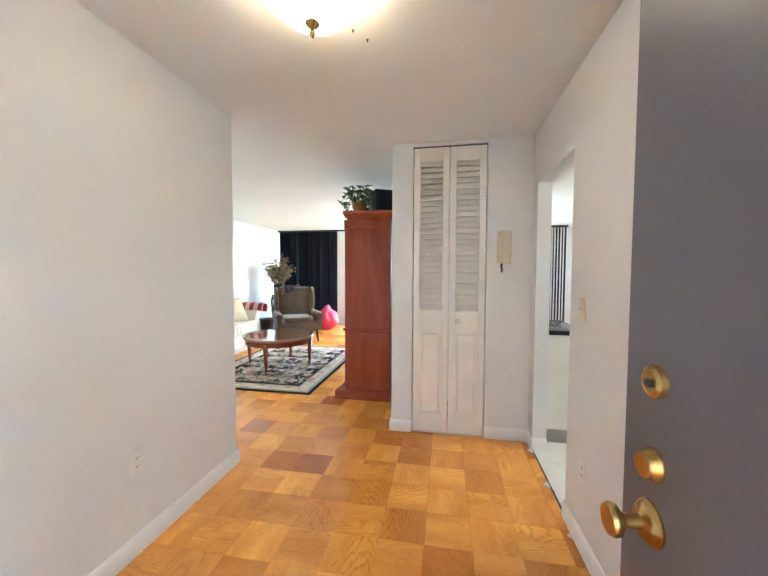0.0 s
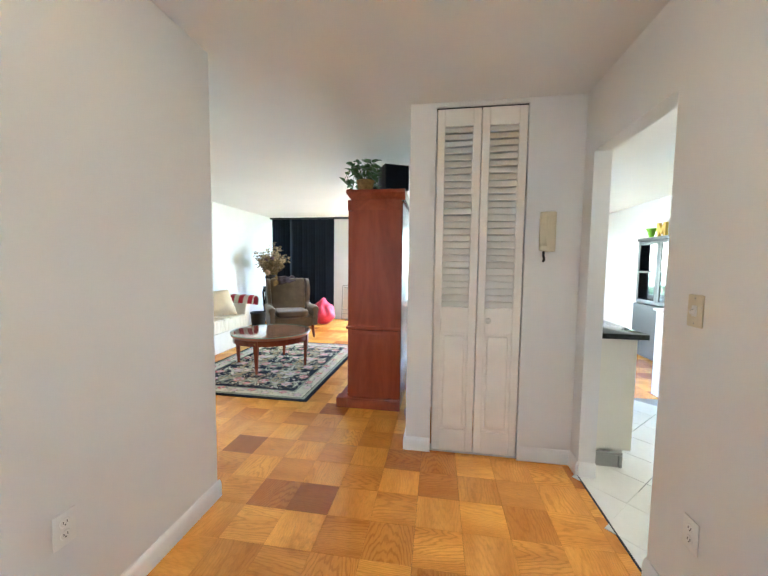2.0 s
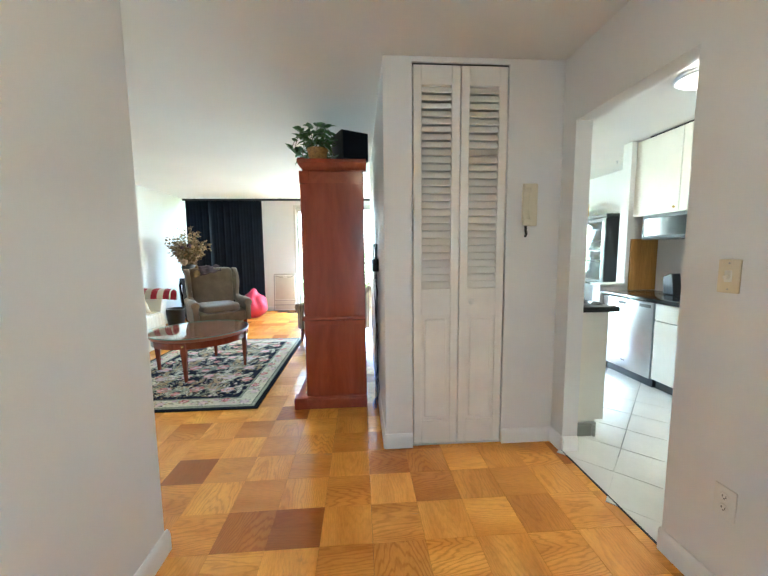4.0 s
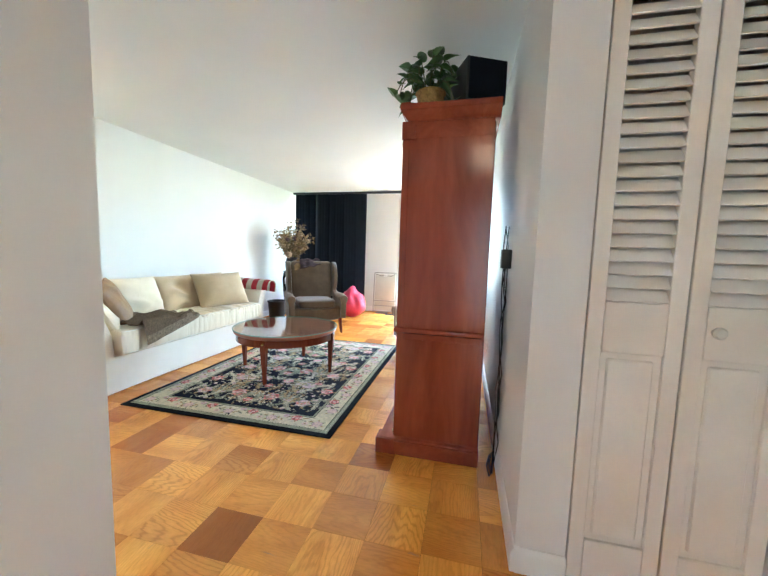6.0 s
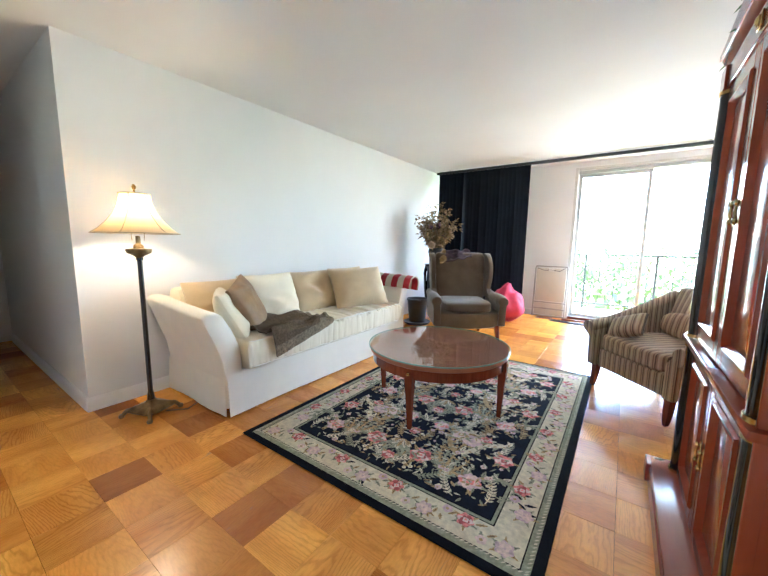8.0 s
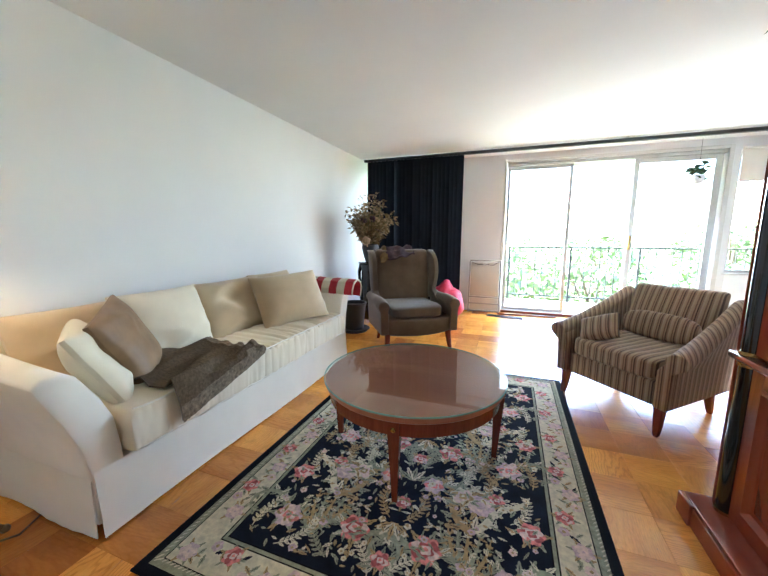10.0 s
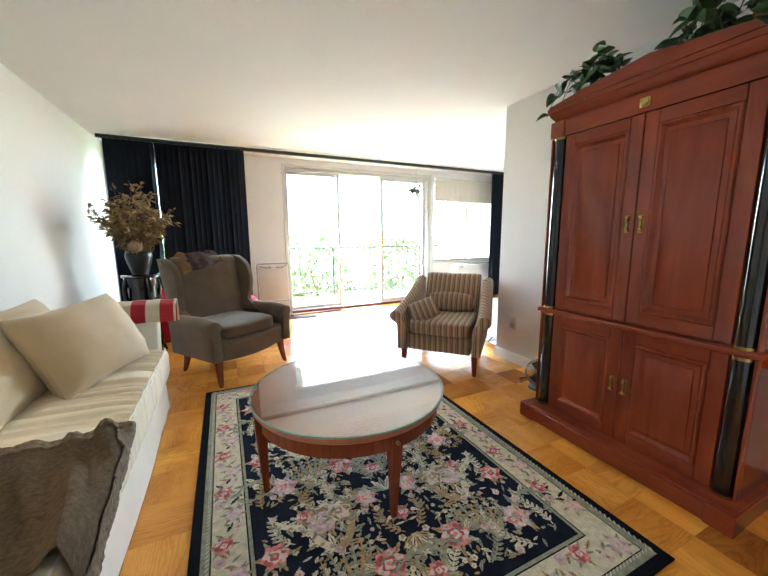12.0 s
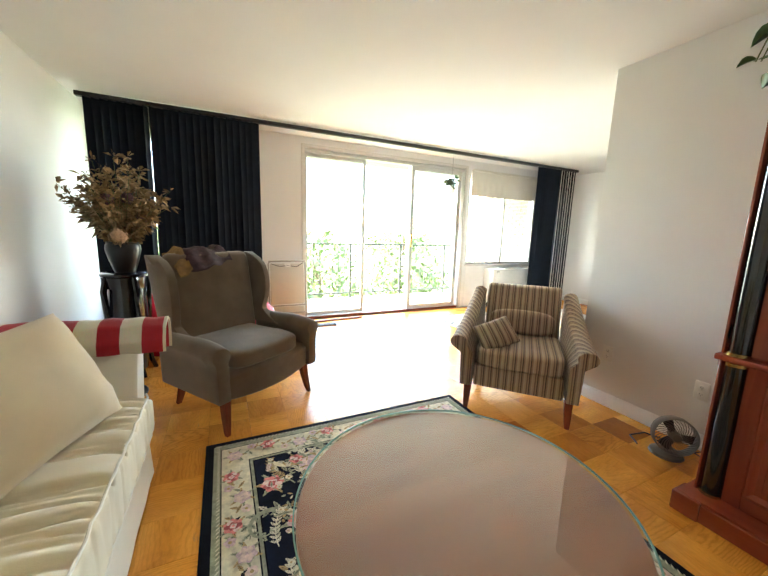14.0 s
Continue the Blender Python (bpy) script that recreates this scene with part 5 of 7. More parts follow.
    period = 2 * fy / 3
    for row in range(3):
        b = -fy + row * period
        # acanthus candelabrum, paired curls, roses and nosegays
        for k in range(7):
            flip(scroll, 0.30, b + 0.10 + 0.01 * k, 1.57 + (k - 3) * 0.30, (k - 3) * -0.25, 0.26 - 0.012 * abs(k - 3), 0.012, TA if k % 2 else SG)
        flip(scroll, 0.30, b + 0.34, 2.5, -3.4, 0.44, 0.021, TA)
        flip(scroll, 0.30, b + 0.34, 0.65, 3.4, 0.44, 0.021, CR)
        flip(scroll, 0.12, b + 0.16, 2.3, 4.2, 0.36, 0.017, SG)
        flip(scroll, 0.48, b + 0.20, 0.9, -4.2, 0.36, 0.017, SG)
        flip(scroll, 0.08, b + 0.62, -0.8, 4.0, 0.36, 0.018, SG)
        flip(scroll, 0.52, b + 0.58, -2.2, -4.0, 0.32, 0.017, CR)
        for x, y, a, bd in ((0.03, b + 0.30, 0.7, 1.2), (0.16, b + 0.46, 2.2, -1.6), (0.46, b + 0.44, 0.6, 1.3), (0.56, b + 0.06, 1.4, 0.8), (0.20, b + 0.04, 0.4, 1.0), (0.42, b + 0.02, 2.6, -1.0), (0.24, b + 0.60, 1.0, 1.2), (0.02, b + 0.02, 1.2, -0.8), (0.38, b + 0.56, 2.0, -1.4)):
            flip(sprig, x, y, a, bd, 0.19, (SG, TA, CR)[rng.randrange(3)])
        flip(rose, 0.15, b + 0.20, 0.060, PK, RO, PA, 0.3)
        flip(rose, 0.45, b + 0.16, 0.058, LI, PA, PK, 0.9)
        flip(rose, 0.33, b + 0.50, 0.058, LI, PA, LI, 0.2)
        flip(rose, 0.25, b + 0.53, 0.052, CR, PA, TA, 0.6)
        flip(rose, 0.40, b + 0.56, 0.034, PK, RO, PA, 1.2)
        flip(rose, 0.11, b + 0.55, 0.048, LI, PA, PK, 0.8)
        flip(rose, 0.54, b + 0.42, 0.050, PK, PA, RO, 0.1)
        poly_mid = ((0.0, b + 0.40, 0.034), (0.0, b + 0.72, 0.030), (0.0, b + 0.10, 0.036))
        for x, y, rr in poly_mid:
            rose(1, x, y, rr, PK, RO, PA, 0.5)
        for k in range(5):
            leafp(1, 0, b + 0.55, 1.57 + (k - 2) * 0.5, 0.10, 0.018, CR if k % 2 else SG)
            leafp(1, 0, b + 0.28, -1.57 + (k - 2) * 0.5, 0.09, 0.016, CR if k % 2 else TA)
        for k in range(30):
            flip(daisy, rng.uniform(0.02, fx - 0.02), b + rng.uniform(0.02, period - 0.03), rng.uniform(0.010, 0.020), rng.choice((CR, PA, LI, CR)), rng.uniform(0, 6))
        for k in range(190):
            flip(leafp, rng.uniform(0.02, fx - 0.03), b + rng.uniform(0.02, period - 0.03), rng.uniform(0, 6.28), rng.uniform(0.02, 0.05), rng.uniform(0.005, 0.010), rng.choice((SG, TA, TA, SG, SG, CR)))
    # border garland
    bx, by = hx - 0.146, hy - 0.146

    def garland(x0, y0, x1, y1, n):
        dx, dy = (x1 - x0) / n, (y1 - y0) / n
        base = math.atan2(dy, dx)
        for k in range(n + 1):
            x, y = x0 + dx * k, y0 + dy * k
            w = 0.022 * (1 if k % 2 else -1)
            x, y = x - w * math.sin(base), y + w * math.cos(base)
            if k < n:
                for q in range(6):
                    u = (q + 0.5) / 6
                    xx, yy = x0 + dx * (k + u), y0 + dy * (k + u)
                    ww = 0.030 * math.cos(math.pi * (k + u)) * (-1)
                    leafp(1, xx - ww * math.sin(base), yy + ww * math.cos(base), base + (0.9 if q % 2 else -0.9) + rng.uniform(-0.5, 0.5), rng.uniform(0.035, 0.055), 0.010, (SG, TA, SG, TA, NV)[rng.randrange(5)])
                daisy(1, x0 + dx * (k + 0.5) + 0.035 * math.sin(base) * (1 if k % 2 else -1), y0 + dy * (k + 0.5) - 0.035 * math.cos(base) * (1 if k % 2 else -1), 0.024, PA if k % 2 else LI, k)
            rose(1, x, y, 0.036, PK if k % 2 else LI, RO if k % 2 else PA, PA, k)
    garland(-bx, -by, bx, -by, 8)
    garland(-bx, by, bx, by, 8)
    garland(-bx, -by + 0.19, -bx, by - 0.19, 11)
    garland(bx, -by + 0.19, bx, by - 0.19, 11)
    # chevrons on the guard band
    for sgn in (-1, 1):
        k = -hx + 0.05
        while k < hx - 0.05:
            leafp(1, k, sgn * (hy - 0.0585), 0.7, 0.022, 0.004, CR)
            k += 0.02
        k = -hy + 0.05
        while k < hy - 0.05:
            leafp(1, sgn * (hx - 0.0585), k, 0.8, 0.022, 0.004, CR)
            k += 0.02
    part("floral_field", bm, mats, r, "woven roses, curls and leaves")


rug()


# ---- coffee table ----
def coffee_table():
    t = thing("coffee_table", "round cherry coffee table with a glass top", "coffee table", pose(-2.365, 4.605, 0.0115))
    part("tabletop", lathe([(0, 0.405), (0.485, 0.405), (0.492, 0.412), (0.492, 0.432), (0.487, 0.438), (0, 0.438)], 96), TABLEWOOD, t, "cherry veneer top", 12)
    part("apron", lathe([(0.45, 0.335), (0.47, 0.335), (0.47, 0.405), (0.45, 0.405)], 96, closed=True), LEGWOOD, t)
    g = part("glass_top", lathe([(0, 0.4385), (0.496, 0.4385), (0.5, 0.4405), (0.5, 0.4445), (0.496, 0.4465), (0, 0.4465)], 96), TOPGLASS, t, "clear glass with a green rim", 12)
    g.visible_shadow = False
    part("glass_rim", lathe([(0.4975, 0.4388), (0.5012, 0.4395), (0.5016, 0.4425), (0.5012, 0.4458), (0.4975, 0.4470)], 96), GLASSRIM, g)
    for k in range(4):
        a = k * math.pi / 2 + math.radians(5)
        c, s = math.cos(a), math.sin(a)
        def sq(r, w, z):
            return [(r * c + u * -s * w + v * c * w, r * s + u * c * w + v * s * w, z) for u, v in ((-1, -1), (1, -1), (1, 1), (-1, 1))]
        lg = part("leg", softened(loft([sq(0.452, 0.013, 0), sq(0.458, 0.020, 0.2), sq(0.462, 0.027, 0.335), sq(0.462, 0.027, 0.404)]), 0.003, 1), LEGWOOD, t)
        part("rosette", moved(lathe([(0, 0.006), (0.006, 0.005), (0.010, 0.006), (0.013, 0.0)], 16), Matrix.Translation((0.4895 * c, 0.4895 * s, 0.372)) @ pose(0, 0, 0, 0, 0, math.degrees(a)) @ pose(0, 0, 0, 0, 90, 0)), BRASS, lg, "round brass rosette")


coffee_table()


# ---- sofa ----
def seat_slab(x0, x1, y0, y1, z0, z1):
    """A long boxy seat cushion, its cover pulled into creases that run back from the front edge."""
    rng = random.Random(21)
    creases = []
    for k in range(64):
        y = y0 + (y1 - y0) * (1 - rng.random() ** 1.5 * 0.92)
        creases.append((y, rng.uniform(-0.16, 0.10), rng.uniform(0.006, 0.017), rng.uniform(0.007, 0.024), rng.uniform(0.16, 0.65)))
    puckers = [(rng.uniform(y0, y1), rng.uniform(-0.4, 0.4), rng.uniform(0.006, 0.016), rng.uniform(0.001, 0.005)) for _ in range(70)]
    xc, zc, a, b = (x0 + x1) / 2, (z0 + z1) / 2, (x1 - x0) / 2, (z1 - z0) / 2
    secs, n, m = [], 300, 56
    for i in range(n + 1):
        q = 2 * i / n - 1
        q = math.copysign(abs(q) ** 0.93, q) * 0.9995
        y = (y0 + y1) / 2 + q * (y1 - y0) / 2
        shrink = (1 - abs(q) ** 60) ** (1 / 8)
        loop = []
        for j in range(m):
            th = 2 * math.pi * j / m
            cx, cz = math.cos(th), math.sin(th)
            px, pz = math.copysign(abs(cx) ** 0.24, cx), math.copysign(abs(cz) ** 0.24, cz)
            x, z = xc + a * px * (0.97 + 0.03 * shrink), zc + b * pz * shrink
            top, front = max(0.0, pz) ** 4, max(0.0, px) ** 6
            back = x1 - x
            dz = 0.010 * (1 - px * px) * (1 - q ** 4)
            for cy, sl, w, d, ln in creases:
                u = (y - cy - sl * back) / w
                if abs(u) < 3:
                    dz -= d * math.exp(-u * u) * math.exp(-(back / ln) ** 2)
            dx = 0.0
            for cy, sl, w, d in puckers:
                u = (y - cy - sl * (z - zc)) / w
                if abs(u) < 3:
                    dx -= d * math.exp(-u * u)
            loop.append((x + dx * front, y, z + dz * top))
        secs.append(loop)
    return loft(secs)


def sofa():
    s = thing("sofa", "long cream slipcovered sofa with flared arms and skirt", "sofa", pose(XS + 0.03, 3.68, 0))
    # local: x from the wall to the front (0.82), y along the sofa (0 = near seat edge, L = far seat edge)
    L, F = 1.95, 0.815
    part("frame", box(0.06, F - 0.03, -0.06, L + 0.06, 0.05, 0.30, 0.01, 2), SKIRT, s)

    def arm_sec(x, h, sign, base):
        out = [(0.0, 0.06), (0.0, 0.34), (0.015, 0.48), (0.05, 0.58), (0.10, h - 0.03), (0.135, h), (0.185, h + 0.002), (0.215, h - 0.02), (0.20, h - 0.08), (0.165, 0.52), (0.135, 0.40), (0.122, 0.28), (0.122, 0.06)]
        k = 0.2 if sign < 0 else 0.0
        return [(x, base + sign * u * (1 + k * min(1.0, max(0.0, (z - 0.3) / 0.4))), z) for u, z in out]
    xs = [0.0, 0.12, 0.3, 0.5, 0.68, F - 0.02, F]
    hs = [0.765, 0.765, 0.75, 0.735, 0.725, 0.722, 0.715]
    for sign, base in ((-1, 0.0), (1, L)):
        part("arm", softened(loft([arm_sec(x, h, sign, base) for x, h in zip(xs, hs)]), 0.012, 2, 0.7), SKIRT, s)
    prof = [(0.0, 0.06), (0.0, 0.76), (0.03, 0.80), (0.09, 0.815), (0.15, 0.80), (0.19, 0.72), (0.24, 0.40), (0.24, 0.06)]
    part("back", loft([[(x, y, z) for x, z in prof] for y in (-0.09, L + 0.09)]), CREAM, s)

    def skirt(pts, z0, z1, seed, flare=0.02):
        """A hanging cloth strip along a line, waving a little at its hem."""
        bm, n = bmesh.new(), 60
        a, b = Vector((*pts[0], 0)), Vector((*pts[1], 0))
        nrm = Vector(((b - a).y, -(b - a).x, 0)).normalized()
        grid = []
        for off in (0.0, 0.005):
            for r in range(5):
                u = r / 4
                row = []
                for k in range(n + 1):
                    q = k / n
                    wave = 0.006 * u * math.sin(q * 9 + seed) + 0.004 * u * noise.noise(Vector((q * 14, seed, 0)))
                    row.append(bm.verts.new(a.lerp(b, q) + nrm * (off + u * flare + wave) + Vector((0, 0, z1 + (z0 - z1) * u))))
                grid.append(row)
        for base in (0, 5):
            for r in range(4):
                for k in range(n):
                    bm.faces.new((grid[base + r][k], grid[base + r][k + 1], grid[base + r + 1][k + 1], grid[base + r + 1][k]))
        for k in range(n):
            bm.faces.new((grid[4][k], grid[4][k + 1], grid[9][k + 1], grid[9][k]))
        for r in range(4):
            for k in (0, n):
                bm.faces.new((grid[r][k], grid[r + 1][k], grid[5 + r + 1][k], grid[5 + r][k]))
        bmesh.ops.recalc_face_normals(bm, faces=bm.faces[:])
        return bm
    part("front_skirt", skirt(((F, L + 0.115), (F, -0.115)), 0.012, 0.29, 1.0, -0.02), SKIRT, s, "pleated front skirt")
    part("side_skirt", skirt(((F - 0.005, -0.125), (0.0, -0.125)), 0.012, 0.26, 2.0, -0.012), SKIRT, s)
    part("side_skirt", skirt(((0.0, L + 0.125), (F - 0.005, L + 0.125)), 0.012, 0.26, 3.0, -0.012), SKIRT, s)
    part("seat_cushion", seat_slab(0.22, 0.875, 0.01, L - 0.01, 0.292, 0.512), CREAM, s, "one long wrinkled seat cushion", 60)
    part("piping", joined(*[tube([(x - 0.012, 0.03, z), (x, 0.07, z)] + [(x + 0.0025 * math.sin(23 * k / 9), L * k / 40, z + 0.003 * math.sin(k * 1.9)) for k in range(3, 38)] + [(x, L - 0.07, z), (x - 0.012, L - 0.03, z)], 0.0045, 6) for x, z in ((0.866, 0.498), (0.868, 0.318))]), SKIRT, s)


sofa()


def cushion(name, label, place, size, tilt, yaw, roll, material, seed, crease=0.0, pinch=0.55, power=3.2):
    bm = pillow(size[0], size[1], size[2], power, 30, crease, seed, pinch)
    return solid(name, bm, material, label, "cushion", Matrix.Translation(place) @ pose(0, 0, 0, 0, 0, yaw) @ pose(0, 0, 0, tilt, 0, 0) @ pose(0, 0, 0, 0, 0, roll), 60)


# standing cushions: width along the sofa, turned up against its back
SX = XS + 0.03
cushion("back_cushion", "tan back cushion at the lamp end of the sofa", (SX + 0.29, 3.86, 0.665), (0.56, 0.42, 0.20), 68, 90, 0, TANP, 1, 0.016)
cushion("back_cushion", "cream back cushion on the sofa", (SX + 0.32, 4.29, 0.675), (0.56, 0.44, 0.20), 70, 90, 0, CREAM, 2, 0.022)
cushion("back_cushion", "wrinkled tan back cushion on the sofa", (SX + 0.33, 4.84, 0.675), (0.68, 0.44, 0.21), 68, 90, 0, TANP, 5, 0.042)
cushion("back_cushion", "tan back cushion at the far end of the sofa", (SX + 0.30, 5.37, 0.675), (0.54, 0.44, 0.19), 70, 90, 0, TANP, 8, 0.018)
cushion("throw_pillow", "smooth tan throw pillow leaning across the sofa corner", (SX + 0.585, 5.20, 0.70), (0.62, 0.44, 0.24), 62, 68, 2, TANP, 4, 0.012, 0.9)
cushion("throw_pillow", "cream throw pillow leaning in the sofa corner", (SX + 0.53, 3.78, 0.645), (0.50, 0.38, 0.15), 62, 150, 0, CREAMP, 6, 0.016)
cushion("throw_pillow", "shiny brown satin throw pillow", (SX + 0.50, 3.94, 0.675), (0.42, 0.42, 0.15), 66, 130, 12, BROWNP, 7, 0.018)


def draped(nu, nv, fn, thick):
    """A cloth sheet from a function of (u, v), with thickness."""
    bm = bmesh.new()
    top = [[bm.verts.new(fn(i / nu, j / nv)) for j in range(nv + 1)] for i in range(nu + 1)]
    low = [[bm.verts.new(Vector(fn(i / nu, j / nv)) - Vector((0, 0, thick))) for j in range(nv + 1)] for i in range(nu + 1)]
    for g in (top, low):
        for i in range(nu):
            for j in range(nv):
                bm.faces.new((g[i][j], g[i + 1][j], g[i + 1][j + 1], g[i][j + 1]))
    for i in range(nu):
        for j in (0, nv):
            bm.faces.new((top[i][j], top[i + 1][j], low[i + 1][j], low[i][j]))
    for j in range(nv):
        for i in (0, nu):
            bm.faces.new((top[i][j], top[i][j + 1], low[i][j + 1], low[i][j]))
    bmesh.ops.recalc_face_normals(bm, faces=bm.faces[:])
    return bm


def throw():
    t = thing("throw_blanket", "dark brown knitted throw draped over the sofa seat", "blanket")
    def f(u, v):
        # u along the sofa, v from the back over the front edge
        x0, edge = SX + 0.36 + 0.08 * (1 - u), SX + 0.885
        y = 3.86 + 0.62 * u - 0.03 * v + 0.04 * (1 - u) * v + 0.02 * math.sin(6 * v + 2)
        run = (edge - x0 + 0.17 - 0.15 * u) * v
        near = max(0.0, 1 - u) ** 1.4
        fold = 0.004 + 0.024 * near * math.sin(19 * v + 3 * u) + 0.006 * math.sin(31 * v - 6 * u) + 0.020 * noise.noise(Vector((u * 3, v * 7, 2.0))) + 0.017 * math.sin(36 * v + 3 * u + 2 * noise.noise(Vector((u * 2, v * 2, 9.0)))) * min(1.0, max(0.0, (v - 0.45) * 4))
        heap = 0.040 * math.exp(-((v - 0.06) / 0.10) ** 2) * (0.6 + 0.4 * math.sin(7 * u)) + 0.018 * math.exp(-((u - 0.97) / 0.05) ** 2 - ((v - 0.9) / 0.12) ** 2)
        x = x0 + run
        if x < edge:
            return (x, y, 0.532 + max(-0.004, fold) + heap)
        over = x - edge
        return (edge + 0.012 + 0.006 * abs(math.sin(11 * u)) + 0.05 * min(over, 0.1), y, 0.526 + heap - over * 0.95)
    part("cloth", draped(46, 54, f, 0.008), THROW, t)
    def woolly(p, a, b):
        return (p[0] + 0.006 + 0.006 * noise.noise(Vector((a * 40, b * 30, 1))), p[1], p[2] + 0.006 + 0.005 * noise.noise(Vector((a * 45, b * 35, 4))))
    part("fringe", draped(60, 10, lambda u, v: woolly(f(u, 0.90 + 0.12 * v), u, v), 0.010), FRINGE, t, "grey-brown woolly fringe")
    part("side_fringe", draped(8, 70, lambda u, v: woolly(f(0.93 + 0.08 * u, 0.15 + 0.85 * v), u, v), 0.010), FRINGE, t, "grey-brown woolly fringe")


throw()


def knit_throw():
    t = thing("striped_blanket", "red and cream striped knit blanket over the sofa arm", "blanket", pose(SX + 0.01, 5.63, 0))
    path = [(0.055, 0.655), (0.06, 0.69), (0.08, 0.725), (0.10, 0.758), (0.155, 0.778), (0.20, 0.776), (0.245, 0.752), (0.262, 0.71), (0.255, 0.66), (0.245, 0.62)]
    def f(u, v):
        k = v * (len(path) - 1)
        i = min(int(k), len(path) - 2)
        q = k - i
        y, z = path[i][0] * (1 - q) + path[i + 1][0] * q, path[i][1] * (1 - q) + path[i + 1][1] * q
        wob = 0.006 * noise.noise(Vector((u * 9, v * 5, 7)))
        return (0.32 + 0.60 * u, y + wob, z + wob + 0.012 * (1 - u) + 0.02)
    part("cloth", draped(50, 40, f, 0.014), REDWHITE, t)


knit_throw()


# ---- armchairs ----
def taper_leg(x, y, h, w0, w1, dx=0.0, dy=0.0):
    secs = []
    for k in range(6):
        u = k / 5
        w = w0 + (w1 - w0) * u ** 0.7
        ox, oy = dx * (1 - u) ** 1.5, dy * (1 - u) ** 1.5
        secs.append([(x + ox + a * w, y + oy + b * w, h * u) for a, b in ((-1, -1), (1, -1), (1, 1), (-1, 1))])
    return softened(loft(secs), 0.004, 1)


def wing_chair():
    c = thing("wing_chair", "olive-brown velvet wing chair with tapered wooden legs", "armchair", pose(-2.717, 6.143, 0, 0, 0, 35.2))
    for x, y, dx, dy in ((-0.335, 0.06, -0.02, -0.04), (0.335, 0.06, 0.02, -0.04), (-0.27, 0.60, -0.02, 0.05), (0.27, 0.60, 0.02, 0.05)):
        part("leg", taper_leg(x, y, 0.23, 0.014, 0.026, dx, dy), LEGWOOD, c, "reddish tapered wooden leg")
    n = 20
    secs = []
    for k in range(n + 1):
        x = -0.36 + 0.72 * k / n
        bow = 0.035 * (1 - (x / 0.36) ** 2)
        sag = 0.03 * (1 - (x / 0.36) ** 2)
        secs.append([(x, 0.035 - bow, 0.225 - sag), (x, 0.03 - bow, 0.36), (x, 0.06, 0.385), (x, 0.64, 0.385), (x, 0.66, 0.22), (x, 0.08, 0.20 - sag)])
    part("seat_frame", softened(loft(secs), 0.01, 2, 0.9), OLIVE, c)
    part("seat_cushion", moved(pillow(0.56, 0.62, 0.13, 6.0, 22, 0.0, 2), pose(0, 0.32, 0.435)), OLIVE, c)
    # back, leaning, with a softly curved top
    secs = []
    for k in range(25):
        u = k / 24
        z = 0.34 + 0.72 * u
        half = 0.312 + 0.018 * u
        y = 0.52 + 0.11 * u ** 1.3
        if u > 0.86:
            half -= 0.03 * ((u - 0.86) / 0.14) ** 3
        th = 0.11 - 0.03 * u
        secs.append([(-half, y + 0.01, z), (-half * 0.6, y - 0.012, z), (0, y - 0.018, z), (half * 0.6, y - 0.012, z), (half, y + 0.01, z), (half, y + th, z), (0, y + th + 0.02, z), (-half, y + th, z)])
    part("backrest", softened(loft(secs), 0.03, 3, 0.8), OLIVE, c)
    for s in (-1, 1):
        rows = []
        for k in range(23):
            u = k / 22
            z = 0.50 + 0.55 * u
            back = 0.60 + 0.10 * u
            reach = 0.115 + 0.085 * math.sin(max(0.0, u - 0.15) / 0.85 * 2.7)
            if u < 0.30:
                reach = max(reach, 0.30 - 0.20 * math.sin(u / 0.30 * 1.57))
            if u > 0.80:
                reach *= math.sqrt(max(0.05, 1 - ((u - 0.80) / 0.205) ** 2))
            x0 = 0.312 + 0.022 * u
            flare = 0.018 * math.sin(u * 3.1)
            rows.append([(s * (x0 - 0.01), back - 0.02, z), (s * (x0 + flare * 0.5), back - reach * 0.6, z), (s * (x0 + flare), back - reach, z), (s * (x0 + flare + 0.05), back - reach + 0.005, z), (s * (x0 + flare * 0.6 + 0.075), back - reach * 0.5, z), (s * (x0 + 0.05), back + 0.06, z)])
        part("wing", softened(loft(rows), 0.02, 3, 0.7), OLIVE, c)
        secs = []
        for k in range(19):
            u = k / 18
            y = -0.005 + 0.60 * u
            top = 0.565 + 0.03 * u + 0.012 * math.sin(u * 6)
            r = 0.066 - 0.012 * u
            cx = 0.385
            if u < 0.08:
                r *= 0.85
            ring = [(s * (cx + r * math.cos(a) * 1.05), y, top - r + r * math.sin(a)) for a in [math.pi * (-0.25 + 1.5 * q / 11) for q in range(12)]]
            ring += [(s * (cx - 0.045), y, 0.42), (s * (cx - 0.05), y, 0.225), (s * (cx + 0.03), y, 0.225), (s * (cx + 0.035), y, 0.42)]
            secs.append(ring)
        part("arm", softened(loft(secs), 0.008, 2, 1.0), OLIVE, c)


wing_chair()


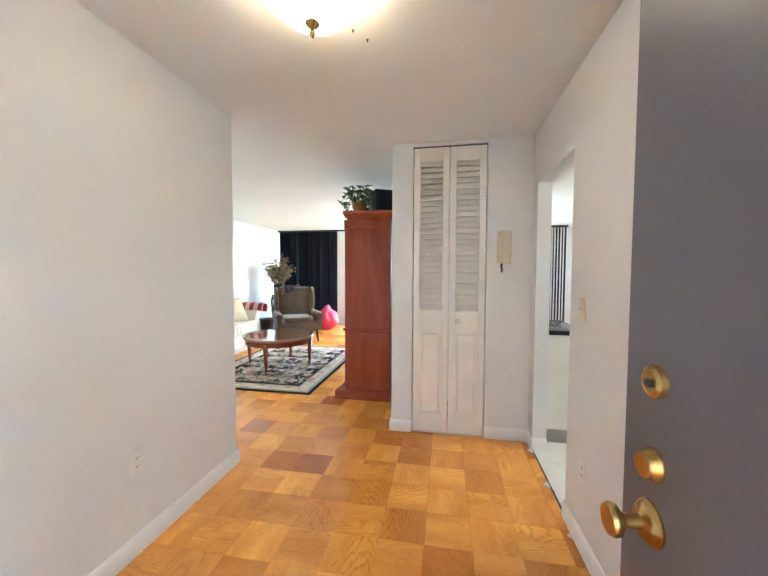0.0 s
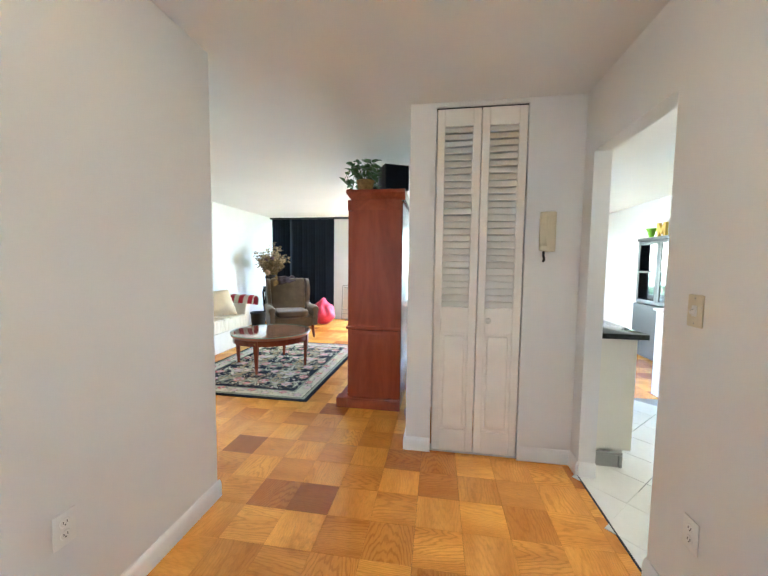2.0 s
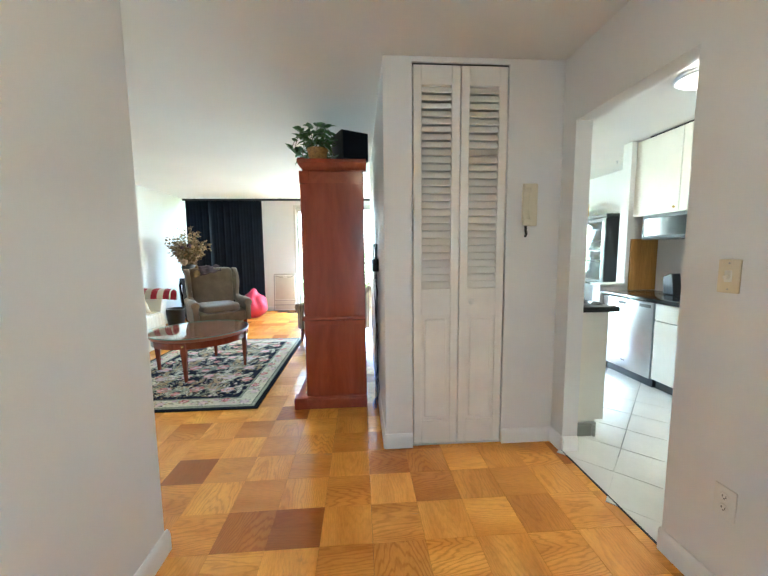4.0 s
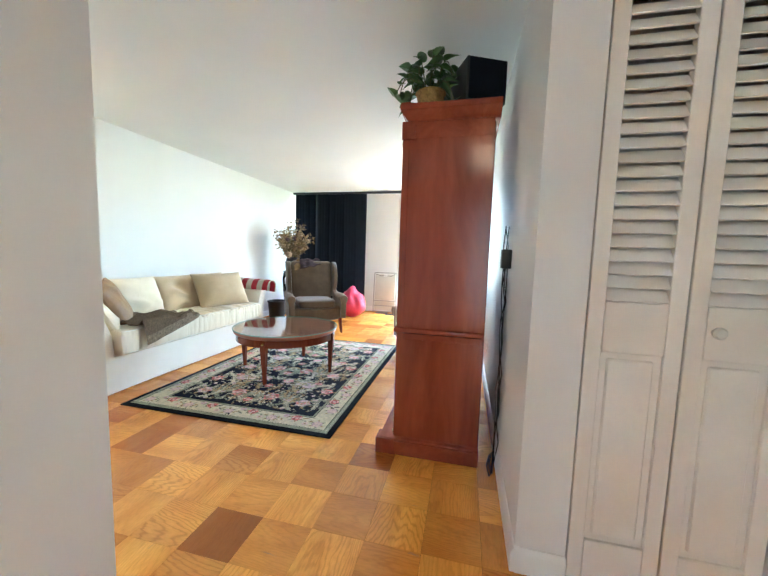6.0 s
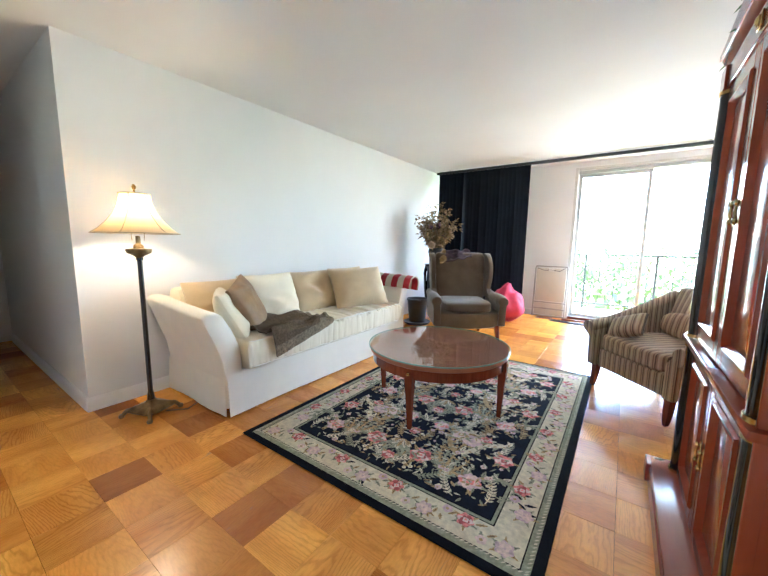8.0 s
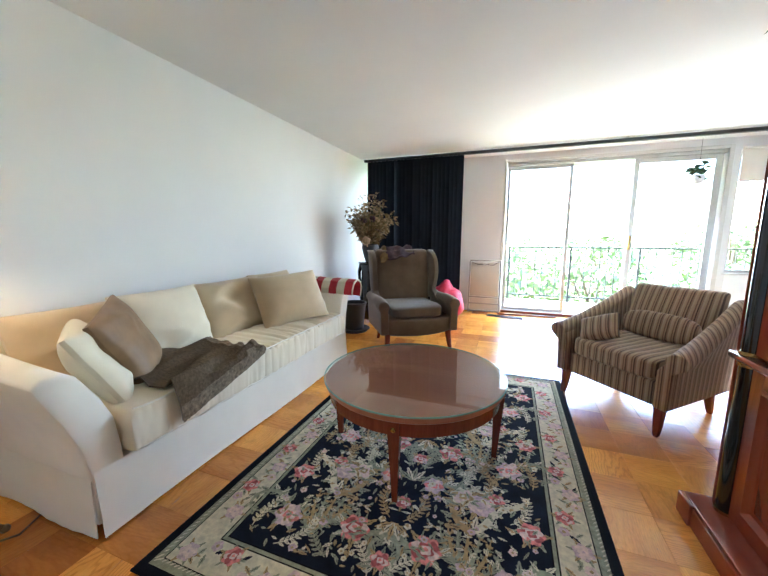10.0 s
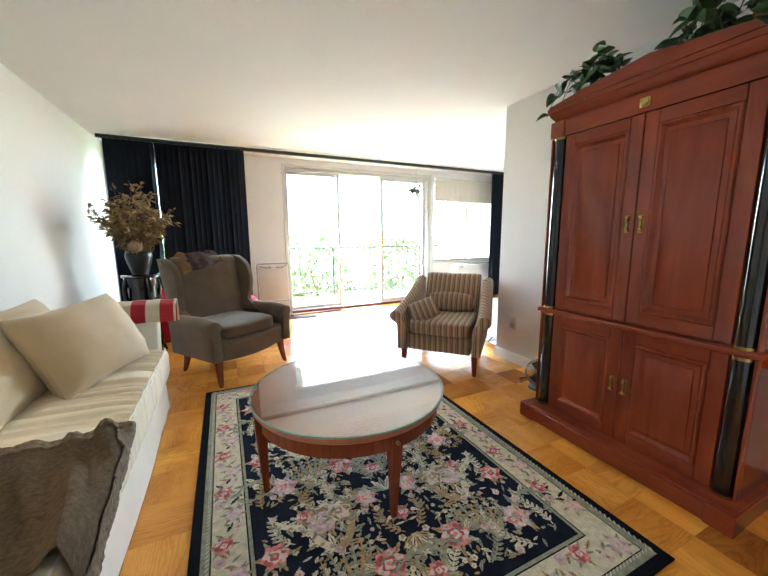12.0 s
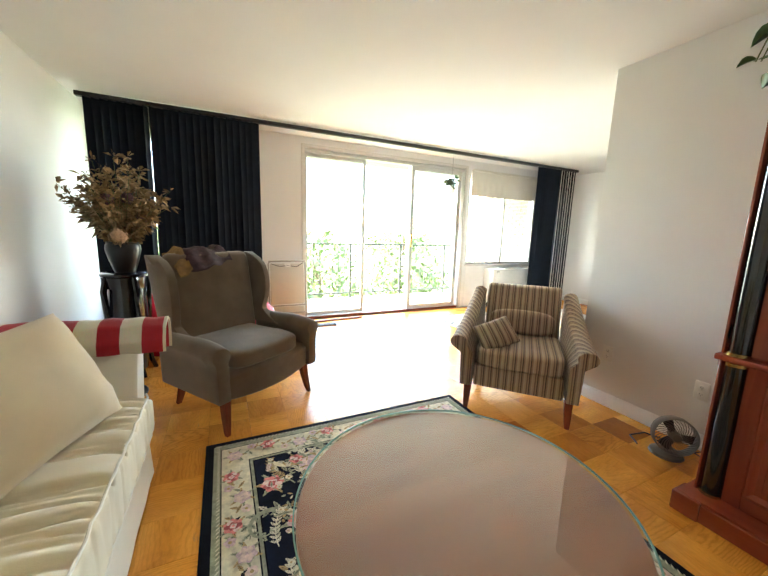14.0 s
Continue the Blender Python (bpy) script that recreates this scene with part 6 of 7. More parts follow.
def shawl():
    m = pose(-2.717, 6.143, 0, 0, 0, 35.2)
    t = thing("shawl", "folded dark purple patterned shawl over the chair back", "shawl", m)
    def f(u, v):
        x = -0.20 + 0.34 * u
        k = -0.5 + v * 1.5
        y = 0.745 - 0.19 * v if v > 0.35 else 0.765 - 0.02 * v
        z = 1.092 - 0.20 * max(0, v - 0.42) * (1.2 - 0.5 * u) - 0.22 * max(0, 0.3 - v)
        w = 0.007 * math.sin(13 * u + 9 * v) + 0.022 * noise.noise(Vector((u * 5, v * 5, 5)))
        return (x, y - 0.03 * math.sin(u * 5) * v, z + w)
    part("cloth", draped(30, 24, f, 0.012), SHAWL, t)
    def g(u, v):
        p = f(0.0, v)
        return (p[0] - 0.075 + 0.085 * u, p[1] - 0.008, p[2] + 0.004 + 0.008 * math.sin(6 * u + 8 * v) - 0.05 * (1 - u))
    part("fringe", draped(8, 24, g, 0.010), SHAWLT, t, "tan tasselled edge")


shawl()


def striped_chair():
    c = thing("striped_armchair", "brown and tan striped upholstered armchair", "armchair", pose(-1.232, 5.438, 0, 0, 0, -47.4))
    for x, y, dx, dy in ((-0.325, 0.04, -0.005, -0.02), (0.325, 0.04, 0.005, -0.02), (-0.30, 0.62, 0, 0.05), (0.30, 0.62, 0, 0.05)):
        part("leg", taper_leg(x, y, 0.19, 0.014, 0.027, dx, dy), LEGWOOD, c, "tapered reddish wooden leg")
    part("seat_frame", box(-0.29, 0.29, 0.02, 0.66, 0.18, 0.335, 0.015, 2), STRIPEX, c)
    part("seat_cushion", moved(pillow(0.575, 0.62, 0.14, 7.0, 22, 0.0, 1), pose(0, 0.30, 0.40)), STRIPEX, c)
    secs = []
    for k in range(17):
        u = k / 16
        z = 0.36 + 0.48 * u
        half = 0.275 - 0.0 * u
        y = 0.53 + 0.16 * u
        th = 0.11 - 0.04 * u
        bow = 0.03 * math.sin(u * 3.14)
        secs.append([(-half, y, z), (-half * 0.5, y - 0.02 - bow, z), (0, y - 0.03 - bow, z), (half * 0.5, y - 0.02 - bow, z), (half, y, z), (half + 0.02, y + th, z), (0, y + th + 0.02, z), (-half - 0.02, y + th, z)])
    part("backrest", softened(loft(secs), 0.025, 3, 0.8), STRIPEX, c)
    part("lumbar_roll", moved(pillow(0.50, 0.20, 0.10, 3.0, 16, 0.0, 3), pose(0, 0.535, 0.56, 75)), STRIPEX, c)
    for s in (-1, 1):
        secs = []
        for k in range(21):
            u = k / 20
            y = -0.01 + 0.75 * u
            top = 0.545 + 0.26 * u ** 1.35
            r = 0.05 - 0.008 * u
            out = 0.355 + 0.012 * (1 - u)
            fl = 0.035 * (1 - u)
            ring = [(s * (out + fl + r * 1.25 * math.cos(a)), y, top - r + r * math.sin(a)) for a in [math.pi * (-0.2 + 1.35 * q / 9) for q in range(10)]]
            ring += [(s * (out - 0.06), y, 0.42), (s * (out - 0.062), y, 0.185), (s * (out + 0.012), y, 0.185), (s * (out + 0.022), y, 0.42)]
            secs.append(ring)
        part("arm", softened(loft(secs), 0.006, 2, 1.0), STRIPEY, c)


striped_chair()
pm = pose(-1.232, 5.438, 0, 0, 0, -47.4)
cu = thing("throw_pillow", "small crumpled striped pillow on the armchair seat", "cushion", pm @ pose(-0.17, 0.14, 0.545, 40, -22, 20))
part("cover", pillow(0.26, 0.22, 0.11, 2.8, 18, 0.004, 9, 0.5), STRIPEX, cu, "", 60)


# ---- floor lamp ----
def floor_lamp():
    t = thing("floor_lamp", "lit floor lamp with bronze footed base and cream bell shade", "floor lamp", pose(-3.865, 3.295, 0, 0, 0, 20))
    ft = lathe([(0, 0.10), (0.028, 0.10), (0.034, 0.082), (0.065, 0.074), (0.115, 0.062), (0.142, 0.048), (0.146, 0.034), (0.13, 0.028), (0, 0.028)], 4, start=math.pi / 4)
    part("base", softened(ft, 0.006, 2, 0.3), BRONZE, t, "square antiqued bronze base")
    for k in range(4):
        a = math.pi / 4 + k * math.pi / 2
        c, s = math.cos(a), math.sin(a)
        part("foot", joined(tube([(0.10 * c, 0.10 * s, 0.05), (0.138 * c, 0.138 * s, 0.045), (0.162 * c, 0.162 * s, 0.02)], 0.016, 8, 0.012), lathe([(0, 0), (0.014, 0.003), (0.018, 0.014), (0.012, 0.026), (0, 0.03)], 12, 0.168 * c, 0.168 * s)), BRONZE, t)
    part("pole", lathe([(0.0, 0.10), (0.022, 0.10), (0.020, 0.14), (0.015, 0.16), (0.015, 1.04), (0.021, 1.045), (0.021, 1.06), (0, 1.06)], 20), BLACKLAC, t, "slim black pole")
    part("bowl", lathe([(0, 1.06), (0.018, 1.06), (0.03, 1.072), (0.066, 1.09), (0.072, 1.108), (0.070, 1.116), (0.03, 1.12), (0.026, 1.14), (0.014, 1.15), (0.013, 1.20), (0, 1.20)], 28), BRONZE, t, "bronze urn bowl")
    prof = [(0.235, 1.215), (0.198, 1.24), (0.155, 1.285), (0.115, 1.34), (0.092, 1.40), (0.084, 1.445), (0.082, 1.46)]
    sh = part("shade", lathe(prof + [(r - 0.0015, z) for r, z in reversed(prof)], 48), SHADEM, t, "glowing cream bell shade")
    part("seam", joined(*[tube([((r + 0.001) * math.cos(a), (r + 0.001) * math.sin(a), z) for r, z in prof], 0.0022, 5) for a in [k * math.pi / 3 for k in range(6)]], *[tube([(r * math.cos(q * math.pi / 20), r * math.sin(q * math.pi / 20), z) for q in range(41)], 0.003, 5) for r, z in ((0.236, 1.215), (0.083, 1.46))]), SHADESEAM, sh)
    part("harp", joined(tube([(0.05, 0, 1.17), (0.065, 0, 1.30), (0.05, 0, 1.44), (0, 0, 1.475), (-0.05, 0, 1.44), (-0.065, 0, 1.30), (-0.05, 0, 1.17)], 0.002, 6), *[tube([(0, 0, 1.462), (0.082 * math.cos(a), 0.082 * math.sin(a), 1.459)], 0.0018, 5) for a in (0.3, 2.4, 4.5)]), BRASS, t)
    part("finial", lathe([(0, 1.475), (0.006, 1.475), (0.005, 1.487), (0.012, 1.497), (0.012, 1.508), (0.004, 1.52), (0, 1.522)], 16), BRASS, t)
    part("cord", tube([(0.12, 0.0, 0.03), (0.2, 0.10, 0.006), (0.18, 0.24, 0.006), (0.0, 0.34, 0.006)], 0.004, 6), BRONZE, t)


floor_lamp()


# ---- corner by the window ----
def plant_stand():
    t = thing("plant_stand", "black lacquered carved plant stand", "plant stand", pose(-3.72, 7.22, 0))
    part("top", lathe([(0, 0.83), (0.155, 0.83), (0.17, 0.84), (0.17, 0.855), (0.16, 0.862), (0, 0.862)], 32), BLACKLAC, t)
    part("apron", lathe([(0.125, 0.74), (0.14, 0.74), (0.148, 0.83), (0.13, 0.83)], 32, closed=True), BLACKLAC, t)
    for k in range(4):
        a = k * math.pi / 2 + 0.6
        c, s = math.cos(a), math.sin(a)
        part("leg", tube([(r * c, r * s, z) for r, z in ((0.135, 0.83), (0.16, 0.72), (0.15, 0.5), (0.125, 0.25), (0.14, 0.08), (0.17, 0.0))], 0.024, 8, 0.018), BLACKLAC, t)
    part("drum", lathe([(0, 0.05), (0.10, 0.05), (0.118, 0.2), (0.135, 0.5), (0.125, 0.76), (0, 0.76)], 32), BLACKLAC, t, "black barrel body")


plant_stand()


def bouquet():
    rng = random.Random(17)
    z0 = 0.8635
    t = thing("flower_vase", "grey vase filled with dried flowers and twigs", "vase", pose(-3.72, 7.22, z0))
    part("vase", lathe([(0, 0), (0.065, 0), (0.072, 0.01), (0.10, 0.10), (0.118, 0.18), (0.115, 0.215), (0.105, 0.228), (0.112, 0.242), (0.104, 0.244), (0.096, 0.23), (0.10, 0.18), (0.06, 0.02), (0, 0.02)], 36), POTGREY, t, "dark grey glazed vase")
    stems, leaves, heads = [], bmesh.new(), []

    def quad(p, d, ln, w):
        side = d.cross(Vector((rng.uniform(-1, 1), rng.uniform(-1, 1), rng.uniform(-1, 1)))).normalized() * w
        curl = Vector((0, 0, -0.25 * ln))
        a, b, c = leaves.verts.new(p), leaves.verts.new(p + d * ln * 0.5 + side), leaves.verts.new(p + d * ln * 0.5 - side)
        e = leaves.verts.new(p + d * ln + curl)
        leaves.faces.new((a, b, e))
        leaves.faces.new((a, e, c))
    for k in range(92):
        az, lean = rng.uniform(0, 6.283), rng.uniform(0.05, 0.95)
        ln = rng.uniform(0.30, 0.70) * (1.1 - 0.35 * lean)
        pts = []
        for q in range(6):
            u = q / 5
            pts.append(Vector((math.cos(az) * lean * 0.55 * u ** 1.2 * ln * 1.25 + 0.05 * math.cos(az), math.sin(az) * lean * 0.55 * u ** 1.2 * ln * 1.25 + 0.05 * math.sin(az), 0.20 + ln * u * (1 - 0.25 * lean * u))))
        stems.append(tube(pts, 0.003, 5, 0.0015))
        for q in range(30):
            i = rng.randrange(1, 6)
            d = Vector((rng.uniform(-1, 1), rng.uniform(-1, 1), rng.uniform(-0.4, 1))).normalized()
            quad(pts[i] + d * 0.01, d, rng.uniform(0.03, 0.085), rng.uniform(0.008, 0.020))
    tw = []
    for az, ln, lean in ((3.3, 0.62, 0.9), (2.9, 0.5, 1.2), (3.0, 0.75, 0.35), (0.2, 0.72, 0.15), (0.1, 0.5, 0.7), (4.2, 0.6, 0.6), (1.0, 0.7, 0.3)):
        pts = [(math.cos(az) * lean * ln * 0.6 * u + 0.03 * math.sin(9 * u), math.sin(az) * lean * ln * 0.6 * u + 0.02 * math.cos(7 * u), 0.2 + ln * u - 0.2 * lean * u * u) for u in [q / 10 for q in range(11)]]
        tw.append(tube(pts, 0.003, 5, 0.001))
        for q in range(10):
            i = rng.randrange(4, 11)
            d = Vector((rng.uniform(-1, 1), rng.uniform(-1, 1), rng.uniform(-0.4, 1))).normalized()
            quad(Vector(pts[i]), d, rng.uniform(0.02, 0.04), 0.008)
    tagged(part("stem", joined(*stems), STEM, t), "", "", "", "stuff")
    tagged(part("twig", joined(*tw), TWIG, t, "curled bare twigs"), "", "", "", "stuff")
    tagged(part("dried_leaves", leaves, DRIED, t, "brown dried leaves", 5), "", "", "", "stuff")

    def head(x, y, z, r, m, name):
        bm = bmesh.new()
        for q in range(90):
            d = Vector((rng.gauss(0, 1), rng.gauss(0, 1), rng.gauss(0, 1))).normalized()
            p = Vector((x, y, z)) + d * r * rng.uniform(0.8, 1.05)
            s1 = d.cross(Vector((0.3, 0.5, 0.8))).normalized() * r * 0.26
            s2 = d.cross(s1).normalized() * r * 0.26
            bm.faces.new([bm.verts.new(p + v) for v in (s1, s2 + d * r * 0.08, -s1, -s2 + d * r * 0.05)])
        bmesh.ops.create_icosphere(bm, subdivisions=2, radius=r * 0.8, matrix=Matrix.Translation((x, y, z)))
        part(name, bm, m, t, "", 5)
    head(0.01, -0.16, 0.29, 0.062, HYDR, "hydrangea_head")
    head(-0.13, -0.08, 0.44, 0.05, HYDR, "hydrangea_head")
    head(0.07, -0.07, 0.58, 0.045, DRIEDP, "mauve_flower_head")
    head(-0.05, -0.10, 0.56, 0.05, DRIEDP, "mauve_flower_head")
    head(0.14, -0.02, 0.42, 0.045, DRIEDP, "mauve_flower_head")


bouquet()
pl = thing("planter", "black plastic floor pot on a saucer beside the sofa", "pot", pose(-3.74, 6.72, 0) @ Matrix.Scale(1.18, 4))
part("pot", lathe([(0, 0.03), (0.10, 0.03), (0.125, 0.29), (0.135, 0.30), (0.135, 0.315), (0.122, 0.315), (0.115, 0.28), (0, 0.26)], 36), BLACKP, pl)
part("saucer", lathe([(0, 0), (0.14, 0), (0.17, 0.028), (0.165, 0.032), (0.135, 0.012), (0, 0.012)], 36), BLACKP, pl)


def bag(name, label, place, r, h, material, seed, cat):
    bm = bmesh.new()
    bmesh.ops.create_icosphere(bm, subdivisions=4, radius=1)
    for v in bm.verts:
        d = v.co.copy()
        k = 1 + 0.13 * noise.noise(d * 1.6 + Vector((seed, 0, 0))) + 0.05 * noise.noise(d * 4.5 + Vector((0, seed, 0))) - 0.03 * abs(math.sin(5 * math.atan2(d.y, d.x) + 2 * d.z))
        z = (d.z + 1) / 2
        w = (1.05 - 0.45 * z ** 1.8) * (0.85 + 0.25 * min(1, z * 4))
        v.co = (d.x * r * k * w, d.y * r * k * w, max(0.0, h * z * k - 0.02))
    return solid(name, bm, material, label, cat, pose(*place), 60)


bag("beanbag", "bright pink nylon beanbag by the blinds", (-2.74, 7.74, 0), 0.25, 0.58, PINK, 1, "beanbag")
bag("red_bag", "shiny red plastic bag behind the plant stand", (-3.60, 7.66, 0), 0.25, 0.68, REDC, 5, "bag")


def folded_table():
    t = thing("folding_table", "folded beige tray table with grey tube frame against the wall", "folding table", pose(-2.25, 8.36, 0, -5, 0, 0))
    part("panel", box(-0.215, 0.215, -0.012, 0.012, 0.27, 0.80, 0.01, 2), ROSEWHITE, t, "beige folded panel")
    part("lower_panel", box(-0.215, 0.215, -0.008, 0.010, 0.05, 0.235, 0.004, 1), ROSEWHITE, t)
    for s in (-1, 1):
        part("frame_tube", tube([(s * 0.235, -0.012, 0.012), (s * 0.235, -0.012, 0.80), (s * 0.225, -0.012, 0.825), (s * 0.20, -0.012, 0.832)], 0.011, 10), TUBEG, t)
    for z in (0.832, 0.25, 0.15, 0.03):
        part("cross_tube", tube([(-0.23, -0.016, z), (0.23, -0.016, z)], 0.010, 10), TUBEG, t)
    part("cord", tube([(-0.20, -0.024, 0.80), (-0.10, -0.026, 0.765), (0, -0.026, 0.775), (0.12, -0.026, 0.76), (0.2, -0.024, 0.81)], 0.005, 6), GREYP, t)
    part("clip", box(-0.035, 0.04, -0.03, -0.012, 0.755, 0.80, 0.004, 1), WHITEPL, t, "white plastic clip")


folded_table()
tr = thing("door_mat", "dark ribbed strip mat beside the balcony door", "mat", pose(-1.9, 8.16, 0, 0, 0, -6))
part("base", box(-0.28, 0.24, -0.055, 0.055, 0.0005, 0.012, 0.003, 1), GREYP, tr)
part("ribs", joined(*[box(-0.27, 0.23, -0.05 + 0.02 * k, -0.04 + 0.02 * k, 0.0122, 0.017, 0.002, 1) for k in range(5)]), BLACKP, tr)
solid("wood_bar", box(-0.42, 0.42, -0.012, 0.012, 0.0005, 0.022, 0.004, 1), LEGWOOD, "loose reddish wooden bar lying by the balcony door", "wood bar", pose(-1.62, 8.34, 0, 0, 0, 4))


# ---- balcony and outdoors ----
setting("balcony_floor", box(-10.0, 2.33, YW + 0.2, 10.05, -0.18, -0.03), CONC, "sunlit pale concrete balcony floor", "balcony")
# The slab's left end is stretched out of view to shut out sun.
setting("balcony_slab", box(-10.0, 2.9, YW + 0.2, 10.05, 2.46, 2.64), CONC, "concrete balcony slab of the storey above, run on unseen to block sun", "balcony")


def balcony_rail():
    t = thing("balcony_railing", "black iron balcony railing with thin upright bars", "railing", pose(0, 9.92, -0.03))
    part("top_rail", box(-4.6, 2.32, -0.022, 0.022, 1.02, 1.045, 0.004, 1), IRON, t)
    part("bottom_rail", box(-4.6, 2.32, -0.015, 0.015, 0.10, 0.125, 0.003, 1), IRON, t)
    me = mesh_of("baluster", box(-0.006, 0.006, -0.006, 0.006, 0.125, 1.02), IRON)
    post = mesh_of("post", box(-0.018, 0.018, -0.018, 0.018, 0.0, 1.02, 0.003, 1), IRON)
    for k in range(58):
        if k % 9 == 4:
            shared("post", post, t, pose(-4.5 + 0.118 * k, 0, 0))
        else:
            shared("baluster", me, t, pose(-4.5 + 0.118 * k, 0, 0))


balcony_rail()


def hanging_plant():
    t = ivy("small leafy plant in a hanging pot at the balcony door", pose(0.31, 8.45, 1.88), "white", 0.09, 41, 36, 0.0)
    part("cord", joined(*[tube([(0.08 * math.cos(a), 0.08 * math.sin(a), 0.10), (0, 0, 0.32), (0, 0, 0.548)], 0.0022, 5) for a in (0.3, 2.4, 4.5)]), GREYP, t, "thin hanging cord")


hanging_plant()


def tree(x, y, base, h, seed, r):
    rng = random.Random(seed)
    t = thing("tree", "leafy green tree beyond the balcony", "tree", pose(x, y, base), "trees below the balcony")
    part("trunk", joined(tube([(0, 0, 0), (0.1, 0.05, h * 0.3), (0, 0.1, h * 0.6), (0.1, 0, h * 0.85)], 0.22, 8, 0.05), *[tube([(0.05, 0.05, h * (0.35 + 0.07 * k)), (r * 0.35 * math.cos(2.1 * k), r * 0.35 * math.sin(2.1 * k), h * (0.5 + 0.07 * k)), (r * 0.7 * math.cos(2.1 * k), r * 0.7 * math.sin(2.1 * k), h * (0.58 + 0.07 * k))], 0.08, 6, 0.02) for k in range(6)]), TWIG, t)
    vs, fs = [], []
    for c in range(46):
        d = Vector((rng.gauss(0, 1), rng.gauss(0, 1), rng.gauss(0, 1))).normalized() * rng.uniform(0.45, 1.0)
        cc = Vector((d.x * r, d.y * r, h * 0.68 + d.z * h * 0.34))
        cr = rng.uniform(0.18, 0.36) * r
        for q in range(44):
            e = Vector((rng.gauss(0, 1), rng.gauss(0, 1), rng.gauss(0, 1))).normalized()
            p = cc + e * cr * rng.uniform(0.5, 1.1)
            a = e.cross(Vector((rng.uniform(-1, 1), rng.uniform(-1, 1), 1))).normalized() * rng.uniform(0.10, 0.20)
            b = e.cross(a).normalized() * rng.uniform(0.07, 0.15)
            o = len(vs)
            vs += [p - a, p + b, p + a, p - b]
            fs.append((o, o + 1, o + 2, o + 3))
    me = bpy.data.meshes.new("crown")
    me.from_pydata([tuple(v) for v in vs], [], fs)
    me.materials.append(TREELEAF)
    ob = new("crown", me)
    ob.parent = t


TREELEAF = mat("tree_foliage", (0.11, 0.15, 0.05), 0.6, var=0.45, scale=1.2, fine=9, bump=0.0)
GRASS = mat("lawn", (0.07, 0.11, 0.03), 0.9, var=0.3, scale=0.3, fine=6, bump=0.1)
for i, (x, y, b, h, r) in enumerate(((-5.5, 21, -9, 9.6, 2.6), (-1.5, 19, -9, 9.3, 2.5), (2.2, 24, -9, 10.3, 3.0), (6.0, 20, -9, 9.8, 2.6), (9.5, 27, -9, 11.8, 3.4), (-10, 30, -9, 10.8, 3.6), (4.5, 33, -9, 10.9, 3.6), (-3.0, 35, -9, 10.6, 3.8), (14, 36, -9, 11.5, 4.0), (-16, 40, -9, 11.0, 4.2), (20, 52, -9, 11.8, 5.0), (1.0, 50, -9, 11.2, 5.0), (-9, 52, -9, 11.0, 5.0), (10, 58, -9, 11.6, 5.2))):
    tree(x, y, b, h - 0.7, 100 + i, r)
setting("ground", box(-2500, 2500, 10.4, 4000, -9.2, -9.0), GRASS, "green lawn far below the balcony", "ground")
setting("facade_below", box(-8, 6, YW + 0.2, 10.0, -9.0, -0.19), CONC, "building front below the balcony", "building")


def brick_wall():
    w = thing("wall_brick", "pale tan brick side wall of the balcony", "wall", pose(2.33, YW + 0.2, -0.03), "", "structure")
    part("mortar_core", box(0.008, 0.3, 0, 1.55, 0, 2.49), MORTAR, w)
    me = mesh_of("brick", box(0, 0.02, 0.003, 0.197, 0.0, 0.057, 0.002, 1), BRICKM)
    half = mesh_of("brick", box(0, 0.02, 0.003, 0.097, 0.0, 0.057, 0.002, 1), BRICKM)
    for r in range(37):
        z = 0.006 + 0.067 * r
        y = 0.0
        if r % 2:
            shared("brick", half, w, pose(0, 0, z))
            y = 0.1
        while y + 0.2 <= 1.56:
            shared("brick", me, w, pose(0, y, z))
            y += 0.2


brick_wall()


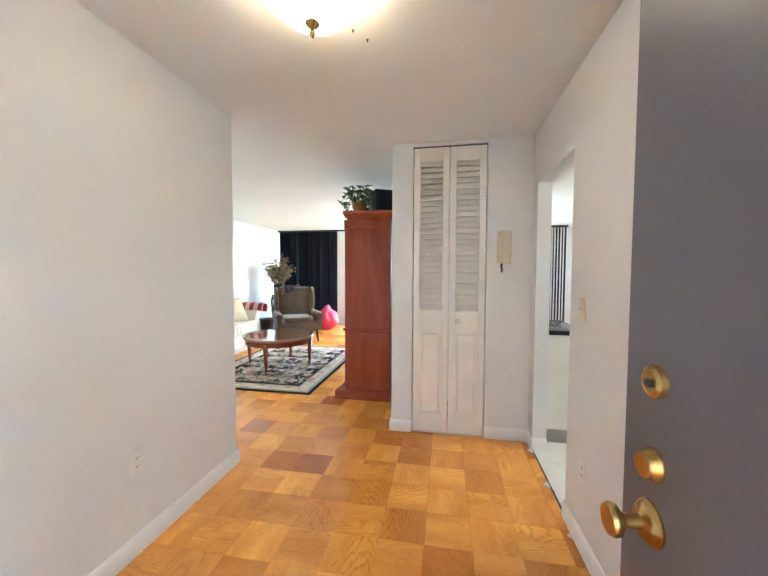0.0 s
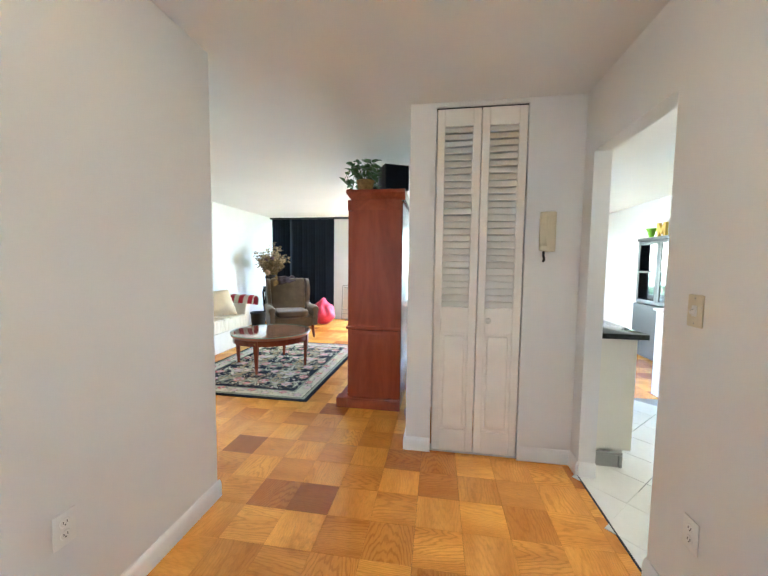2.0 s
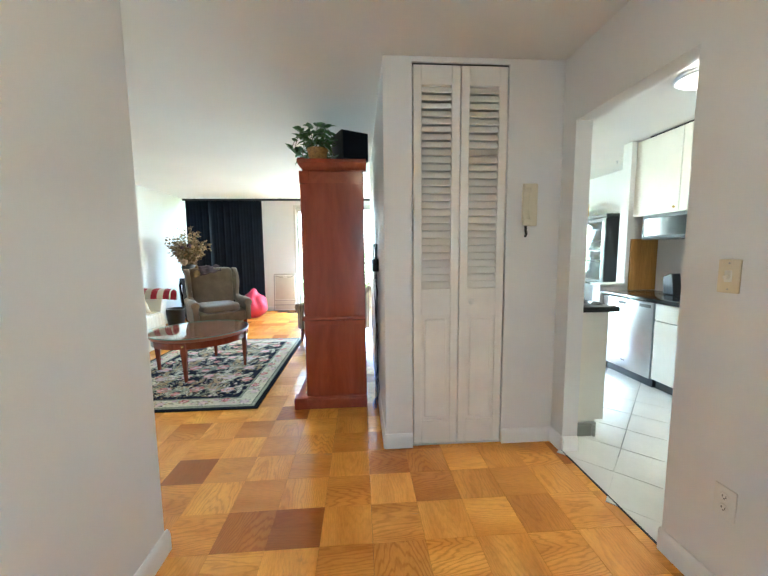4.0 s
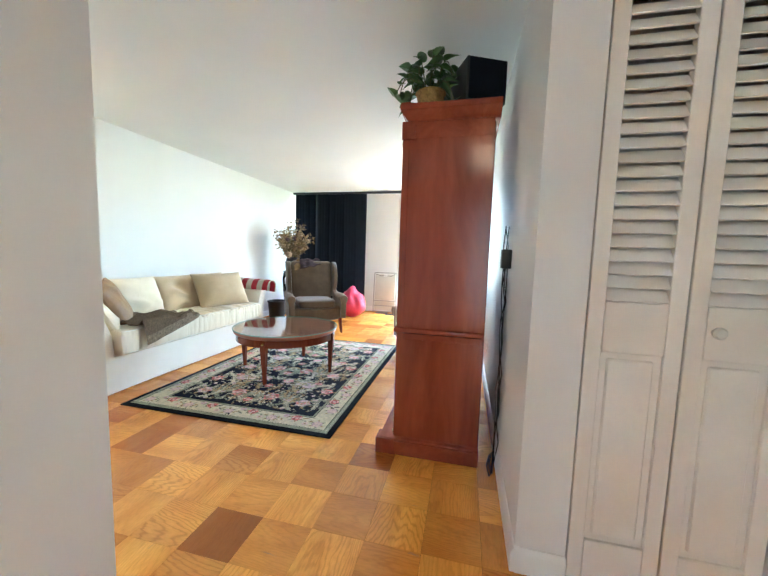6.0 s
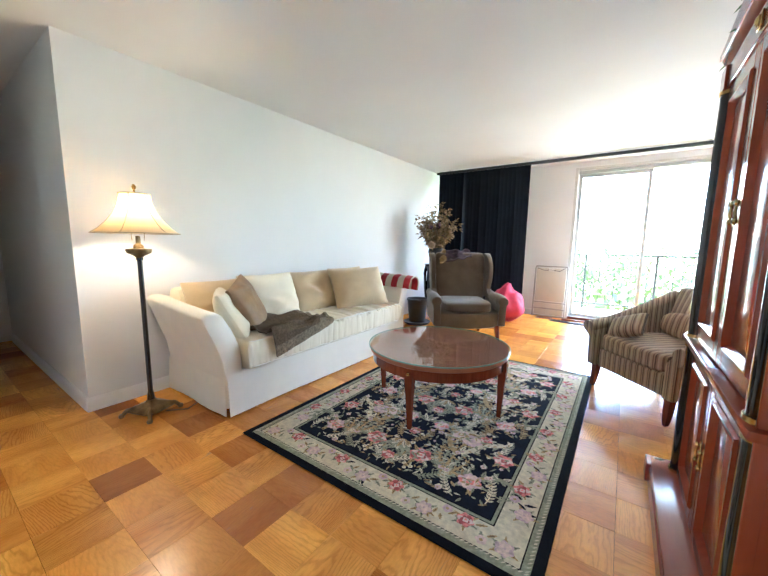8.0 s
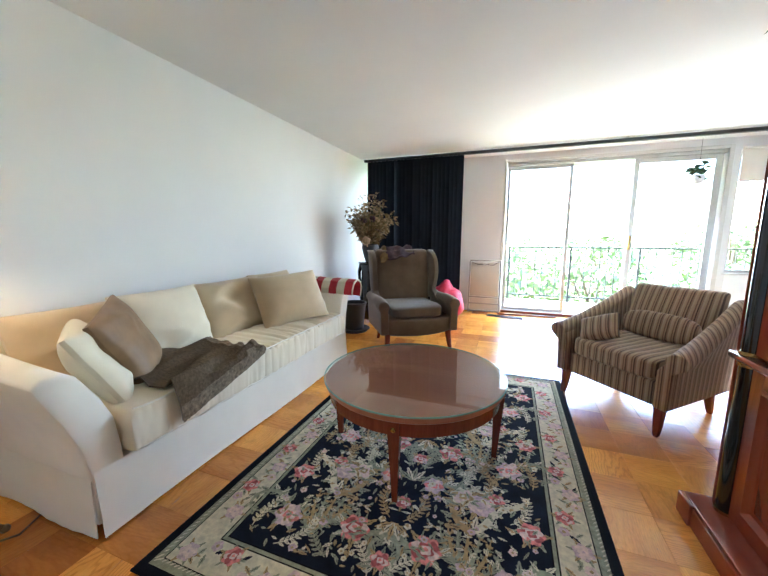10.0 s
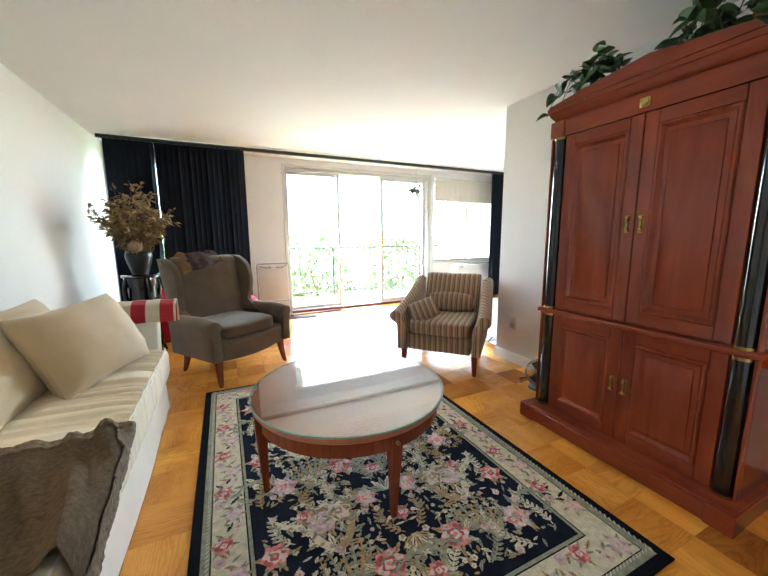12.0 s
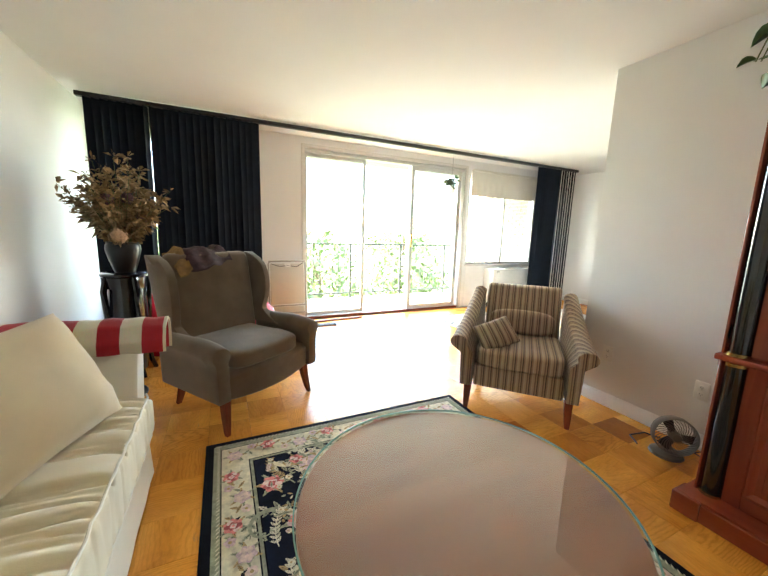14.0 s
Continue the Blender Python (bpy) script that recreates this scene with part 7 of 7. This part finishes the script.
# ---- floors, piece by piece ----
def parquet():
    """Square blocks with crossed grain; those along the walked strip are pieces of their own, the rest is joined."""
    s, gap = 0.2352, 0.0010
    def block(size, material):
        h = size / 2 - gap / 2
        return loft([[(-k, -k, z), (k, -k, z), (k, k, z), (-k, k, z)] for k, z in ((h, -0.012), (h, -0.0003), (h - 0.0005, 0.0))])
    fl = thing("floor", "worn honey-orange oak parquet in squares of crossed grain", "floor", None, "", "structure")
    mx, my = mesh_of("parquet_block", block(s, PARX), PARX, 5), mesh_of("parquet_block", block(s, PARY), PARY, 5)
    rng = random.Random(5)
    rest = {0: ([], []), 1: ([], [])}
    x0, y0 = 0.170 - s / 2, 1.8866 - s / 2
    singles = 0
    for i in range(-30, 14):
        for j in range(-17, 29):
            cx, cy = x0 + i * s, y0 + j * s
            if not (cx < 0.76 or cy > 4.2) or cy > YW or cx > XD or cy < -2.1:
                continue
            if cx < XS - 0.1 and not 2.1 < cy < 3.2:
                continue
            if cx < XH - 0.1 and cy < 2.1:
                continue
            if (cx > 0.76 and cy < 4.2) or (cx > 0.6 and 2.95 < cy < 4.2):
                continue
            k = (i + j) % 2
            dz = rng.uniform(-0.0002, 0.0002)
            near = (-1.5 < cx < 0.75 and 1.0 < cy < 3.5) or (-4.2 < cx <= -1.5 and 2.3 < cy < 4.0)
            if near and singles < 298:
                shared("parquet_block", mx if k == 0 else my, fl, pose(cx, cy, dz))
                singles += 1
            else:
                vs, fs = rest[k]
                h, b = s / 2 - gap / 2, 0.0005
                o = len(vs)
                for hh, z in ((h, -0.012), (h, -0.0003), (h - b, 0)):
                    vs += [(cx - hh, cy - hh, z + dz), (cx + hh, cy - hh, z + dz), (cx + hh, cy + hh, z + dz), (cx - hh, cy + hh, z + dz)]
                for r in (0, 4):
                    fs += [(o + r + q, o + r + (q + 1) % 4, o + r + 4 + (q + 1) % 4, o + r + 4 + q) for q in range(4)]
                fs.append((o + 8, o + 9, o + 10, o + 11))
    for k, m in ((0, PARX), (1, PARY)):
        me = bpy.data.meshes.new("parquet_field")
        me.from_pydata(rest[k][0], [], rest[k][1])
        me.materials.append(m)
        ob = new("parquet_field", me)
        ob.parent = fl
        tagged(ob, "", "", "", "stuff")


parquet()


def kitchen_floor():
    fl = thing("kitchen_floor", "white glazed ceramic tiles laid diagonally with grey joints", "floor", None, "", "structure")
    part("grout_bed", box(XK + 0.004, 2.70, -0.5, 4.30, -0.006, -0.001), GROUT, fl, "grey tile grout")
    s = 0.305
    me = mesh_of("floor_tile", box(-s / 2 + 0.002, s / 2 - 0.002, -s / 2 + 0.002, s / 2 - 0.002, -0.006, 0.004, 0.001, 1), TILE)
    for i in range(-14, 15):
        for j in range(-14, 15):
            u, v = i * s + 0.5 * s, j * s
            cx, cy = 0.765 + (u + v) * 0.7071, 2.384 + (v - u) * 0.7071
            if XK + 0.17 < cx < 2.75 and -0.3 < cy < 4.12:
                shared("floor_tile", me, fl, pose(cx, cy, 0, 0, 0, 45))
    part("threshold", box(XK - 0.004, XK + 0.005, 2.0, 2.725, -0.004, 0.005, 0.001, 1), RAILBLACK, fl, "dark metal strip between parquet and tile")
    part("edge_tile", box(XK + 0.008, XK + 0.30, 1.2, 2.98, -0.005, 0.0025), TILE, fl)


kitchen_floor()
